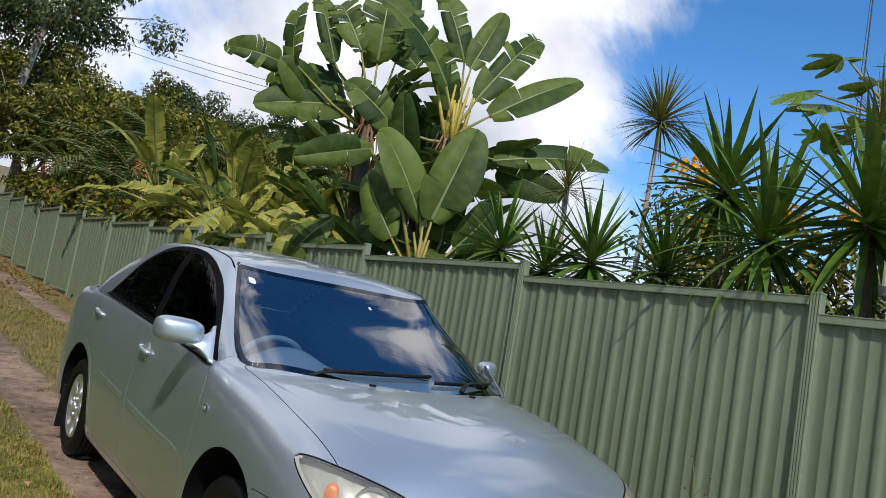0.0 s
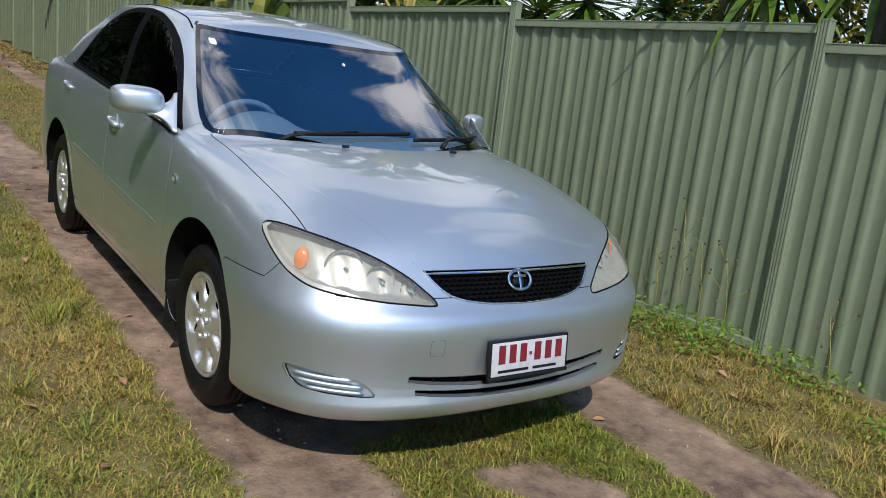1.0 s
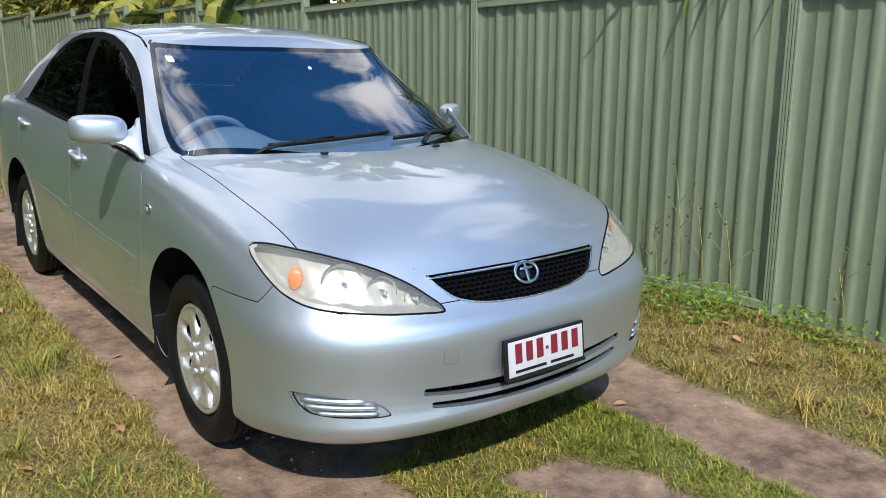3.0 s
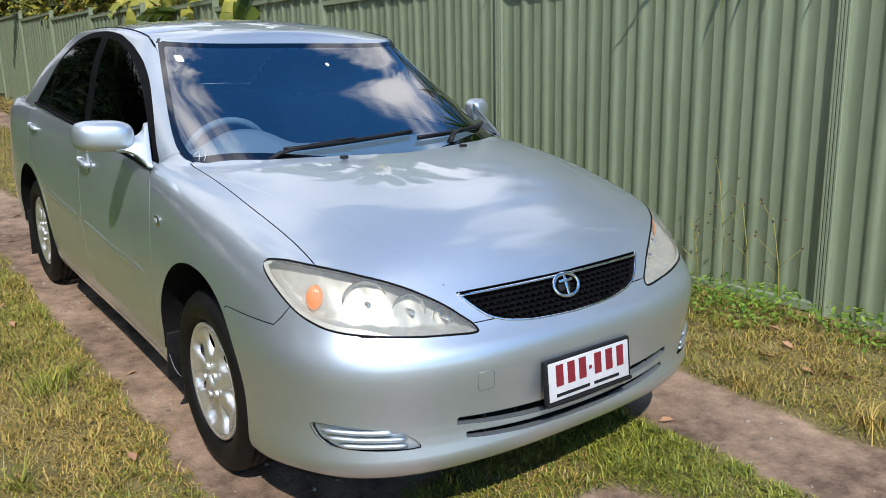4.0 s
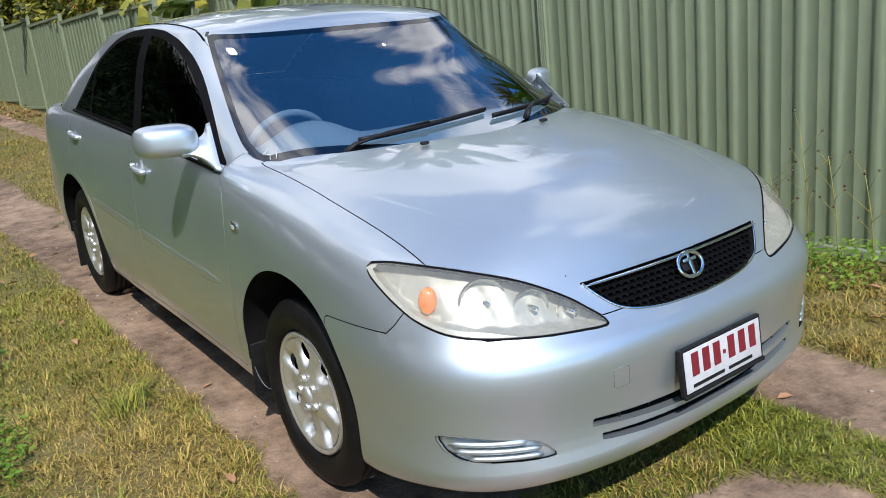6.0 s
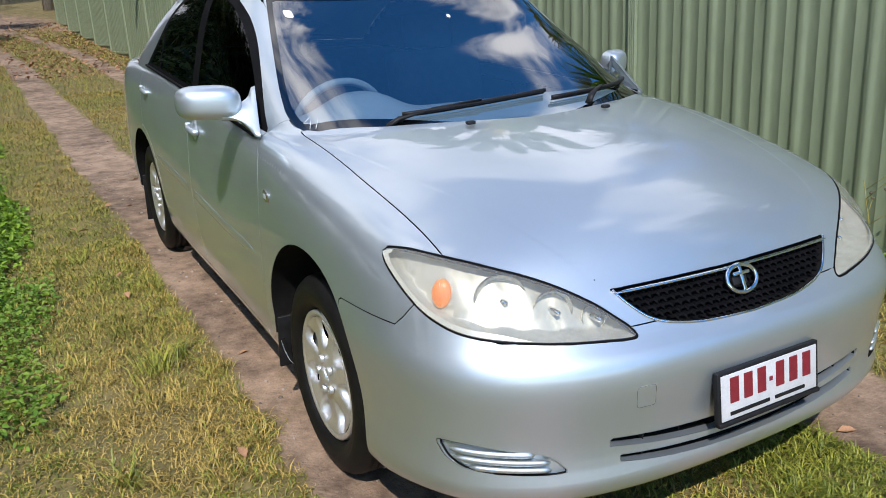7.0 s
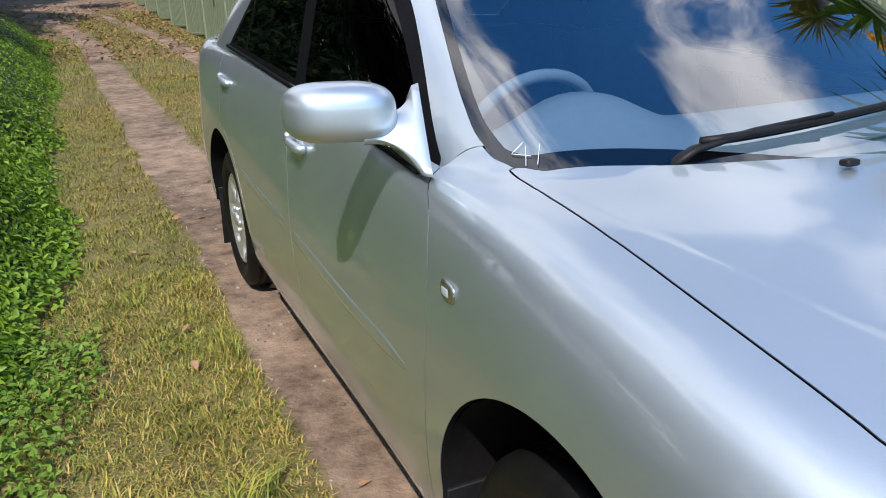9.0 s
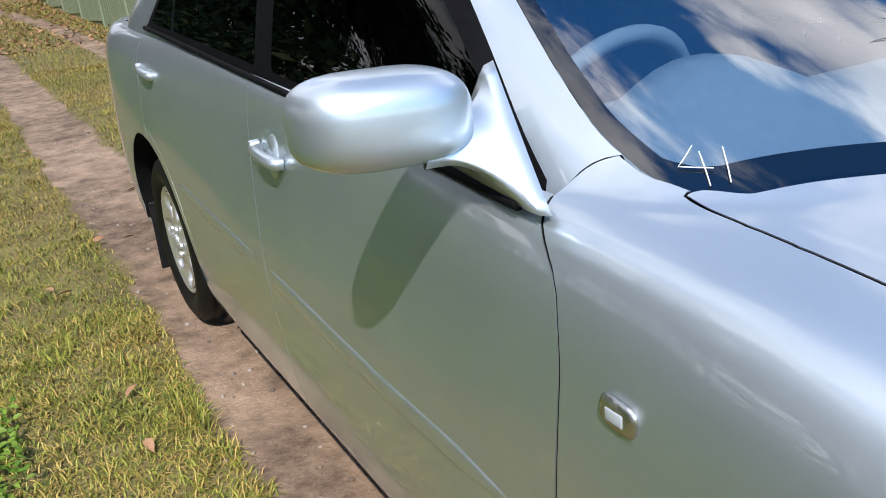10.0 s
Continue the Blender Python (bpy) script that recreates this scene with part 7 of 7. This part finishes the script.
# ---- papaya crown, orange flowers, roof, wires ----
def papaya_leaf():
    """A lobed hand-shaped leaf, flat along +y."""
    bm = bmesh.new()
    ring = []
    for k in range(113):
        a = -2.6 + 5.2 * k / 112
        r = 0.30 * (0.38 + 0.62 * abs(math.cos(a * 4.2)) ** 1.1) * (1 - 0.25 * abs(a) / 2.6)
        ring.append(bm.verts.new((r * math.sin(a), 0.1 + r * math.cos(a), 0.05 * math.cos(a * 2) - 0.25 * r * r)))
    c = bm.verts.new((0, 0.06, 0.03))
    for a, b in zip(ring, ring[1:]):
        bm.faces.new((c, b, a))
    return bm


PAPAYA = shared(papaya_leaf(), "leaf", SWORD)
paw = thing("papaya", "papaya crown with light green lobed leaves", "plant", Matrix.Translation((4.3, 0.15, g0(4.3, 0.15))))
part("trunk", tube([(0, 0, -0.1), (0.05, 0, 2.0), (0, 0, 3.6)], [0.07, 0.06, 0.045], 8), BARK, paw)
gp = np.random.default_rng(7)
for k in range(13):
    a, lift = k * 2.4, gp.uniform(-0.1, 0.7)
    way = Vector((math.cos(a) * math.cos(lift), math.sin(a) * math.cos(lift), math.sin(lift)))
    tip = Vector((0, 0, 3.55)) + way * gp.uniform(0.45, 0.75)
    part("stalk", tube([(0, 0, 3.55), tip], [0.012, 0.008], 5), STALK, paw)
    leaf = new("leaf", PAPAYA)
    leaf.parent = paw
    leaf.matrix_basis = aim(tip, (way.x, way.y, -0.15), gp.normal(0, 15)) @ Matrix.Scale(1.0, 4)
for k, (x, y, z, r) in enumerate(((4.5, 2.24, 3.38, 0.22), (4.2, 1.0, 2.80, 0.18), (4.3, 0.35, 2.80, 0.20), (4.4, 1.9, 2.80, 0.15))):
    fl = tagged(new("orange_blossom", lumps([(0, 0, 0, r), (0.12, -0.05, -0.02, r * 0.7)], 160, 0.07, 460 + k, ORANGE, "orange_blossom", "", "", slim=0.8)), "cluster of bright orange flowers above the yuccas", "flowers", "flower clusters")
    fl.location = (x, y, z)
    bush = tagged(new("flower_bush", lumps([(0, 0, -0.35, 0.5), (0.2, 0.3, -0.7, 0.6), (0, -0.2, -1.2, 0.7)], 1500, 0.10, 470 + k, OLIVE, "flower_bush", "", "")), "leafy garden bush carrying orange flowers", "bush", "garden bushes")
    bush.location = (x + 0.15, y, z)

ROOF = material("roof_sheet", (0.42, 0.45, 0.50), (0.60, 0.63, 0.68), rough=0.4, scale=2.0)
WALL = material("house_wall", (0.50, 0.50, 0.50), (0.62, 0.62, 0.61), rough=0.8, scale=4.0)
house = thing("house", "low house with a pale blue-grey metal roof behind the garden", "house", Matrix.Translation((11.5, -2.2, g0(11.5, -2.2) - 0.2)))
part("wall", box((6.0, 12.0, 2.5), (0, 0, 1.25), 0.02), WALL, house, "", False)
roof_rows = []
for k in range(121):
    y = -6.6 + 13.2 * k / 120
    w = 0.03 * (k % 2)
    roof_rows.append([(-3.5, y, 2.45 + w), (0, y, 3.75 + w), (3.5, y, 2.45 + w)])
part("roof", thick(sheet(roof_rows), 0.02), ROOF, house, "pale blue-grey corrugated roof", False)
part("gutter", box((0.12, 13.2, 0.12), (-3.5, 0, 2.40), 0.02), WALL, house, "", False)
for k in (-3.0, 0.5, 3.6):
    win = part("window", box((0.06, 1.5, 1.1), (-3.01, k, 1.5), 0.01), DARK_TRIM, house, "dark window", False)
WIRE = material("wire", (0.02, 0.02, 0.02), (0.04, 0.04, 0.04), rough=0.6, scale=5.0)
for k in range(3):
    a, b = Vector((2.0 - 0.5 * k, 58, 19.4 - 0.5 * k)), Vector((14.0, 34.0 - 0.8 * k, 12.2 - 0.55 * k))
    w = link_mesh("power_line", tube([a.lerp(b, t / 8) - Vector((0, 0, 0.5 * math.sin(math.pi * t / 8))) for t in range(9)], 0.016, 5), WIRE)
    tagged(w, "thin power line strung across the sky", "power line", "power lines")
mast = thing("antenna_mast", "thin dark aerial mast rising behind the yuccas", "antenna", Matrix.Translation((6.0, 1.38, g0(6, 1.4))))
part("pole", tube([(0, 0, 0), (0.02, 0, 3.2), (0.05, 0.03, 6.5)], [0.016, 0.011, 0.006], 6), WIRE, mast)
part("cable", tube([(0.03, 0.05, 2.6), (0.12, 0.10, 4.4), (0.06, 0.05, 6.4)], 0.005, 5), WIRE, mast)

# seed-heads against the fence
for k, (x, y) in enumerate(((1.93, -0.28), (1.95, -0.12), (1.96, 0.05), (1.94, -0.45), (1.98, -1.05))):
    g = np.random.default_rng(500 + k)
    weed = thing("tall_weed", "thin dry weed with dark seed heads against the fence", "weed", Matrix.Translation((x, y, ground_z(x, y))), "tall weeds")
    h = g.uniform(0.4, 0.7)
    part("stem", tube([(0, 0, -0.02), (0.02, 0.03, h * 0.5), (-0.01, 0.06, h)], [0.0035, 0.003, 0.002], 5), STALK, weed)
    for j in range(6):
        t = 0.45 + 0.55 * j / 5
        tip = Vector((g.uniform(-0.08, 0.05), g.uniform(-0.12, 0.14), h * t + g.uniform(0.02, 0.10)))
        part("twig", tube([(0.0, 0.05 * t, h * t * 0.9), tip], 0.0016, 4), STALK, weed)
        b = bmesh.new()
        bmesh.ops.create_icosphere(b, subdivisions=1, radius=0.008)
        bmesh.ops.translate(b, vec=tip, verts=b.verts)
        part("seed_head", b, TRUNK, weed)
